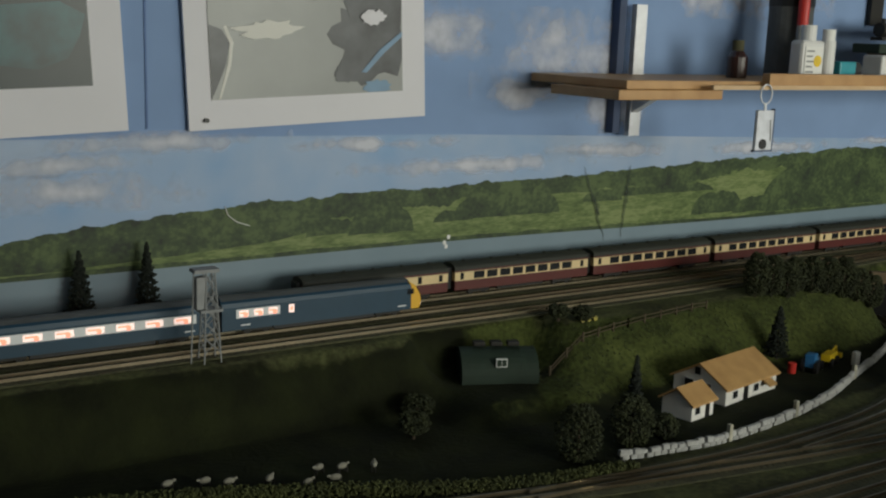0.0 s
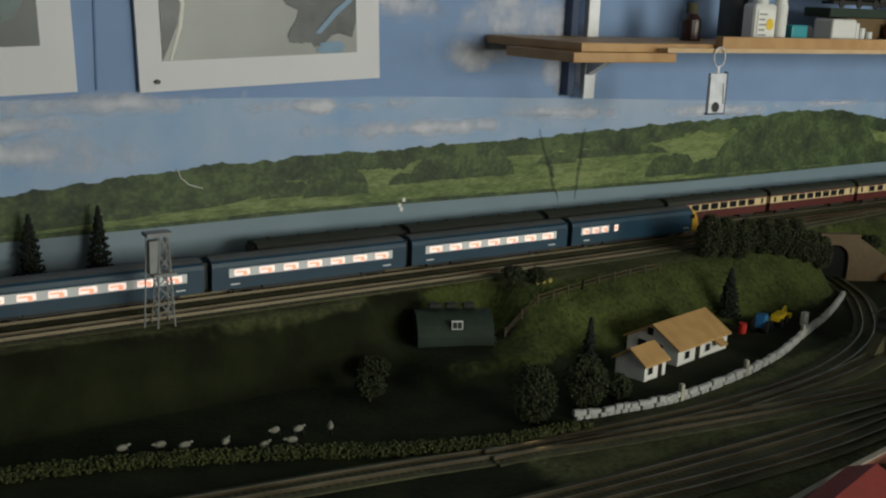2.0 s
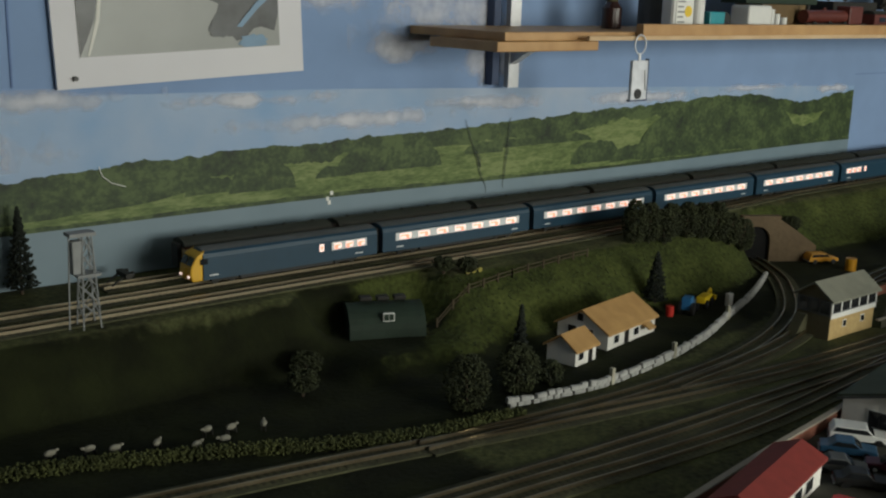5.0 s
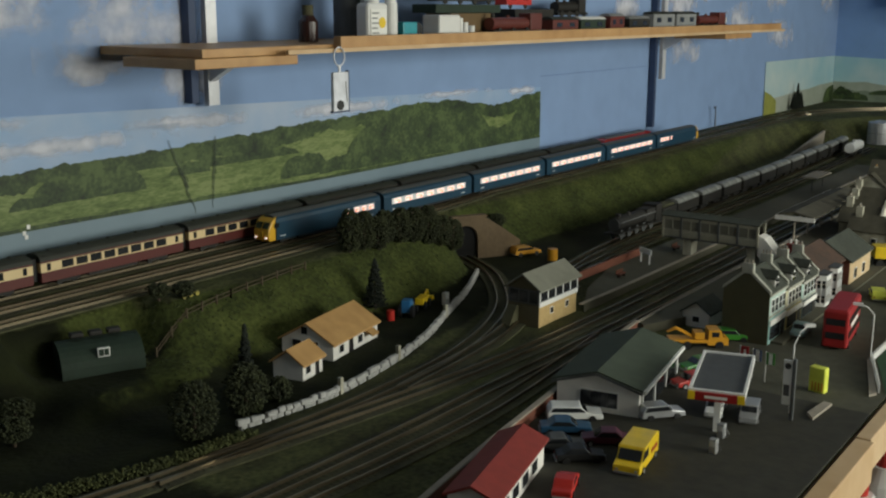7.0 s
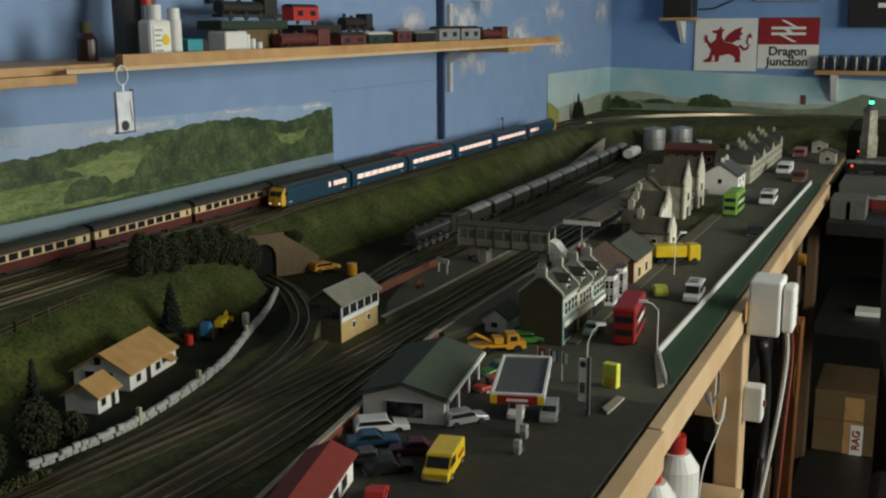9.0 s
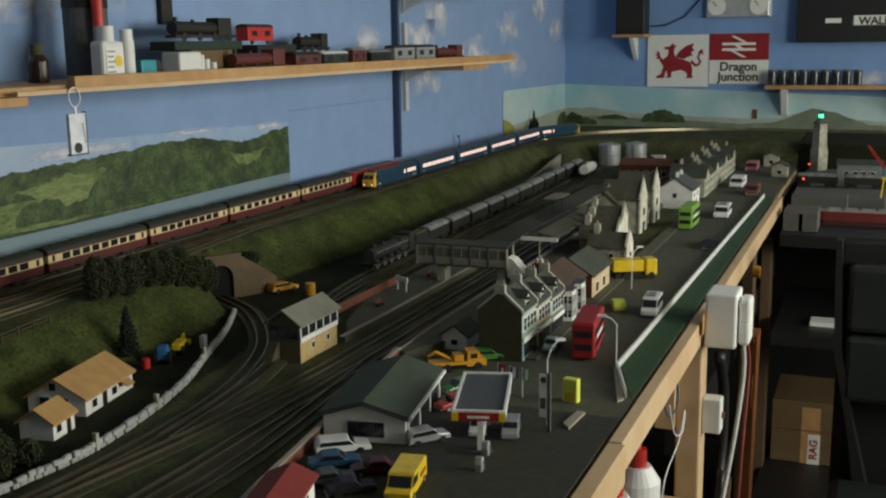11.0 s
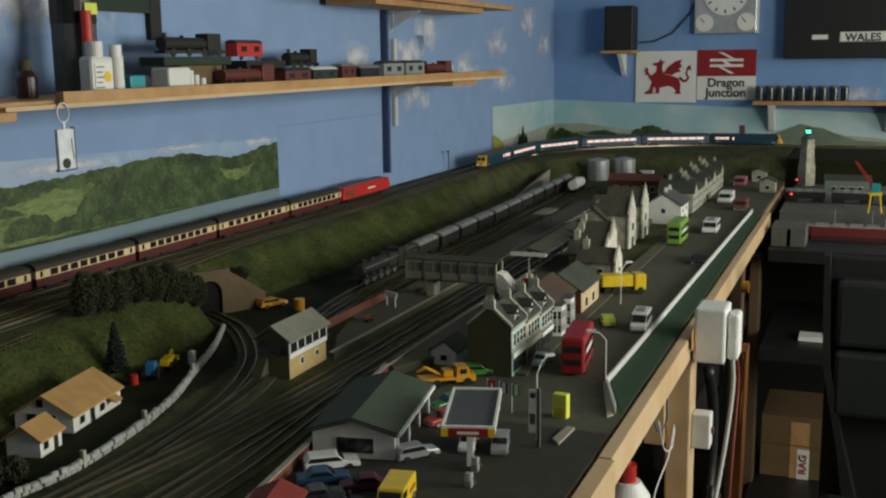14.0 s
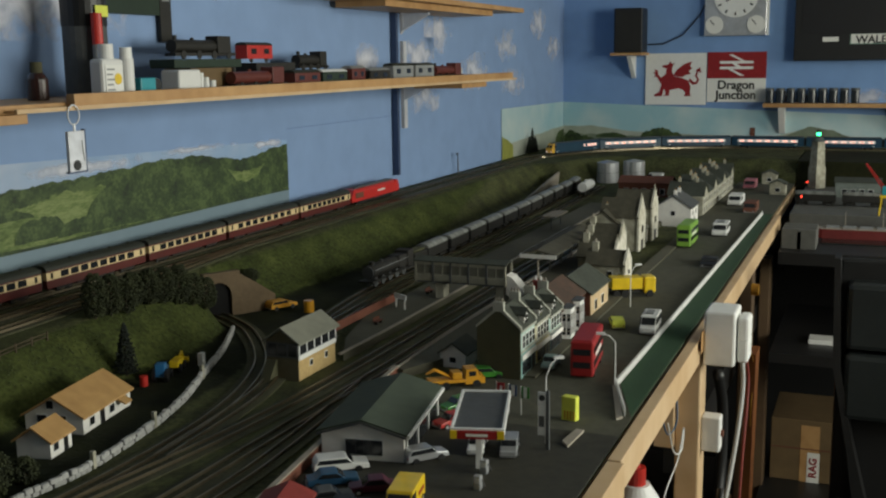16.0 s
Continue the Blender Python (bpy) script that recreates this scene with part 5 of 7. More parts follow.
for k in (0.40, 0.54, 0.74):
    j = int(np.argmin(abs(wp[:, 0] - k)))
    part("post", box(wp[j][0] - 0.0025, wp[j][0] + 0.0025, wp[j][1] - 0.004, wp[j][1] + 0.001, B, B + 0.021), STONE, dw)

# ---------------------------------------------------------------- trees, hedge, animals
def clumps(seed, n, shape, size, seg=1):
    """A crown of many small rough clumps; shape(rng) gives a centre."""
    rng = random.Random(seed)
    v, f = [], []
    ico = bmesh.new()
    bmesh.ops.create_icosphere(ico, subdivisions=seg, radius=1)
    base = [tuple(q.co) for q in ico.verts]
    tri = [tuple(q.index for q in fc.verts) for fc in ico.faces]
    ico.free()
    for _ in range(n):
        c = shape(rng)
        s = size * rng.uniform(0.6, 1.3)
        b = len(v)
        for p in base:
            k = s * rng.uniform(0.65, 1.25)
            v.append((c[0] + p[0] * k, c[1] + p[1] * k, c[2] + p[2] * k * 0.9))
        f += [tuple(b + i for i in t) for t in tri]
    return v, f


def tree(name, label, x, y, h, r, kind, material, seed, group="", z=None):
    z = ground_z(x, y) - 0.002 if z is None else z
    t = thing(name, label, "tree", pose(x, y, z, 0, 0, seed * 47), group)
    part("trunk", cyl(0.0022, (0, 0, 0), (0, 0, h * 0.55), r2=0.001, seg=8), BARK, t)

    def shape(rng):
        u = rng.random()
        if kind == "cone":
            zz = 0.08 + 0.92 * u ** 1.15
            rad = r * (1 - zz) ** 0.8 * (0.55 + 0.45 * math.sin(zz * 38) ** 2)
        elif kind == "column":
            zz = 0.06 + 0.9 * u
            rad = r * (math.sin(math.pi * min(1, max(0, zz * 0.9 + 0.08)))) ** 0.6
        else:
            zz = 0.25 + 0.7 * u
            rad = r * math.sin(math.pi * (zz - 0.2) / 0.85) ** 0.6
        a = rng.uniform(0, 2 * math.pi)
        q = rad * rng.uniform(0.45, 1.0)
        return (q * math.cos(a), q * math.sin(a), zz * h)

    v, f = clumps(seed, int(1100 * (h / 0.07)), shape, 0.0017)
    part("crown", from_lists("crown", v, f, material), None, t)
    return t


for i, (x, y, h, r) in enumerate(((-0.218, 1.475, 0.104, 0.026), (-0.136, 1.50, 0.108, 0.024))):
    tree("conifer_tree", "tall dark model conifer beside the high line", x, 1.555, h, r, "cone", CONIFER, 11 + i, "conifers", DECK)
rt = random.Random(8)
for i in range(9):
    x = 0.735 + 0.030 * i
    y = 1.35 - 0.0035 * i + rt.uniform(-0.008, 0.008)
    tree("poplar_tree", "dark green clumpy model tree on the bank top", x, y, rt.uniform(0.052, 0.074), 0.0205, "column", FOLIAGE, 30 + i, "bank top trees")
for i, (x, y, h, r, k) in enumerate(((0.205, 1.115, 0.068, 0.028, "column"), (0.288, 1.122, 0.064, 0.027, "column"), (0.312, 1.145, 0.098, 0.017, "cone"), (0.340, 1.120, 0.032, 0.016, "column"), (0.69, 1.258, 0.080, 0.024, "cone"), (0.075, 1.25, 0.034, 0.020, "round"), (0.11, 1.30, 0.034, 0.022, "round"), (0.395, 1.345, 0.026, 0.016, "round"), (0.365, 1.36, 0.024, 0.016, "round"), (1.165, 1.375, 0.045, 0.022, "round"), (1.20, 1.37, 0.035, 0.020, "round"))):
    tree("garden_tree" if k != "cone" else "cypress_tree", "dark green model tree with rough foliage" if k != "cone" else "dark pointed model cypress", x, y, h, r, k, FOLIAGE if k != "cone" else CONIFER, 60 + i)
for i, (y, h) in enumerate(((1.37, 0.04), (1.34, 0.055), (1.31, 0.045))):
    tree("cypress_tree", "dark pointed model cypress", 3.64 - 0.04 * i, 1.555, h + 0.025 + 0.02 * (i == 1), 0.020, "cone", CONIFER, 80 + i, z=DECK)


def hedge():
    pth = smooth_path([(-1.2, 1.36), (-0.7, 1.31), (-0.32, 1.262), (-0.12, 1.200), (0.03, 1.132), (0.13, 1.098), (0.24, 1.085)], 0.006)
    rng = random.Random(21)
    v, f = [], []
    for p in pth:
        def shape(r, p=p):
            return (p[0] + r.uniform(-0.004, 0.004), p[1] - 0.020 + r.uniform(-0.010, 0.009), B + r.uniform(0.0, 0.010))
        a, b = clumps(rng.random(), 60, shape, 0.0016)
        o = len(v)
        v += a
        f += [tuple(o + i for i in t) for t in b]
    ob = new("hedge", from_lists("hedge", v, f, HEDGEM))
    return tagged(ob, "low yellow-green hedge along the field edge", "hedge", kind="stuff")


hedge()


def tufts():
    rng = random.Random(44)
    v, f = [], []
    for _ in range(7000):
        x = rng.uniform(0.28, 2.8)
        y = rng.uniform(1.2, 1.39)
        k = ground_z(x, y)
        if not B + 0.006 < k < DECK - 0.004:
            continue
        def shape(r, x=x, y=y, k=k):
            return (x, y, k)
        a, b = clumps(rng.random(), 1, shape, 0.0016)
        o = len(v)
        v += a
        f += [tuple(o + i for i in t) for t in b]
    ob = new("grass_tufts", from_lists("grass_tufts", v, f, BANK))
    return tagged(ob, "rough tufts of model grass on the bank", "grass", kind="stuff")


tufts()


def sheep(m, label="small white model sheep grazing in the dark field"):
    t = thing("sheep", label, "sheep", m, "flock in the field")
    bm = bmesh.new()
    bmesh.ops.create_icosphere(bm, subdivisions=2, radius=1, matrix=Matrix.Translation((0, 0, 0.0078)) @ Matrix.Diagonal((0.0064, 0.0035, 0.0035, 1)))
    part("body", bm, WOOL, t)
    bm = bmesh.new()
    bmesh.ops.create_icosphere(bm, subdivisions=1, radius=1, matrix=Matrix.Translation((0.0072, 0, 0.0094)) @ Matrix.Diagonal((0.0026, 0.0015, 0.0017, 1)))
    part("head", bm, WOOL, t)
    for dx in (-0.005, 0.005):
        for dy in (-0.002, 0.002):
            part("leg", box(dx - 0.0006, dx + 0.0006, dy - 0.0006, dy + 0.0006, 0, 0.006), SOOT, t)
    return t


FLOCK = ((-0.214, 1.248, 10), (-0.178, 1.24, 185), (-0.158, 1.226, 5), (-0.119, 1.215, 40), (-0.088, 1.19, 20), (-0.063, 1.217, 200), (-0.04, 1.209, 10), (-0.059, 1.186, 170), (-0.008, 1.198, 60))
s0 = sheep(pose(FLOCK[0][0], FLOCK[0][1] - 0.006, ground_z(FLOCK[0][0], FLOCK[0][1] - 0.006), 0, 0, 10))
for x, y, a in FLOCK[1:]:
    copy_thing(s0, pose(x, y - 0.006, ground_z(x, y - 0.006), 0, 0, a))

# ---------------------------------------------------------------- signal tower and masts
tw = thing("lattice_tower", "grey lattice signal tower on the edge of the high line", "tower", pose(-0.116, 1.388, ground_z(-0.116, 1.388)))
for sx in (-1, 1):
    for sy in (-1, 1):
        part("leg", tube([(sx * 0.010, sy * 0.010, 0), (sx * 0.005, sy * 0.005, 0.105)], 0.0010), GREY, tw)
for k in range(5):
    z0, z1 = 0.012 + k * 0.018, 0.030 + k * 0.018
    a, b = 0.010 - 0.005 * z0 / 0.105, 0.010 - 0.005 * z1 / 0.105
    for s in (-1, 1):
        part("brace", tube([(-a, s * a, z0), (b, s * b, z1)], 0.0007), GREY, tw)
        part("brace", tube([(a, s * a, z0), (-b, s * b, z1)], 0.0007), GREY, tw)
        part("brace", tube([(s * a, -a, z0), (s * b, b, z1)], 0.0007), GREY, tw)
part("platform", box(-0.014, 0.012, -0.012, 0.012, 0.060, 0.063), GREY, tw)
part("panel", box(-0.017, -0.006, -0.006, 0.006, 0.063, 0.100, bevel=0.001), GREY, tw)
part("cap", box(-0.020, 0.009, -0.009, 0.009, 0.105, 0.109), GREY, tw)
part("guy_post", tube([(-0.022, 0, 0), (-0.018, 0, 0.105)], 0.0010), GREY, tw)

buf = thing("buffer_stop", "black buffer stop at the end of the outer track", "buffer stop", pose(-0.02, 1.522, DECK + 0.0058))
part("beam", box(-0.004, 0.004, -0.016, 0.016, 0.008, 0.014), SOOT, buf)
for s in (-1, 1):
    part("strut", tube([(-0.02, s * 0.009, 0.0), (0, s * 0.009, 0.012)], 0.0015), SOOT, buf)
    part("buffer", cyl(0.004, (0.004, s * 0.009, 0.011), (0.008, s * 0.009, 0.011)), SOOT, buf)


def lamp_post(x, y, h, a):
    t = thing("street_lamp", "slim white street lamp with angled arm beside the road", "street lamp", pose(x, y, B, 0, 0, a), "street lamps")
    part("pole", cyl(0.0009, (0, 0, 0), (0, 0, h * 0.82), seg=8), WHITE, t)
    part("arm", tube([(0, 0, h * 0.82), (-0.006, 0.008, h * 0.95), (-0.012, 0.018, h)], 0.0006), WHITE, t)
    part("lamp_head", box(-0.016, -0.010, 0.014, 0.026, h - 0.001, h + 0.002), WHITE, t)
    part("base", cyl(0.003, (0, 0, 0), (0, 0, 0.003)), WHITE, t)
    return t


lamp_post(0.895, 0.586, 0.082, 10)
lamp_post(0.648, 0.612, 0.104, 215)
lamp_post(1.387, 0.672, 0.078, 215)
mast = thing("wall_signal", "small dark signal post beside the high line at the wall", "signal", pose(2.79, 1.56, DECK))
part("post", cyl(0.0016, (0, 0, 0), (0, 0, 0.070), seg=8), SOOT, mast)
part("arm", box(-0.014, 0.004, -0.001, 0.001, 0.064, 0.070), SOOT, mast)
part("ladder", tube([(0.008, 0, 0), (0.002, 0, 0.066)], 0.0008), GREY, mast)
sg = thing("station_sign", "white station name board on posts", "sign", pose(1.195, 1.05, B + 0.013, 0, 0, 60))
part("board", box(-0.018, 0.018, -0.001, 0.001, 0.018, 0.027), WHITE, sg)
for x in (-0.013, 0.013):
    part("post", box(x - 0.0012, x + 0.0012, -0.001, 0.001, 0, 0.018), WHITE, sg)
for x, y in ((1.08, 1.04), (1.33, 1.05), (1.42, 1.045)):
    be_ = thing("bench", "small dark platform bench", "bench", pose(x, y, B + 0.013), "platform benches")
    part("seat", box(-0.012, 0.012, -0.004, 0.004, 0.005, 0.0062), RUST, be_)
    part("backrest", box(-0.012, 0.012, 0.003, 0.0042, 0.0062, 0.012), RUST, be_)
    for q in (-0.009, 0.009):
        part("leg", box(q - 0.001, q + 0.001, -0.003, 0.003, 0, 0.005), SOOT, be_)
for x in (2.2,):
    cp = thing("platform_canopy", "pale flat platform shelter roof on posts", "shelter", pose(x, 1.05, B + 0.013))
    part("roof", box(-0.06, 0.06, -0.016, 0.022, 0.032, 0.036), COPING, cp)
    for q in (-0.045, 0.045):
        part("post", cyl(0.0013, (q, 0.0, 0), (q, 0.0, 0.032), seg=8), DGREY, cp)
tot = thing("petrol_price_sign", "tall white price sign on a dark pole by the forecourt", "sign", pose(0.628, 0.609, B))
tot.scale = (1.3, 1.3, 1.3)
part("pole", box(-0.0015, 0.0015, -0.0055, -0.0025, 0, 0.058), DGREY, tot)
part("panel", box(-0.0012, 0.0012, -0.0025, 0.005, 0.016, 0.056), WHITE, tot)
part("roundel", cyl(0.0028, (-0.0016, 0.0012, 0.051), (-0.0010, 0.0012, 0.051)), BLACK, tot)
part("price_bars", box(-0.0015, -0.001, -0.001, 0.004, 0.024, 0.034), DGREY, tot)
part("foot", box(-0.006, 0.006, -0.008, 0.008, 0, 0.0015), DGREY, tot)
for k, (c, yy) in enumerate(((BUSRED, 0.708), (BLUEPOST, 0.690), (GREENP, 0.672))):
    fl = thing("flag", "small coloured flag on a white pole at the forecourt", "flag", pose(0.745 - 0.004 * k, yy, B), "forecourt flags")
    part("pole", cyl(0.0007, (0, 0, 0), (0, 0, 0.042), seg=6), WHITE, fl)
    part("cloth", box(-0.0004, 0.0004, -0.011, 0, 0.026, 0.041), c, fl)
    part("stripe", box(-0.0008, 0.0008, -0.008, -0.0035, 0.0265, 0.0405) if k != 0 else box(-0.0008, 0.0008, -0.0075, -0.0045, 0.030, 0.037), IVORY, fl)
solid("loose_slab", prism([(0.640, 0.583), (0.700, 0.579), (0.702, 0.589), (0.655, 0.594)], B + 0.0036, B + 0.0066, "z"), COPING, "pale offcut of card lying on the forecourt", "offcut")
hv = thing("road_sign_board", "fluorescent yellow board with orange chevrons on the road", "sign", pose(0.742, 0.608, B, 0, 0, -8))
part("board", box(-0.006, 0.006, -0.010, 0.010, 0.002, 0.034, bevel=0.0015), HIVIZ, hv)
for k in range(4):
    part("chevron", box(-0.0068, -0.006, -0.008 + 0.004 * k, -0.0065 + 0.004 * k, 0.005, 0.016), ORANGE, hv)
for s in (-1, 1):
    part("foot", box(-0.008, 0.008, s * 0.008 - 0.0015, s * 0.008 + 0.0015, 0, 0.002), BLACK, hv)


# ---------------------------------------------------------------- road vehicles
def car(name, label, x, y, a, paint, kind="saloon", length=0.056, z=B + 0.0012):
    """A small die-cast vehicle facing +x."""
    t = thing(name, label, "van" if kind == "van" else "car", pose(x, y, z, 0, 0, a))
    L, w = length / 2, length * 0.195
    if kind == "van":
        side = [(-L, 0.004), (L, 0.004), (L, 0.012), (L * 0.72, 0.0145), (L * 0.45, 0.026), (-L * 0.96, 0.0265), (-L, 0.024)]
        glass = [(L * 0.70, 0.0150), (L * 0.50, 0.0235), (L * 0.15, 0.0235), (L * 0.15, 0.0150)]
        top = 0.0265
    elif kind == "estate":
        side = [(-L, 0.004), (L, 0.004), (L, 0.010), (L * 0.42, 0.0118), (L * 0.20, 0.0182), (-L * 0.85, 0.0182), (-L, 0.0115)]
        glass = [(L * 0.38, 0.0122), (L * 0.19, 0.0172), (-L * 0.80, 0.0172), (-L * 0.90, 0.0122)]
        top = 0.0182
    else:
        side = [(-L, 0.004), (L, 0.004), (L, 0.0098), (L * 0.42, 0.0115), (L * 0.15, 0.0178), (-L * 0.45, 0.0178), (-L * 0.70, 0.0118), (-L, 0.0108)]
        glass = [(L * 0.38, 0.0120), (L * 0.14, 0.0168), (-L * 0.42, 0.0168), (-L * 0.62, 0.0120)]
        top = 0.0178
    bd_ = prism(side, -w, w, "y")
    bmesh.ops.bevel(bd_, geom=bd_.edges[:], offset=0.0012, segments=2, profile=0.5, affect="EDGES")
    part("body", bd_, paint, t)
    part("side_window", prism(glass, -w - 0.0002, w + 0.0002, "y"), GLASSD, t)
    g = glass
    part("windscreen", prism([(g[0][0] + 0.0022, g[0][1]), (g[1][0] + 0.0024, g[1][1]), (g[1][0], g[1][1]), (g[0][0], g[0][1])], -w * 0.82, w * 0.82, "y"), GLASSD, t)
    if name == "minibus":
        for k in range(3):
            part("side_window", box(-L * 0.88 + k * L * 0.33, -L * 0.60 + k * L * 0.33, -w - 0.0003, w + 0.0003, 0.0155, 0.0232), GLASSD, t)
        part("rear_window", box(-L - 0.0004, -L + 0.0008, -w * 0.75, w * 0.75, 0.0155, 0.0228), GLASSD, t)
        part("roof_pod", box(-L * 0.5, L * 0.2, -w * 0.5, w * 0.5, 0.0262, 0.0285, bevel=0.0008), GREY, t)
    for sx in (-0.62, 0.62):
        for sy in (-1, 1):
            wh = part("wheel", cyl(0.0042, (L * sx, sy * w - 0.0012, 0.0042), (L * sx, sy * w + 0.0006, 0.0042), seg=14), BLACK, t)
            part("hub", cyl(0.0022, (L * sx, sy * (w + 0.0007) - 0.0003, 0.0042), (L * sx, sy * (w + 0.0007) + 0.0003, 0.0042), seg=10), SILVER, wh)
    for sy in (-1, 1):
        part("headlight", box(L - 0.0006, L + 0.0004, sy * w * 0.7 - 0.0013, sy * w * 0.7 + 0.0013, 0.0068, 0.0088), SILVER, t)
        part("tail_light", box(-L - 0.0004, -L + 0.0006, sy * w * 0.75 - 0.001, sy * w * 0.75 + 0.001, 0.0075, 0.0095), BUSRED, t)
    for sx in (-1, 1):
        part("bumper", box(*sorted((sx * L, sx * (L + 0.0012))), -w * 0.9, w * 0.9, 0.0040, 0.0058), GREY, t)
    return t


car("saloon_car", "white estate model car parked beside the showroom", 0.492, 0.806, -55, WHITE, "estate", 0.062)
car("saloon_car", "dark blue model car parked in the yard", 0.450, 0.794, -55, CARBLUE, "saloon", 0.056)
car("saloon_car", "plum coloured model car parked in the yard", 0.447, 0.744, 120, PURPLE, "saloon", 0.05)
car("saloon_car", "grey model car parked in the yard", 0.405, 0.775, -50, DGREY, "saloon", 0.052)
car("saloon_car", "black model car parked in the yard", 0.392, 0.745, -50, BLACK, "saloon", 0.05)
yv = car("delivery_van", "bright yellow delivery van on the forecourt", 0.420, 0.695, 190, VANYEL, "van", 0.072)
part("side_lettering", box(-0.028, -0.006, 0.0138, 0.0146, 0.013, 0.017), BUSRED, yv)
car("saloon_car", "orange-red model car by the red roof", 0.322, 0.722, 20, REDP, "saloon", 0.05)
car("saloon_car", "silver hatchback in front of the showroom", 0.552, 0.728, -40, SILVER, "estate", 0.052)
car("saloon_car", "white model car under the canopy", 0.603, 0.683, 195, WHITE, "saloon", 0.05)
car("saloon_car", "silver-grey model car under the canopy", 0.610, 0.645, 195, SILVER, "estate", 0.052)
car("saloon_car", "red model car beyond the showroom", 0.672, 0.742, 150, REDP, "saloon", 0.05)
car("saloon_car", "green model car beyond the showroom", 0.735, 0.758, 150, GREENP, "saloon", 0.05)
bt = thing("breakdown_truck", "orange-yellow breakdown truck with folded crane parked by the platform", "truck", pose(0.826, 0.798, B + 0.0012, 0, 0, -55))
part("cab", prism([(0.012, 0.006), (0.040, 0.006), (0.040, 0.015), (0.033, 0.017), (0.029, 0.027), (0.013, 0.027)], -0.0125, 0.0125, "y"), ORANGE, bt)
part("windscreen", prism([(0.0335, 0.0172), (0.0298, 0.0262), (0.0305, 0.0262), (0.0342, 0.0172)], -0.0105, 0.0105, "y"), GLASSD, bt)
part("side_window", box(0.017, 0.027, -0.0128, 0.0128, 0.0175, 0.0245), GLASSD, bt)
part("deck", box(-0.040, 0.0118, -0.0125, 0.0125, 0.009, 0.0135, bevel=0.0008), ORANGE, bt)
part("winch_box", box(-0.006, 0.008, -0.010, 0.010, 0.0136, 0.023, bevel=0.001), ORANGE, bt)
for q in (-0.006, 0.006):
    part("jib", tube([(-0.004, q, 0.014), (-0.030, q * 0.6, 0.027), (-0.042, 0, 0.022)], 0.0015), ORANGE, bt)
for q in (-0.030, -0.016, 0.028):
    for r_ in (-1, 1):
        part("wheel", cyl(0.0058, (q, r_ * 0.0118 - 0.0015, 0.0058), (q, r_ * 0.0118 + 0.0015, 0.0058), seg=14), BLACK, bt)
car("saloon_car", "bright green model van parked by the terrace", 0.880, 0.772, -60, GREENP, "estate", 0.056)
car("minibus", "white people carrier on the road", 1.222, 0.602, 183, WHITE, "van", 0.056)
car("minibus", "white and blue minibus on the road", 2.275, 0.630, 182, WHITE, "van", 0.078)
car("saloon_car", "black model car on the road", 1.845, 0.596, 184, BLACK, "saloon", 0.088)
car("saloon_car", "yellow and green patrol car on the road", 1.235, 0.662, 20, HIVIZ, "estate", 0.055)
car("saloon_car", "yellow taxi by the tunnel", 1.172, 1.285, -25, ORANGE, "estate", 0.058, B)
car("box_van", "white box van on the far road", 2.87, 0.665, 180, WHITE, "van", 0.085)
car("lorry_cab", "brown lorry on the far road", 2.71, 0.603, 180, RUST, "van", 0.075)
car("box_van", "pink and white van on the far road", 3.30, 0.670, 180, mat("rose_paint", (0.5, 0.16, 0.2), 0.4), "van", 0.08)
car("pale_blue_car", "pale blue and cream car outside the shops", 0.965, 0.700, 185, mat("duck_egg_paint", (0.35, 0.52, 0.55), 0.4), "saloon", 0.05)
car("far_van", "white van by the storage tanks", 3.48, 1.04, 90, WHITE, "van", 0.07)

for ob in bpy.data.objects:
    if ob.parent is None and ob.name.split(".")[0] in ("minibus", "box_van", "lorry_cab"):
        ob.scale = (1.22, 1.22, 1.22)


def double_decker(x, y, a, paint, label, s=1.0):
    t = thing("double_decker_bus", label, "bus", pose(x, y, B + 0.0012, 0, 0, a))
    part("body", box(-0.058, 0.058, -0.0165, 0.0165, 0.005, 0.057, bevel=0.003), paint, t)
    for z0, z1 in ((0.018, 0.027), (0.037, 0.046)):
        for k in range(6):
            for sy in (-1, 1):
                part("window", box(-0.050 + k * 0.0172, -0.036 + k * 0.0172, *sorted((sy * 0.0164, sy * 0.0171)), z0, z1), GLASSD, t)
        for e in (-1, 1):
            part("window", box(*sorted((e * 0.0579, e * 0.0586)), -0.0125, 0.0125, z0, z1), GLASSD, t)
    for sy in (-1, 1):
        part("advert", box(-0.03, 0.03, *sorted((sy * 0.0165, sy * 0.0170)), 0.029, 0.0345), IVORY, t)
    part("roof", box(-0.054, 0.054, -0.0135, 0.0135, 0.0565, 0.0580, bevel=0.0006), paint, t)
    for sx in (-0.036, 0.036):
        for sy in (-1, 1):
            part("wheel", cyl(0.0065, (sx, sy * 0.0158 - 0.001, 0.0065), (sx, sy * 0.0158 + 0.001, 0.0065), seg=14), BLACK, t)
    return t


double_decker(0.972, 0.646, 7, BUSRED, "red double-decker model bus on the road")
double_decker(2.09, 0.685, 0, mat("lime_green_paint", (0.22, 0.42, 0.06), 0.4), "green double-decker model bus on the road")
lor = thing("tipper_lorry", "yellow tipper lorry parked by the cream house", "lorry", pose(1.480, 0.690, B + 0.0012, 0, 0, -62))
lor.scale = (0.95, 0.95, 1.1)
part("tipper_body", box(-0.045, 0.018, -0.017, 0.017, 0.016, 0.036, bevel=0.001), VANYEL, lor)
part("cab", box(0.022, 0.046, -0.016, 0.016, 0.008, 0.037, bevel=0.003), VANYEL, lor)
part("windscreen", box(0.0455, 0.0468, -0.013, 0.013, 0.022, 0.033), GLASSD, lor)
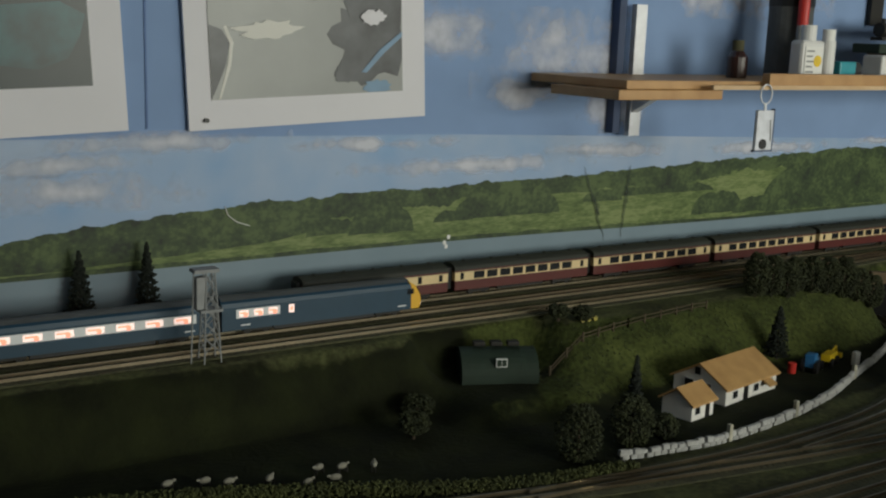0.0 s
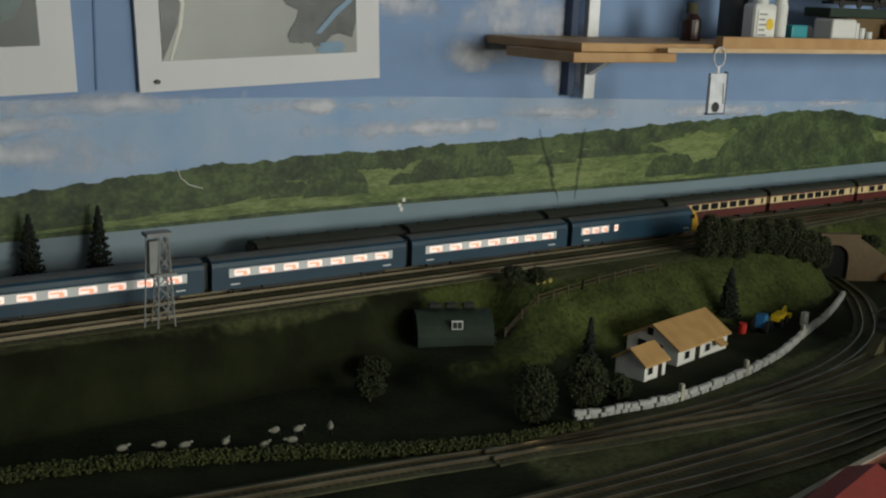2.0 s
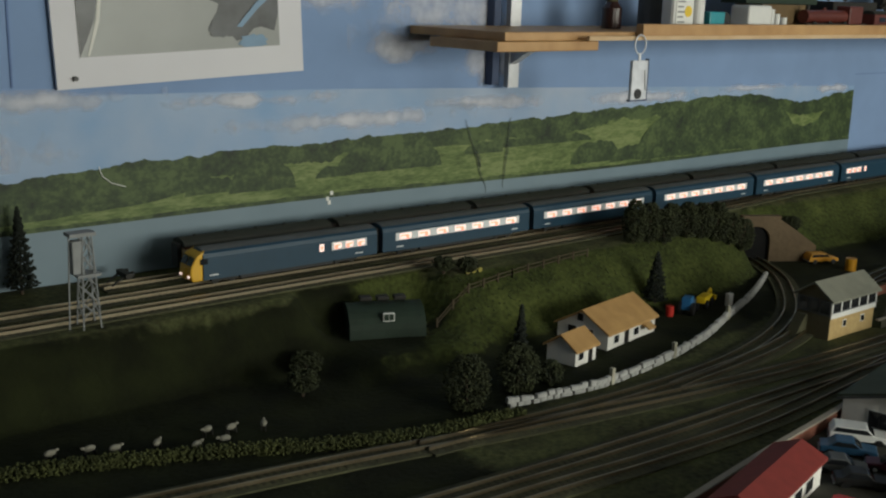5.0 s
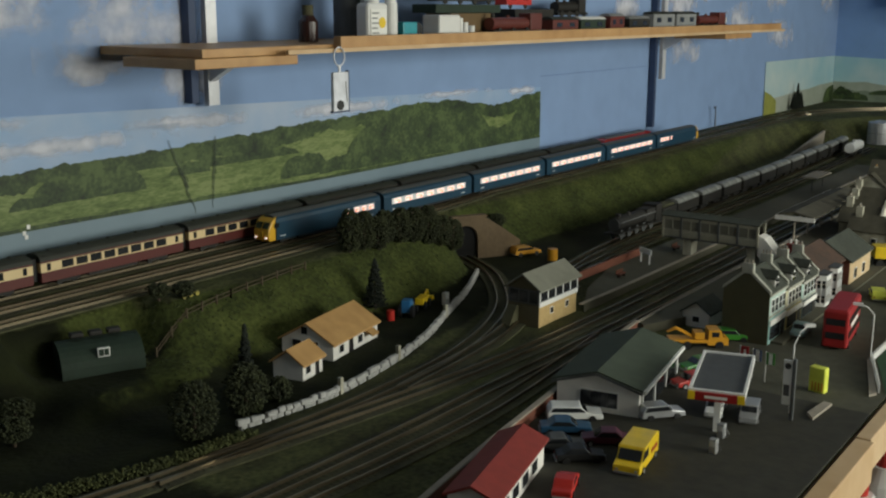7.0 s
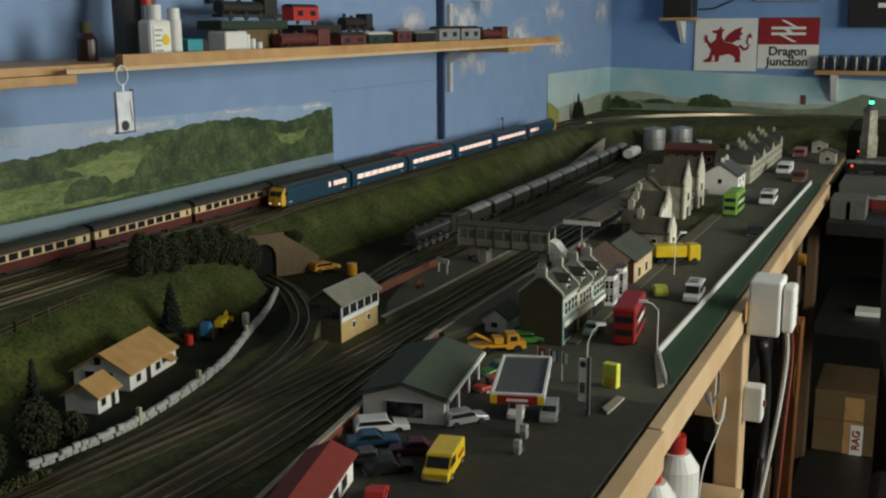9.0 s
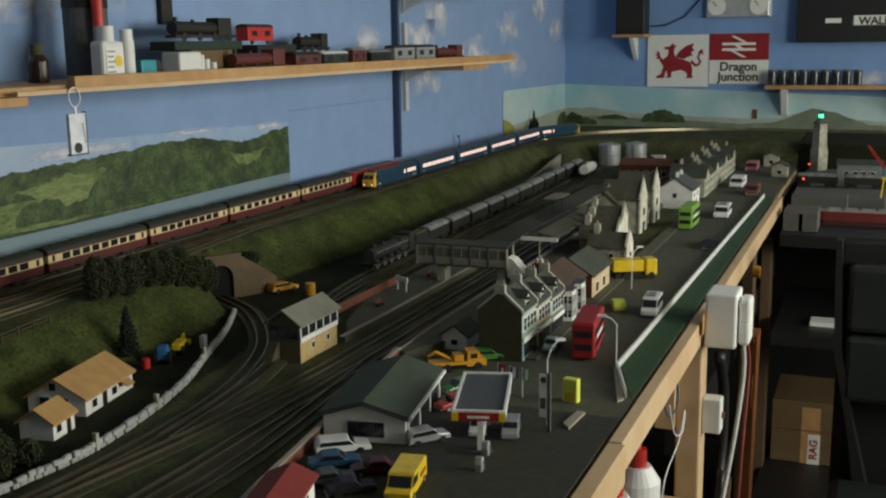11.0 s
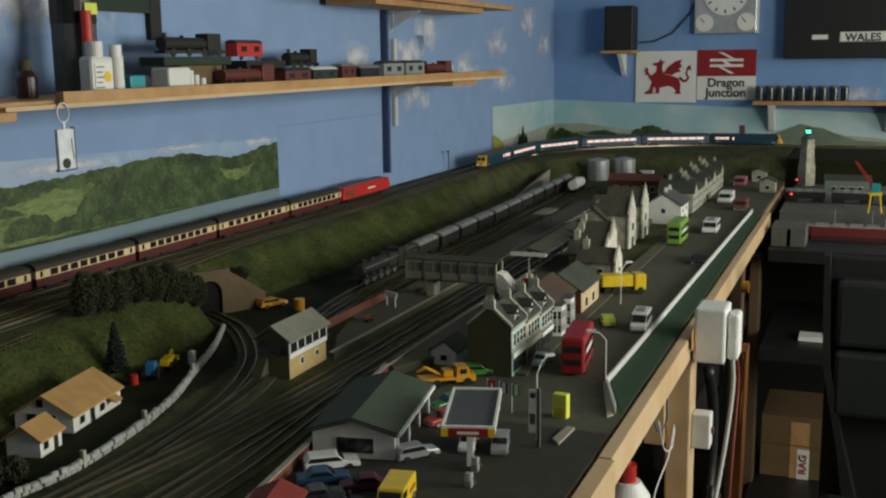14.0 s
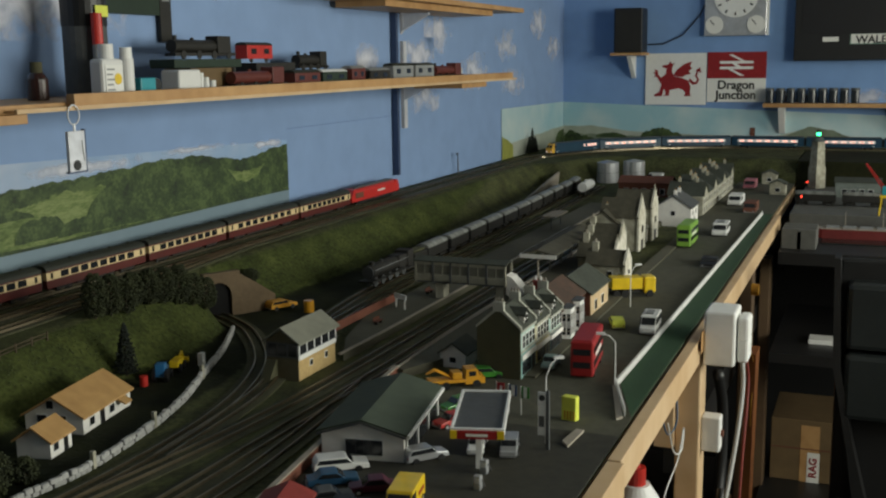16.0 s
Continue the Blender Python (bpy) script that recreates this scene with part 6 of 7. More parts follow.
part("chassis", box(-0.045, 0.044, -0.008, 0.008, 0.008, 0.015), SOOT, lor)
for sx in (-0.034, -0.018, 0.034):
    for sy in (-1, 1):
        part("wheel", cyl(0.0072, (sx, sy * 0.0145 - 0.002, 0.0072), (sx, sy * 0.0145 + 0.002, 0.0072), seg=14), BLACK, lor)

tr = thing("tractor", "blue and yellow model tractor in the farmyard", "tractor", pose(0.715, 1.215, B, 0, 0, 25))
part("bonnet", box(0.004, 0.026, -0.005, 0.005, 0.008, 0.017, bevel=0.001), CARBLUE, tr)
part("cab", box(-0.014, 0.004, -0.007, 0.007, 0.008, 0.027, bevel=0.001), mat("tractor_blue", (0.03, 0.16, 0.36), 0.4), tr)
for x, r in ((-0.008, 0.0095), (0.02, 0.006)):
    for s in (-1, 1):
        part("wheel", cyl(r, (x, s * 0.009 - 0.0025, r), (x, s * 0.009 + 0.0025, r), seg=16), BLACK, tr)
cb = thing("loader", "yellow model loader in the farmyard", "loader", pose(0.765, 1.225, B, 0, 0, 20))
part("body", box(-0.016, 0.016, -0.007, 0.007, 0.008, 0.018, bevel=0.001), VANYEL, cb)
part("arm", tube([(0.01, 0, 0.016), (0.028, 0, 0.022), (0.034, 0, 0.010)], 0.0018), VANYEL, cb)
part("bucket", box(0.030, 0.038, -0.008, 0.008, 0.004, 0.011), VANYEL, cb)
for x in (-0.01, 0.011):
    for s in (-1, 1):
        part("wheel", cyl(0.0065, (x, s * 0.008 - 0.002, 0.0065), (x, s * 0.008 + 0.002, 0.0065), seg=14), BLACK, cb)
solid("oil_drum", cyl(0.006, (0, 0, 0), (0, 0, 0.015)), REDP, "orange-red drum in the farmyard", "drum", pose(0.682, 1.222, B))
solid("water_tank", cyl(0.0095, (0, 0, 0), (0, 0, 0.022)), ORANGE, "ochre cylindrical tank beside the goods line", "tank", pose(1.165, 1.222, B))
solid("milk_churn_stand", box(-0.005, 0.005, -0.004, 0.004, 0, 0.020, bevel=0.001), WHITE, "small white cabinet by the garden wall", "cabinet", pose(0.80, 1.205, B))
MUDDYY = mat("muddy_yellow_paint", (0.34, 0.29, 0.04), 0.7, scale=120, colour2=(0.12, 0.10, 0.03))
qd = thing("farm_implement", "yellow farm implement on the bank by the barn", "implement", pose(0.405, 1.345, ground_z(0.405, 1.345)))
part("frame", box(-0.015, 0.015, -0.0012, 0.0012, 0.004, 0.006), MUDDYY, qd)
for x in (-0.011, 0.0, 0.011):
    part("wheel", cyl(0.0035, (x, -0.003, 0.0035), (x, -0.002, 0.0035), seg=12), MUDDYY, qd)
GREYWOOD = mat("weathered_fence_wood", (0.075, 0.055, 0.030), 0.9, scale=60)
for x0, y0, x1, y1 in ((0.32, 1.315, 0.46, 1.325), (0.46, 1.325, 0.62, 1.335)):
    fe = thing("rail_fence", "weathered wooden rail fence along the bank", "fence", None, "field fences")
    for k in range(6):
        u = k / 5
        x, y = x0 + (x1 - x0) * u, y0 + (y1 - y0) * u
        part("post", box(x - 0.001, x + 0.001, y - 0.001, y + 0.001, ground_z(x, y) - 0.002, ground_z(x, y) + 0.013), GREYWOOD, fe)
    for h in (0.005, 0.010):
        part("rail", tube([(x0 + (x1 - x0) * u / 5, y0 + (y1 - y0) * u / 5, ground_z(x0 + (x1 - x0) * u / 5, y0 + (y1 - y0) * u / 5) + h) for u in range(6)], 0.0008), GREYWOOD, fe)

# red-roofed long shed
rs = gable_house("red_roof_shed", "long low shed with dull red roof and white side", pose(0.280, 0.772, B, 0, 0, 14), 0.15, 0.046, 0.030, 0.040, WHITEWASH, mat("dull_red_roof", (0.24, 0.03, 0.022), 0.7, scale=90), [("s", -0.05 + 0.03 * k, 0.010, 0.018, 0.012) for k in range(4)])

# ---------------------------------------------------------------- road, verge and fence
solid("road", prism([(-0.2, 0.536), (0.70, 0.536), (0.70, 0.80), (0.55, 0.852), (0.2, 0.80), (-0.2, 0.76)], B + 0.0002, B + 0.0034, "z"), TARMAC, "black tarmac forecourt of the filling station", "forecourt", kind="structure")
solid("road_main", prism([(0.7002, 0.536), (3.5, 0.536), (3.5, 0.728), (0.90, 0.728), (0.86, 0.80), (0.7002, 0.80)], B + 0.0002, B + 0.0030, "z"), ASPHALT, "dark grey model road along the shops", "road", kind="structure")
solid("pavement", prism([(0.895, 0.702), (2.2, 0.702), (2.2, 0.7278), (0.895, 0.7278)], B + 0.0032, B + 0.0062, "z"), PLATFORM, "narrow grey pavement in front of the shops", "pavement", kind="structure")
solid("verge", prism([(0.775, 0.537), (2.66, 0.537), (2.66, 0.574), (0.905, 0.580)], B + 0.0032, B + 0.0048, "z"), VERGE, "dark green baize verge behind the edging board", "verge", kind="structure")
solid("kerb", prism([(0.900, 0.5845), (0.896, 0.590), (0.757, 0.552), (0.768, 0.546)], B + 0.0032, B + 0.0056, "z"), COPING, "pale kerb at the end of the verge", "kerb", kind="structure")
pf = thing("picket_fence", "white picket fence along the green verge", "fence")
pick = mesh_of(prism([(-0.0036, 0), (0.0036, 0), (0.0036, 0.0075), (0, 0.0135), (-0.0036, 0.0075)], -0.0006, 0.0006, "y"), "picket", WHITE)
fx = [(0.778, 0.546), (0.891, 0.583), (1.18, 0.579), (2.64, 0.562)]
for (xa, ya), (xb, yb) in zip(fx, fx[1:]):
    L = math.hypot(xb - xa, yb - ya)
    n = int(L / 0.0105)
    for k in range(n):
        ob = part("picket", pick, None, pf)
        ob.location = (xa + (xb - xa) * k / n, ya + (yb - ya) * k / n, B + 0.004)
        ob.rotation_euler = (0, 0, math.atan2(yb - ya, xb - xa))
    for h in (0.003, 0.007):
        part("rail", tube([(xa, ya, B + 0.004 + h), (xb, yb, B + 0.004 + h)], 0.0007), WHITE, pf)

# ---------------------------------------------------------------- dock on the lower board
solid("dock_board", box(2.44, 3.519, -0.9, 0.50, -0.035, 0.0, bevel=0.002), BLACK, "black-edged lower board of the model dock", "baseboard", kind="structure")
solid("dock_quay", box(2.80, 3.519, -0.9, 0.50, 0.0002, 0.055, bevel=0.002), mat("dark_quay_stone", (0.10, 0.10, 0.09), 0.9, scale=60), "grey stone quay of the model dock", "quay", kind="structure")
solid("dock_water", box(2.605, 2.799, -0.9, 0.40, 0.0002, 0.004), mat("dark_water", (0.02, 0.025, 0.022), 0.15), "dark still water of the model dock", "water", kind="structure")
lk = thing("lock_wall", "grey stone lock walls at the end of the dock", "wall", pose(2.52, 0.452, 0.0002))
for k in range(3):
    part("pier", box(-0.03 + 0.045 * k, 0.0 + 0.045 * k, -0.045, 0.045, 0, 0.055, bevel=0.002), MATS["dark_quay_stone"], lk)
part("gate", box(-0.03, 0.09, -0.006, 0.004, 0, 0.048), SOOT, lk)
ship = thing("model_ship", "red-hulled model cargo ship moored in the dock", "ship", pose(2.70, 0.30, 0.004, 0, 0, 90))
hull = [(-0.14, 0.012), (-0.12, 0.020), (0.10, 0.020), (0.13, 0.012), (0.145, 0.0), (0.13, -0.012), (0.10, -0.020), (-0.12, -0.020), (-0.14, -0.012)]
part("hull", prism(hull, 0.0, 0.026, "z"), mat("ship_red", (0.16, 0.02, 0.018), 0.5), ship)
part("bulwark", prism([(u * 0.985, v * 0.92) for u, v in hull], 0.026, 0.029, "z"), COPING, ship)
part("wheelhouse", box(-0.125, -0.095, -0.013, 0.013, 0.029, 0.050, bevel=0.001), WHITE, ship)
part("funnel", cyl(0.006, (-0.105, 0, 0.050), (-0.105, 0, 0.064)), BUSRED, ship)
for k in range(4):
    part("hatch", box(-0.08 + k * 0.045, -0.045 + k * 0.045, -0.012, 0.012, 0.029, 0.034), GREY, ship)
for x in (-0.06, 0.04):
    part("mast", cyl(0.0012, (x, 0, 0.029), (x, 0, 0.075), seg=6), COPING, ship)
ob_ = thing("harbour_tower", "tall grey stone lighthouse tower with green lamp", "tower", pose(3.475, 0.462, 0.0552))
part("shaft", cyl(0.029, (0, 0, 0), (0, 0, 0.075), r2=0.029, seg=4), STONE, ob_)
part("shaft", cyl(0.026, (0, 0, 0.075), (0, 0, 0.165), r2=0.022, seg=4), STONE, ob_)
part("cap", cyl(0.026, (0, 0, 0.165), (0, 0, 0.180), r2=0.012, seg=12), DGREY, ob_)
part("lantern", cyl(0.007, (0, 0, 0.180), (0, 0, 0.204), seg=10), SOOT, ob_)
part("lamp", cyl(0.0072, (0, 0, 0.186), (0, 0, 0.196), seg=10), GREENLIT, ob_, "lit green lamp")
dk = gable_house("dock_warehouse", "grey-green dock warehouse with flat pitched roof", pose(3.27, 0.32, 0.0552), 0.10, 0.14, 0.050, 0.060, mat("grey_green_render", (0.18, 0.21, 0.19), 0.85, scale=60), SLATE, [("w", -0.04 + 0.027 * k, 0.010, 0.015, 0.018) for k in range(4)], ridge_axis="y")
cr = thing("dock_crane", "yellow dockside portal crane with red jib", "crane", pose(2.84, 0.235, 0.0552))
for sx in (-1, 1):
    for sy in (-1, 1):
        part("leg", tube([(sx * 0.020, sy * 0.018, 0), (sx * 0.012, sy * 0.012, 0.055)], 0.0025), VANYEL, cr)
part("portal", box(-0.018, 0.018, -0.018, 0.018, 0.052, 0.060), VANYEL, cr)
part("cabin", box(-0.012, 0.012, -0.012, 0.012, 0.060, 0.085, bevel=0.001), TEAL, cr)
for s in (-1, 1):
    part("jib", tube([(0.02, s * 0.005, 0.066), (0.10, 0.06 + s * 0.002, 0.14)], 0.0018), LOCORED, cr)
for k, (x, y) in enumerate(((3.46, 0.492), (3.47, 0.463), (3.03, 0.492), (2.99, 0.480))):
    s = thing("colour_light_signal", "small black colour-light signal showing red", "signal", pose(x, y, 0.0552 if y < 0.5 else B), "red signals")
    part("post", cyl(0.001, (0, 0, 0), (0, 0, 0.016 + 0.006 * (k % 2)), seg=6), SOOT, s)
    hd = part("head", box(-0.003, 0.003, -0.004, 0.004, 0.014 + 0.006 * (k % 2), 0.028 + 0.006 * (k % 2)), BLACK, s)
    part("lamp", cyl(0.0028, (-0.0042, 0, 0.022 + 0.006 * (k % 2)), (-0.003, 0, 0.022 + 0.006 * (k % 2)), seg=10), REDLIT, hd)
for k, y in enumerate((0.44, 0.30, 0.16)):
    w = dark_wagon(pose(3.02, y, 0.0556, 0, 0, 90), "black goods wagon with grey roof on the quay")
for k, (x, y) in enumerate(((3.16, 0.565), (3.46, 0.62))):
    gable_house("kiosk", "small pale kiosk at the end of the road", pose(x, y, B + 0.003), 0.05, 0.05, 0.035, 0.046, STONE, SLATE, [("w", 0, 0.010, 0.014, 0.012)])

# ---------------------------------------------------------------- shelf on the north wall
shelf = thing("wall_shelf", "varnished pine shelf on steel brackets along the wall", "shelf")
SZ = 0.455
part("board", box(0.46, 2.70, 1.36, 1.575, SZ, SZ + 0.012, bevel=0.001), OAK, shelf)
part("front_strip", box(0.72, 2.72, 1.343, 1.358, SZ + 0.004, SZ + 0.024, bevel=0.001), OAK, shelf)
part("front_edge", box(0.60, 2.74, 1.337, 1.3425, SZ + 0.001, SZ + 0.007), PINE, shelf)
for x0, x1 in ((0.44, 0.635), (2.30, 2.50)):
    part("batten", box(x0, x1, 1.352, 1.50, SZ - 0.014, SZ - 0.0005, bevel=0.001), OAK, shelf)
up = thing("upper_shelf", "upper pine shelf on steel brackets along the wall", "shelf")
part("board", box(1.70, 2.98, 1.39, 1.575, 0.672, 0.686, bevel=0.001), OAK, up)
part("batten", box(1.95, 2.75, 1.42, 1.56, 0.655, 0.6715), OAK, up)
for x, zb, zt in ((0.625, 0.374, 1.2), (2.325, 0.19, 1.2)):
    pst = thing("shelf_upright", "narrow navy slotted upright on the wall", "shelf upright", pose(x, 0, 0), "shelf uprights")
    part("channel", box(-0.010, 0.004, 1.560, 1.577, zb, zt), BLUEPOST, pst)
    for zz in (SZ, 0.655):
        br_ = part("bracket", prism([(1.559, zz - 0.002), (1.47, zz - 0.002), (1.47, zz - 0.006), (1.552, zz - 0.050), (1.559, zz - 0.060)], 0.016, 0.030, "x"), STEEL, pst)
        part("bracket_arm", box(0.014, 0.036, 1.548, 1.559, zz - (0.045 if zz > 0.6 else 0.085 if zb > 0.3 else 0.13), zz + 0.12), STEEL, pst)

kr = thing("key_ring", "clear acrylic key fob on a steel ring hanging from the shelf", "key ring", pose(0.705, 1.334, 0.003))
ring = bmesh.new()
tube([(0.012 * math.cos(a * math.pi / 8), 0, 0.447 + 0.014 * math.sin(a * math.pi / 8)) for a in range(17)], 0.0011, bm=ring)
part("ring", ring, STEEL, kr)
part("link", tube([(0, 0, 0.433), (0, 0, 0.424)], 0.0022), STEEL, kr)
fob = part("fob", box(-0.017, 0.017, -0.003, 0.003, 0.366, 0.424, bevel=0.001), mat("acrylic_white", (0.80, 0.82, 0.88), 0.15, vary=0.35, scale=70), kr)
part("fob_frame", box(-0.019, 0.019, -0.0025, 0.0035, 0.364, 0.3665), BLUEPOST, fob)
part("fob_frame", box(0.0172, 0.0195, -0.0025, 0.0035, 0.364, 0.426), BLUEPOST, fob)
part("badge", cyl(0.0075, (-0.003, -0.0045, 0.375), (-0.003, -0.003, 0.375)), BLACK, fob)
part("gull_mark", tube([(0.010, -0.0036, 0.41), (0.013, -0.0036, 0.38)], 0.001), SILVER, fob)

SH = SZ + 0.0125
bo = thing("glass_bottle", "small dark brown bottle with pale cap on the shelf", "bottle", pose(0.775, 1.46, SH))
part("body", cyl(0.016, (0, 0, 0), (0, 0, 0.032), seg=18), mat("brown_glass", (0.03, 0.012, 0.01), 0.2), bo)
part("shoulder", cyl(0.016, (0, 0, 0.032), (0, 0, 0.042), r2=0.009, seg=18), MATS["brown_glass"], bo)
part("cap", cyl(0.009, (0, 0, 0.042), (0, 0, 0.058), seg=18), OLIVE, bo)
sp = thing("spray_can", "tall dark grey spray can with black lid on the shelf", "spray can", pose(0.925, 1.49, SH))
part("body", cyl(0.036, (0, 0, 0), (0, 0, 0.115), seg=24), DGREY, sp)
part("lid", cyl(0.037, (0, 0, 0.115), (0, 0, 0.165), seg=24), BLACK, sp)
part("label", box(-0.016, 0.014, -0.0385, -0.0365, 0.130, 0.148), HIVIZ, sp)
rc = thing("red_marker", "red capped marker standing on the shelf", "marker", pose(0.905, 1.448, SH))
part("cap", cyl(0.009, (0, 0, 0.085), (0, 0, 0.135), seg=14), REDP, rc)
part("barrel", cyl(0.009, (0, 0, 0), (0, 0, 0.085), seg=14), GREY, rc)
gl = thing("glue_bottle", "white glue bottle with printed label on the shelf", "bottle", pose(0.876, 1.41, SH))
part("body", box(-0.026, 0.026, -0.014, 0.014, 0, 0.062, bevel=0.006), MILK, gl)
part("neck", cyl(0.012, (0, 0, 0.060), (0, 0, 0.085), seg=16), MILK, gl)
lb = part("label", box(-0.021, 0.021, -0.0150, -0.0138, 0.008, 0.052), WHITE, gl)
part("sun_badge", cyl(0.009, (0.008, -0.0157, 0.030), (0.008, -0.0150, 0.030)), VANYEL, lb)
for k in range(5):
    part("print_bar", box(-0.018, 0.0 - 0.004 * (k % 2), -0.0155, -0.0150, 0.012 + 0.008 * k, 0.0145 + 0.008 * k), GREY, lb)
tb = thing("glue_tube", "slim white tube standing on the shelf", "tube", pose(0.925, 1.41, SH))
part("body", cyl(0.012, (0, 0, 0), (0, 0, 0.062), seg=16), MILK, tb)
part("cap", cyl(0.010, (0, 0, 0.062), (0, 0, 0.080), seg=16), WHITE, tb)
tp = thing("tape_roll", "teal roll box with black core on the shelf", "tape", pose(0.975, 1.42, SH))
part("box", box(-0.022, 0.018, -0.016, 0.016, 0, 0.030, bevel=0.002), TEAL, tp)
part("core", cyl(0.015, (0.024, -0.012, 0.015), (0.024, 0.012, 0.015), seg=20), BLACK, tp)
wm = thing("white_model_parts", "pile of white unpainted model machine parts on the shelf", "model kit", pose(1.085, 1.41, SH))
part("base", box(-0.07, 0.075, -0.03, 0.03, 0, 0.008, bevel=0.002), MILK, wm)
part("engine", box(-0.045, 0.02, -0.02, 0.02, 0.008, 0.042, bevel=0.004), MILK, wm)
for x, h in ((0.028, 0.036), (0.045, 0.028), (0.066, 0.022)):
    part("peg", cyl(0.006, (x, -0.012, 0.008), (x, -0.012, h), seg=12), MILK, wm)


def shelf_loco(x, length, paint, label, dark=SOOT, y=1.42, h=0.036):
    t = thing("display_locomotive", label, "model train", pose(x, y, SH), "models on the shelf")
    L = length / 2
    part("chassis", box(-L, L, -0.012, 0.012, 0.006, 0.012), dark, t)
    part("boiler", cyl(0.012, (-L + 0.004, 0, 0.024), (L * 0.35, 0, 0.024), seg=16), paint, t)
    part("cab", box(L * 0.35, L * 0.8, -0.015, 0.015, 0.010, h + 0.008, bevel=0.002), paint, t)
    part("chimney", cyl(0.004, (-L + 0.016, 0, 0.034), (-L + 0.016, 0, 0.044)), dark, t)
    part("dome", cyl(0.005, (-L * 0.3, 0, 0.034), (-L * 0.3, 0, 0.040), r2=0.003), paint, t)
    for k in range(4):
        part("wheel", cyl(0.008, (-L * 0.75 + k * L * 0.5, -0.013, 0.008), (-L * 0.75 + k * L * 0.5, -0.011, 0.008), seg=14), dark, t)
    return t


def shelf_wagon(x, length, paint, label, h=0.034, y=1.42, roof=ROOFG):
    t = thing("display_wagon", label, "model train", pose(x, y, SH), "models on the shelf")
    L = length / 2
    part("body", box(-L, L, -0.015, 0.015, 0.008, h, bevel=0.001), paint, t)
    part("roof", prism([(-0.016, h), (-0.009, h + 0.005), (0, h + 0.0065), (0.009, h + 0.005), (0.016, h)], -L - 0.001, L + 0.001), roof, t)
    for s in (-1, 1):
        part("wheel", cyl(0.006, (s * L * 0.6, -0.012, 0.006), (s * L * 0.6, -0.010, 0.006), seg=14), SOOT, t)
        part("window", box(s * L * 0.5 - L * 0.2, s * L * 0.5 + L * 0.2, -0.0157, -0.0148, h * 0.5, h * 0.8), GLASSD, t)
    return t


BROWNL = mat("crimson_lake", (0.13, 0.03, 0.022), 0.45)
solid("card_box", box(-0.075, 0.075, -0.03, 0.03, 0, 0.044, bevel=0.001), CARDBOARD, "low brown cardboard box on the shelf", "box", pose(1.22, 1.47, SH))
solid("model_tray", box(-0.11, 0.11, -0.028, 0.028, 0, 0.016, bevel=0.002), BARNG, "flat dark green tray lying on a card box", "tray", pose(1.21, 1.47, SH + 0.0445))
shelf_loco(1.24, 0.20, SOOT, "black model locomotive lying on the tray", y=1.48).location.z = SH + 0.0608
shelf_loco(1.34, 0.20, BROWNL, "crimson model steam locomotive on the shelf")
shelf_wagon(1.52, 0.11, BROWNL, "crimson model tender on the shelf", 0.030)
solid("card_box", box(-0.08, 0.08, -0.03, 0.03, 0, 0.052, bevel=0.001), SOOT, "black storage box behind the engines", "box", pose(1.50, 1.50, SH))
shelf_wagon(1.46, 0.10, REDP, "red model van on top of a black box", 0.036, 1.50).location.z = SH + 0.0525
shelf_wagon(1.645, 0.115, BARNG, "dark model van with pale roof on the shelf", 0.030, roof=WHITE)
shelf_wagon(1.763, 0.07, BROWNL, "brown model van on the shelf", 0.036, roof=GREY)
shelf_wagon(1.88, 0.11, SOOT, "black model van with grey roof on the shelf", 0.030, roof=GREY)
shelf_loco(1.70, 0.14, SOOT, "black model tank engine behind the wagons", y=1.50).location.z = SH + 0.0325
solid("card_box", box(-0.09, 0.09, -0.025, 0.025, 0, 0.032, bevel=0.001), CARDBOARD, "low card box under the black tank engine", "box", pose(1.70, 1.50, SH))
for x in (2.02, 2.16):
    shelf_wagon(x, 0.125, GREY, "grey model goods van on the shelf", 0.040)
endl = shelf_loco(2.35, 0.20, BROWNL, "brown and black model locomotive at the end of the shelf")
part("front_plate", box(0.085, 0.090, -0.014, -0.004, 0.014, 0.030), WHITE, endl)

# hanging dark model and tag high on the wall
hg = thing("hanging_pennant", "dark green sheet pinned high on the wall", "pennant", pose(1.12, 1.571, 0))
part("sheet", box(-0.10, 0.12, -0.003, 0.003, 0.612, 0.74), BARNG, hg)
part("tag", box(0.115, 0.150, -0.004, 0.004, 0.562, 0.70), SOOT, hg)
part("print_bar", box(0.122, 0.144, -0.0048, -0.0040, 0.640, 0.652), GREY, hg)


# pictures on the wall
def picture(x0, x1, z0, z1, ix0, ix1, iz0, label, dark):
    t = thing("wall_picture", label, "picture", None, "pictures on the wall")
    part("mount", box(x0, x1, 1.571, 1.577, z0, z1, m=None), MOUNT, t)
    img = part("print", box(ix0, ix1, 1.5695, 1.5712, iz0, z1 - 0.035), mat("print_road", (0.33, 0.34, 0.33), 0.4, scale=9, colour2=(0.22, 0.23, 0.22)) if not dark else mat("print_dark", (0.02, 0.035, 0.035), 0.4, scale=14), t)
    return t, img


pic, img = picture(-0.074, 0.272, 0.3965, 0.66, -0.043, 0.235, 0.434, "framed photograph of a wet road in a white mount", False)
DKS = mat("print_dark_shape", (0.10, 0.11, 0.12), 0.4, scale=26, colour2=(0.012, 0.014, 0.018))
PBLUE = mat("print_blue", (0.14, 0.27, 0.42), 0.4, scale=40)


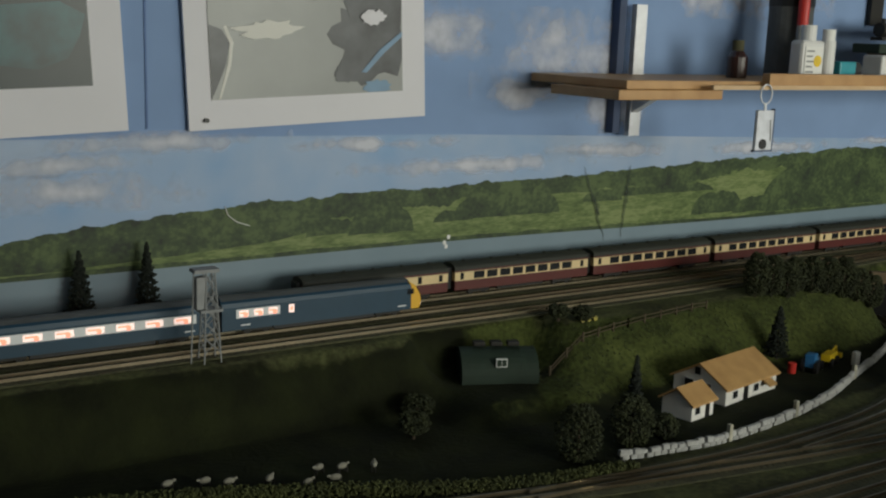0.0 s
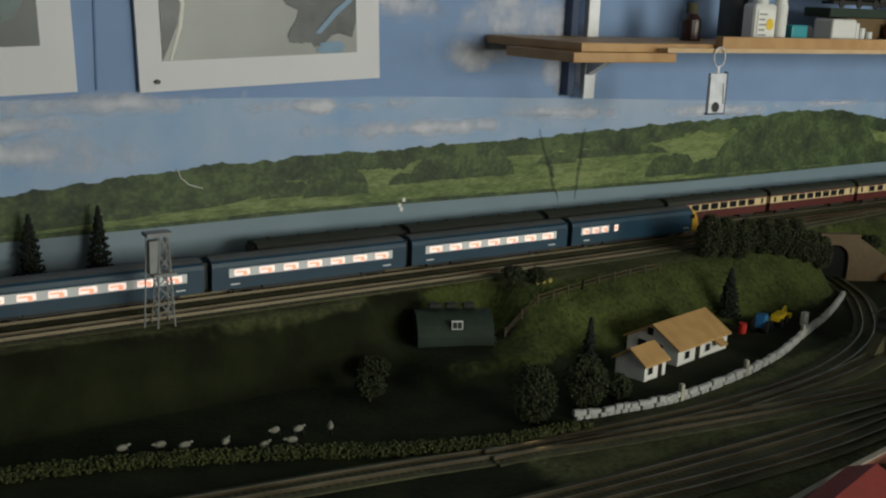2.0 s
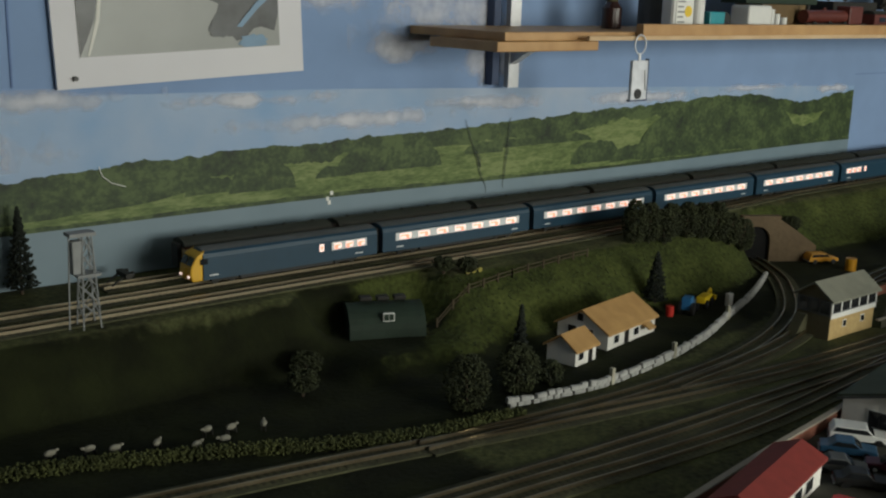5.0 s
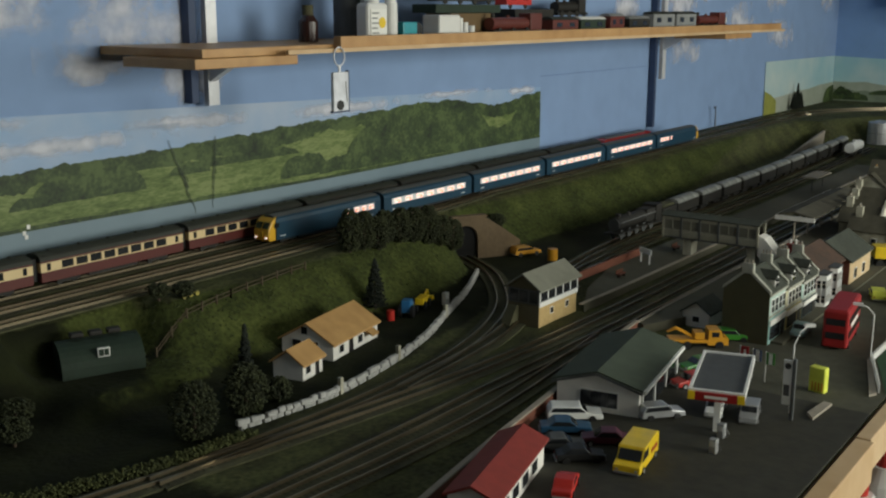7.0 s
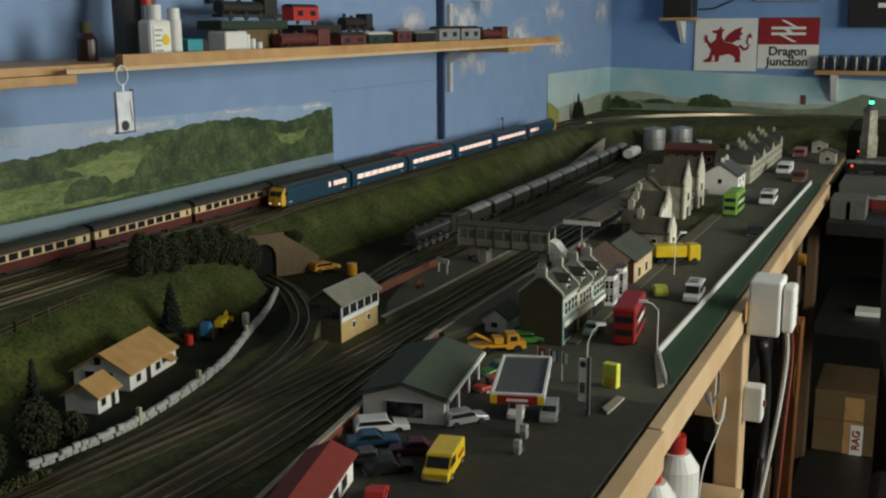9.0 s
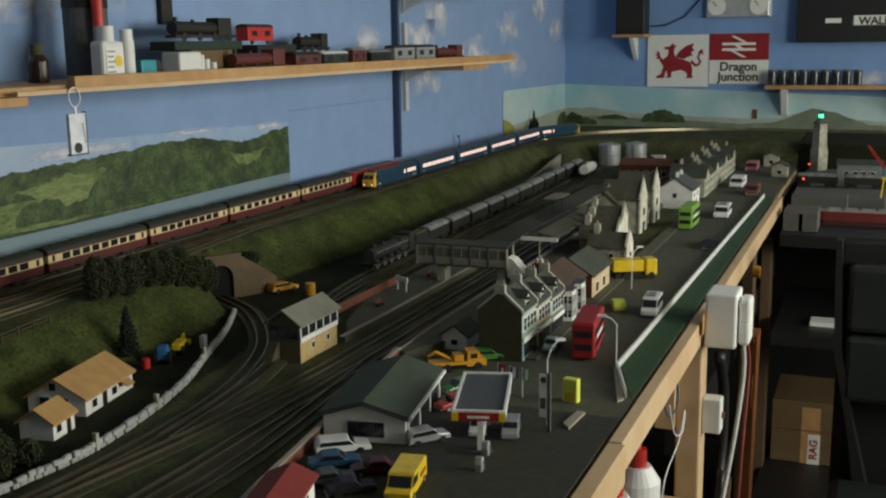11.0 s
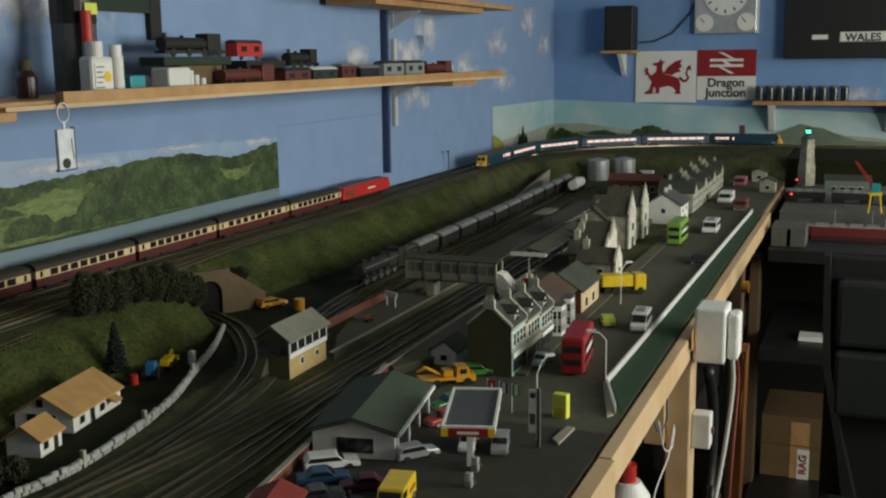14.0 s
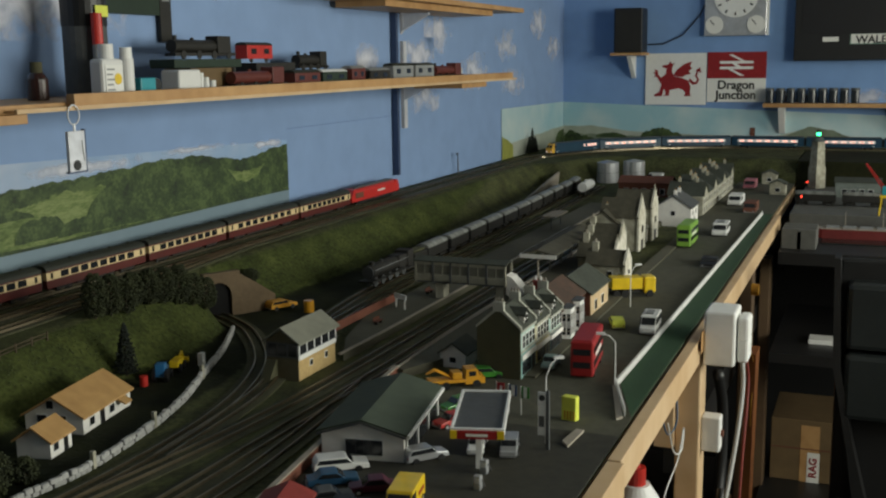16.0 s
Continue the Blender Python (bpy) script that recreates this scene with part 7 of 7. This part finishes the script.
def blot(cx, cz, w, h, seed, n=28):
    """A ragged printed patch as (x, z) points."""
    out = []
    for k in range(n):
        a = 2 * math.pi * k / n
        q = 1 + 0.55 * noise.noise((math.cos(a) * 2.2, math.sin(a) * 2.2, seed)) + 0.3 * noise.noise((math.cos(a) * 6, math.sin(a) * 6, seed + 5))
        out.append((min(0.2345, max(-0.0425, cx + w * q * math.cos(a))), max(0.4345, cz + h * q * math.sin(a))))
    return out


def printed(name, poly, layer, material, parent):
    part(name, prism(poly, 1.5692 - 0.0004 * layer, 1.5695 - 0.0004 * layer, "y"), material, parent)


printed("verge_shape", [(-0.0425, 0.436), (-0.034, 0.452), (-0.022, 0.478), (-0.016, 0.505), (-0.026, 0.522), (-0.0425, 0.528)], 0, DKS, img)
printed("road_line", [(-0.034, 0.435), (-0.031, 0.435), (-0.016, 0.475), (-0.011, 0.505), (-0.020, 0.527), (-0.024, 0.525), (-0.016, 0.504), (-0.020, 0.478)], 1, IVORY, img)
printed("vehicle_shape", blot(0.185, 0.500, 0.058, 0.050, 1.0), 0, DKS, img)
printed("vehicle_shape", blot(0.205, 0.575, 0.060, 0.040, 2.0), 1, DKS, img)
printed("vehicle_shape", blot(0.150, 0.462, 0.020, 0.014, 3.0), 2, DKS, img)
printed("blue_shape", blot(0.195, 0.441, 0.020, 0.010, 4.0), 3, PBLUE, img)
printed("blue_shape", [(0.17, 0.462), (0.20, 0.492), (0.234, 0.515), (0.234, 0.508), (0.205, 0.486), (0.178, 0.461)], 4, PBLUE, img)
printed("pale_shape", blot(0.035, 0.52, 0.040, 0.012, 6.0), 5, IVORY, img)
printed("dark_shape", blot(0.06, 0.60, 0.14, 0.030, 7.0), 6, DKS, img)
printed("pale_shape", blot(0.19, 0.535, 0.018, 0.010, 8.0), 7, MOUNT, img)
solid("print_pin", cyl(0.003, (-0.052, 1.566, 0.402), (-0.052, 1.571, 0.402)), BLACK, "black pin in the picture mount", "pin")
pic2, img2 = picture(-0.62, -0.150, 0.391, 0.66, -0.59, -0.189, 0.447, "dark framed photograph in a white mount", True)
part("teal_shape", prism([(-0.30, 0.475), (-0.25, 0.468), (-0.215, 0.480), (-0.20, 0.505), (-0.192, 0.530), (-0.22, 0.545), (-0.30, 0.540)], 1.5688, 1.5694, "y"), mat("print_teal", (0.02, 0.12, 0.13), 0.4, scale=30, colour2=(0.012, 0.03, 0.03)), img2)
for m_, (x, z) in ((pic, (0.105, 0.40)), (pic2, (-0.15, 0.391))):
    m_.matrix_basis = Matrix.Translation((x, 0, z)) @ Matrix.Rotation(radians(-2.6), 4, "Y") @ Matrix.Translation((-x, 0, -z))

# ---------------------------------------------------------------- end wall
E = X1


def text_mesh(body, size, m, material, parent, name="lettering"):
    cu = bpy.data.curves.new(name, "FONT")
    cu.body, cu.size, cu.extrude, cu.align_x, cu.align_y = body, size, 0.0006, "CENTER", "CENTER"
    cu.offset = size * 0.022
    tmp = bpy.data.objects.new("tmp", cu)
    scene.collection.objects.link(tmp)
    me = bpy.data.meshes.new_from_object(tmp.evaluated_get(bpy.context.evaluated_depsgraph_get()))
    bpy.data.objects.remove(tmp)
    me.materials.clear()
    me.materials.append(material)
    ob = part(name, me, None, parent)
    ob.matrix_basis = m
    return ob


TOWALL = Matrix(((0, 0, -1, 0), (-1, 0, 0, 0), (0, 1, 0, 0), (0, 0, 0, 1)))
REDSIGN = mat("sign_red", (0.30, 0.015, 0.018), 0.45)
dg = thing("dragon_sign", "white square sign with a red dragon on the end wall", "sign")
part("board", box(E - 0.008, E - 0.001, 0.955, 1.212, 0.318, 0.535), WHITE, dg)
BODY = [(-0.062, -0.040), (-0.048, -0.046), (-0.044, -0.066), (-0.058, -0.072), (-0.030, -0.072), (-0.028, -0.048), (0.010, -0.040), (0.028, -0.046), (0.040, -0.060), (0.034, -0.074), (0.062, -0.074), (0.058, -0.058), (0.060, -0.034), (0.050, -0.008), (0.020, 0.004), (-0.010, 0.010), (-0.020, 0.030), (-0.018, 0.050), (-0.008, 0.066), (-0.022, 0.062), (-0.024, 0.076), (-0.036, 0.060), (-0.062, 0.056), (-0.058, 0.048), (-0.042, 0.044), (-0.046, 0.020), (-0.066, 0.004)]
WING = [(-0.014, 0.012), (0.004, 0.040), (0.034, 0.062), (0.064, 0.072), (0.056, 0.052), (0.066, 0.044), (0.052, 0.032), (0.060, 0.020), (0.040, 0.016), (0.024, 0.006)]
FORELEG = [(-0.060, -0.002), (-0.078, 0.018), (-0.080, 0.036), (-0.096, 0.040), (-0.088, 0.030), (-0.100, 0.026), (-0.088, 0.018), (-0.096, 0.008), (-0.082, 0.008), (-0.066, -0.020)]
TAIL = [(0.052, -0.010), (0.070, -0.026), (0.088, -0.022), (0.096, -0.004), (0.086, 0.012), (0.092, 0.030), (0.104, 0.024), (0.098, 0.048), (0.080, 0.032), (0.086, 0.030), (0.078, 0.012), (0.088, -0.004), (0.082, -0.014), (0.072, -0.014), (0.056, 0.002)]
HINDFOOT = [(-0.094, -0.074), (-0.060, -0.074), (-0.054, -0.046), (-0.046, -0.034), (-0.064, -0.030), (-0.072, -0.056), (-0.092, -0.066)]
for k, pl in enumerate((BODY, WING, FORELEG, TAIL, HINDFOOT)):
    ob = part("dragon", prism(pl, 0, 0.0010 + 0.0002 * k, "z"), REDSIGN, dg, "plain red dragon shape")
    ob.matrix_basis = Matrix.Translation((E - 0.0082, 1.080, 0.428)) @ TOWALL
sj = thing("station_sign_board", "red and white sign reading Dragon Junction on the end wall", "sign")
part("board", box(E - 0.008, E - 0.001, 0.712, 0.951, 0.330, 0.428), IVORY, sj)
part("red_panel", box(E - 0.0085, E - 0.001, 0.712, 0.951, 0.4285, 0.537), REDSIGN, sj)
ARW = [[(-0.068, 0.006), (0.068, 0.006), (0.068, 0.017), (-0.068, 0.017)], [(-0.068, -0.017), (0.068, -0.017), (0.068, -0.006), (-0.068, -0.006)], [(-0.034, 0.044), (-0.016, 0.044), (0.034, 0.017), (0.018, 0.017)], [(-0.018, 0.006), (0.002, 0.006), (0.034 - 0.016, -0.006), (-0.002, -0.006)], [(-0.034, -0.017), (-0.018, -0.017), (0.034, -0.044), (0.016, -0.044)]]
for k, pl in enumerate(ARW):
    ob = part("symbol_bar", prism(pl, 0, 0.001 + 0.0002 * k, "z"), WHITE, sj)
    ob.matrix_basis = Matrix.Translation((E - 0.0086, 0.832, 0.483)) @ TOWALL
text_mesh("Dragon", 0.050, Matrix.Translation((E - 0.0088, 0.832, 0.400)) @ TOWALL, BLACK, sj)
text_mesh("Junction", 0.050, Matrix.Translation((E - 0.0088, 0.832, 0.358)) @ TOWALL, BLACK, sj)

spk = thing("loudspeaker", "black loudspeaker on a small white bracket shelf", "loudspeaker")
part("cabinet", box(E - 0.13, E - 0.02, 1.205, 1.325, 0.540, 0.724, bevel=0.004), BLACK, spk)
part("grille", box(E - 0.133, E - 0.1302, 1.213, 1.317, 0.550, 0.714), SOOT, spk)
ss = thing("speaker_shelf", "small pine shelf with a white bracket under the speaker", "shelf")
part("board", box(E - 0.15, E - 0.001, 1.20, 1.335, 0.528, 0.5395), OAK, ss)
part("bracket", prism([(E - 0.001, 0.527), (E - 0.11, 0.527), (E - 0.11, 0.520), (E - 0.015, 0.435), (E - 0.001, 0.430)], 1.255, 1.272, "y"), WHITE, ss)
solid("speaker_cable", tube([(E - 0.01, 1.203, 0.573), (E - 0.006, 1.14, 0.575), (E - 0.006, 1.06, 0.61), (E - 0.006, 0.99, 0.69), (E - 0.006, 0.96, 0.75)], 0.003), BLACK, "black cable hanging across the end wall", "cable")
ck = thing("wall_clock", "silver-grey square wall clock with two small dials", "clock")
part("case", box(E - 0.03, E - 0.001, 0.715, 0.967, 0.603, 0.86, bevel=0.004), SILVER, ck)
part("side_strip", box(E - 0.032, E - 0.001, 0.708, 0.7145, 0.603, 0.86), WHITE, ck)
fc = part("face", cyl(0.088, (E - 0.034, 0.841, 0.765), (E - 0.030, 0.841, 0.765), seg=40), WHITE, ck)
for k in range(12):
    a = radians(30 * k)
    part("hour_mark", box(E - 0.0350, E - 0.0341, -0.003, 0.003, 0.066, 0.080, m=Matrix.Translation((0, 0.841, 0.765)) @ Matrix.Rotation(a, 4, "X")), BLACK, fc)
part("hour_hand", box(E - 0.0358, E - 0.0352, -0.003, 0.003, 0, 0.045, m=Matrix.Translation((0, 0.841, 0.765)) @ Matrix.Rotation(radians(-120), 4, "X")), BLACK, fc)
part("minute_hand", box(E - 0.0364, E - 0.0359, -0.002, 0.002, 0, 0.07, m=Matrix.Translation((0, 0.841, 0.765)) @ Matrix.Rotation(radians(60), 4, "X")), BLACK, fc)
for y in (0.925, 0.757):
    dl = part("small_dial", cyl(0.036, (E - 0.034, y, 0.648), (E - 0.030, y, 0.648), seg=28), IVORY, ck)
    part("needle", box(E - 0.0352, E - 0.0342, -0.0015, 0.0015, 0, 0.026, m=Matrix.Translation((0, y, 0.648)) @ Matrix.Rotation(radians(-40), 4, "X")), BLACK, dl)
tv = thing("television", "large black flat television on the end wall", "television")
part("housing", box(E - 0.06, E - 0.02, -0.55, 0.604, 0.497, 1.13, bevel=0.004), BLACK, tv)
part("screen", box(E - 0.0615, E - 0.0602, -0.52, 0.575, 0.60, 1.10), mat("matt_black_screen", (0.006, 0.006, 0.007), 0.5), tv)
part("sticker", box(E - 0.0612, E - 0.0602, 0.435, 0.495, 0.572, 0.590), IVORY, tv)
stk = part("sticker", box(E - 0.0612, E - 0.0602, 0.215, 0.392, 0.560, 0.602), mat("sticker_green", (0.18, 0.30, 0.24), 0.5), tv)
part("sticker_panel", box(E - 0.0618, E - 0.0612, 0.219, 0.388, 0.563, 0.599), IVORY, stk)
text_mesh("WALES", 0.042, Matrix.Translation((E - 0.0626, 0.304, 0.577)) @ TOWALL, BLACK, tv)
part("wall_mount", box(E - 0.0205, E - 0.001, -0.1, 0.15, 0.7, 0.9), SOOT, tv)
bs_ = thing("bottle_shelf", "narrow pine shelf with white brackets on the end wall", "shelf")
part("board", box(E - 0.10, E - 0.001, -0.6, 0.712, 0.312, 0.328), OAK, bs_)
for y in (0.64, 0.19):
    part("bracket", prism([(E - 0.002, 0.3115), (E - 0.09, 0.3115), (E - 0.09, 0.306), (E - 0.016, 0.205), (E - 0.002, 0.20)], y - 0.012, y + 0.012, "y"), WHITE, bs_)
for k in range(9):
    j = thing("paint_pot", "small dark paint pot with pale lid on the end shelf", "paint pot", pose(E - 0.055, 0.690 - 0.041 * k, 0.3285), "paint pots")
    part("jar", cyl(0.0165, (0, 0, 0), (0, 0, 0.050), seg=16), GLASSD, j)
    part("lid", cyl(0.017, (0, 0, 0.050), (0, 0, 0.060), seg=16), DGREY, j)

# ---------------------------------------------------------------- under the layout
# Far legs stand in shade; their timber colour is darkened for it.
SHADEWOOD = mat("shaded_timber", (0.11, 0.068, 0.030), 0.65, scale=25, colour2=(0.09, 0.05, 0.025))
ORANGEW = mat("orange_timber", (0.36, 0.12, 0.03), 0.6, scale=25)
for x, wood, label in ((1.24, PINE, "square pine leg under the baseboard"), (2.10, SHADEWOOD, "square leg under the baseboard, coloured dark for shade"), (2.56, SHADEWOOD, "square leg under the baseboard, coloured dark for shade")):
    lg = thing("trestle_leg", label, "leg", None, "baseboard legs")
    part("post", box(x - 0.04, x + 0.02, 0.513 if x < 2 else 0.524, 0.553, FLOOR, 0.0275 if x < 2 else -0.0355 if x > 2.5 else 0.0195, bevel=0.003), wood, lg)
    if x < 1.5:
        part("top_block", box(x - 0.055, x + 0.022, 0.5535, 0.585, -0.12, 0.019), PINE, lg)
    elif x < 2.2:
        part("brace", prism([(x - 0.20, -0.60), (x - 0.12, -0.60), (x - 0.06, -0.16), (x - 0.14, -0.16)], 0.500, 0.5235, "y"), ORANGEW, lg, "orange-stained brace")
        part("foot_plank", prism([(x - 0.34, -0.80), (x - 0.30, -0.80), (x - 0.16, -0.50), (x - 0.20, -0.50)], 0.541, 0.560, "y"), PINE, lg)
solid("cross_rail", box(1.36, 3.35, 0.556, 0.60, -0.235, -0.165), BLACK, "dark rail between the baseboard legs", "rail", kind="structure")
sk_ = thing("socket_box", "white plastic surface socket box with two plugs on the edging board", "socket box", pose(1.215, 0.509, 0.085))
part("box", box(-0.030, 0.045, -0.050, -0.0005, -0.058, 0.032, bevel=0.004), WHITE, sk_)
for z in (0.005, -0.03):
    part("plug", box(-0.02, 0.03, -0.070, -0.0522, z - 0.022, z + 0.018, bevel=0.005), WHITE, sk_)
part("backplate", box(-0.05, 0.04, -0.0004, 0.0004, -0.034, 0.0), OAK, sk_)
def hanging(name, points, r, material, label):
    path = smooth_path(points, 0.012)
    v, f, n = [], [], 8
    for i, p in enumerate(path):
        way = Vector(path[min(i + 1, len(path) - 1)] - path[max(i - 1, 0)]).normalized()
        a = way.cross(Vector((0, 1, 0.2))).normalized()
        b = way.cross(a)
        v += [tuple(Vector(p) + r * (a * math.cos(2 * math.pi * k / n) + b * math.sin(2 * math.pi * k / n))) for k in range(n)]
    for i in range(len(path) - 1):
        f += [(i * n + k, i * n + (k + 1) % n, (i + 1) * n + (k + 1) % n, (i + 1) * n + k) for k in range(n)]
    f += [tuple(range(n))[::-1], tuple(range((len(path) - 1) * n, len(path) * n))]
    ob = new(name, from_lists(name, v, f, material))
    for p in ob.data.polygons:
        p.use_smooth = True
    tagged(ob, label, "cable")


hanging("mains_cable", [(1.235, 0.452, 0.03), (1.22, 0.448, -0.02), (1.15, 0.450, -0.10), (1.03, 0.458, -0.21), (0.9, 0.47, -0.36)], 0.0036, mat("grey_flex", (0.42, 0.42, 0.40), 0.5), "thick grey mains cable hanging under the socket")
hanging("red_cable", [(1.24, 0.446, 0.03), (1.245, 0.442, -0.02), (1.21, 0.444, -0.14), (1.18, 0.446, -0.27), (1.15, 0.45, -0.45)], 0.0022, mat("dull_red_flex", (0.22, 0.03, 0.02), 0.5), "dull red cable hanging under the socket")
hanging("thin_wire", [(0.90, 0.512, 0.022), (0.93, 0.508, -0.03), (0.985, 0.506, -0.045), (1.01, 0.508, -0.02), (0.96, 0.507, -0.05), (0.86, 0.508, -0.07), (0.83, 0.51, -0.13), (0.845, 0.52, -0.20)], 0.0011, MILK, "thin white wire looping under the edging board")
hanging("blue_wire", [(0.97, 0.535, 0.015), (1.0, 0.530, -0.03), (1.08, 0.530, -0.035), (1.12, 0.54, 0.01)], 0.0014, CARBLUE, "blue wire looped under the baseboard")
hanging("black_wire", [(1.31, 0.500, -0.02), (1.37, 0.498, -0.10), (1.39, 0.50, -0.22), (1.33, 0.502, -0.34), (1.25, 0.505, -0.44)], 0.010, BLACK, "thick black hose hanging behind the leg")
hanging("black_wire", [(1.16, 0.470, -0.17), (1.09, 0.462, -0.26), (1.03, 0.455, -0.36), (0.98, 0.45, -0.46)], 0.006, BLACK, "black lead with plug hanging under the socket")
hanging("orange_wire", [(1.92, 0.508, -0.14), (1.97, 0.505, -0.20), (1.93, 0.505, -0.30), (1.99, 0.506, -0.40)], 0.0016, ORANGE, "thin orange wire beside the brace")
pb = thing("power_box", "white plastic power supply hanging on the leg", "power supply", pose(1.23, 0.4975, -0.10))
part("case", box(-0.016, 0.016, -0.016, 0.0152, -0.03, 0.03, bevel=0.003), WHITE, pb)
part("knob", cyl(0.006, (0.0, -0.020, 0.0), (0.0, -0.016, 0.0)), RUST, pb)
for x, y, h in ((0.83, 0.572, 0.150), (0.925, 0.560, 0.158), (0.96, 0.66, 0.14)):
    b_ = thing("plastic_bottle", "white plastic bottle with red cap under the board", "bottle", pose(x, y, -0.2398), "bottles under the board")
    part("body", cyl(0.034, (0, 0, 0), (0, 0, h * 0.86), seg=24), MILK, b_)
    part("shoulder", cyl(0.034, (0, 0, h * 0.86), (0, 0, h), r2=0.020, seg=24), MILK, b_)
    part("cap", cyl(0.014, (0, 0, h), (0, 0, h + 0.025), seg=16), REDP, b_)
    part("nozzle", cyl(0.006, (0, 0, h + 0.025), (0, 0, h + 0.045), r2=0.002, seg=10), REDP, b_)
solid("under_shelf", box(0.45, 1.19, 0.50, 1.2, -0.262, -0.24), PINE, "plank shelf under the baseboard", "shelf", kind="structure")
tbl = thing("work_table", "black low table beside the layout", "table", pose(2.60, 0.20, 0))
part("tabletop", box(-0.35, 0.45, -0.5, 0.33, -0.73, -0.70), BLACK, tbl)
for sx in (-0.32, 0.42):
    for sy in (-0.46, 0.29):
        part("leg", box(sx - 0.02, sx + 0.02, sy - 0.02, sy + 0.02, FLOOR, -0.73), BLACK, tbl)
cb_ = thing("cardboard_box", "taped brown cardboard box on the low table", "box", pose(2.72, 0.415, -0.6995))
part("carton", box(-0.13, 0.13, -0.10, 0.095, 0, 0.185, bevel=0.002), CARDBOARD, cb_)
part("flap", prism([(-0.10, 0.0), (-0.24, 0.001), (-0.24, 0.004), (-0.10, 0.05)], -0.131, -0.10, "x"), CARDBOARD, cb_)
part("tape", box(-0.1312, -0.1302, -0.04, 0.012, 0.0, 0.17), OAK, cb_)
part("print_label", box(-0.1322, -0.1312, -0.042, -0.008, 0.0, 0.09), IVORY, cb_)
text_mesh("RAG", 0.030, Matrix.Translation((2.72 - 2.72 - 0.1328, -0.025, 0.045)) @ TOWALL @ Matrix.Rotation(radians(90), 4, "Z"), REDSIGN, cb_)
part("flap_edge", box(-0.1318, -0.1302, -0.10, 0.095, 0.098, 0.101), RUST, cb_)
chair = thing("office_chair", "black leather office chair beside the layout", "chair", pose(1.80, 0.262, 0, 0, 0, 0))
for k, z in enumerate((-0.15, 0.0)):
    part("back_pad", box(-0.03, 0.03, -0.21, 0.045, z - 0.142 + 0.06, z + 0.06, bevel=0.012), LEATHER, chair)
part("seat", box(-0.48, -0.02, -0.22, 0.06, -0.50, -0.40, bevel=0.02), LEATHER, chair)
part("back_shell", box(0.031, 0.05, -0.24, 0.062, -0.45, 0.10, bevel=0.006), BLACK, chair)
part("back_frame", prism([(0.060, 0.11), (0.072, 0.11), (0.066, -0.12), (0.030, -0.30), (0.010, -0.44), (-0.02, -0.44), (0.02, -0.28), (0.050, -0.12)], -0.028, 0.030, "x"), BLACK, chair)
part("spine", box(0.031, 0.048, -0.13, -0.09, -0.45, -0.20), BLACK, chair)
part("bracket", box(-0.06, 0.048, -0.13, -0.09, -0.47, -0.45), BLACK, chair)
part("column", cyl(0.03, (-0.2, -0.08, FLOOR + 0.06), (-0.2, -0.08, -0.50)), BLACK, chair)
for k in range(5):
    a = radians(72 * k)
    part("foot", tube([(-0.2, -0.08, FLOOR + 0.07), (-0.2 + 0.24 * math.cos(a), -0.08 + 0.24 * math.sin(a), FLOOR + 0.02)], 0.02), BLACK, chair)
solid("paper_tag", box(-0.03, 0.03, -0.04, 0.04, 0, 0.012), WHITE, "small white card box on the dark ledge", "box", pose(2.45, 0.37, -0.243))
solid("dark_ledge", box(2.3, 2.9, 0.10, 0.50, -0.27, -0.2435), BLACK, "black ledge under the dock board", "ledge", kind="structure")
solid("yellow_reel", cyl(0.014, (0, -0.008, 0), (0, 0.008, 0)), ORANGE, "small orange cable reel hanging on a leg", "reel", pose(1.93, 0.5045, 0.0))
# Black sheets added in place of the deep shade under the layout.
solid("dark_partition", box(3.36, 3.40, -1.70, 1.295, FLOOR, -0.04), BLACK, "added black sheet that keeps the far end under the layout dark", "partition", kind="structure")
solid("under_curtain", box(-1.0, 4.0, 1.30, 1.34, FLOOR, 0.015), BLACK, "added black sheet that keeps the space under the layout dark", "curtain", kind="structure")


# ---------------------------------------------------------------- what moves
def motions():
    """The blue train runs along the high line and round the end curve."""
    speed, nose0 = 0.312, 0.205
    for k, car_ in enumerate(PULL):
        rows = []
        for i in range(33):
            t = i * 0.5
            s = nose0 + speed * t - (k + 0.5) * PITCH
            a, _ = along(s - 0.09)
            b, _ = along(s + 0.09)
            mid = (a + b) / 2
            turn = math.degrees(math.atan2(b.y - a.y, b.x - a.x)) + (180 if k == 5 else 0)
            rows.append((t, pose(mid.x, mid.y, mid.z, 0, 0, turn)))
        walk(car_, rows)


motions()
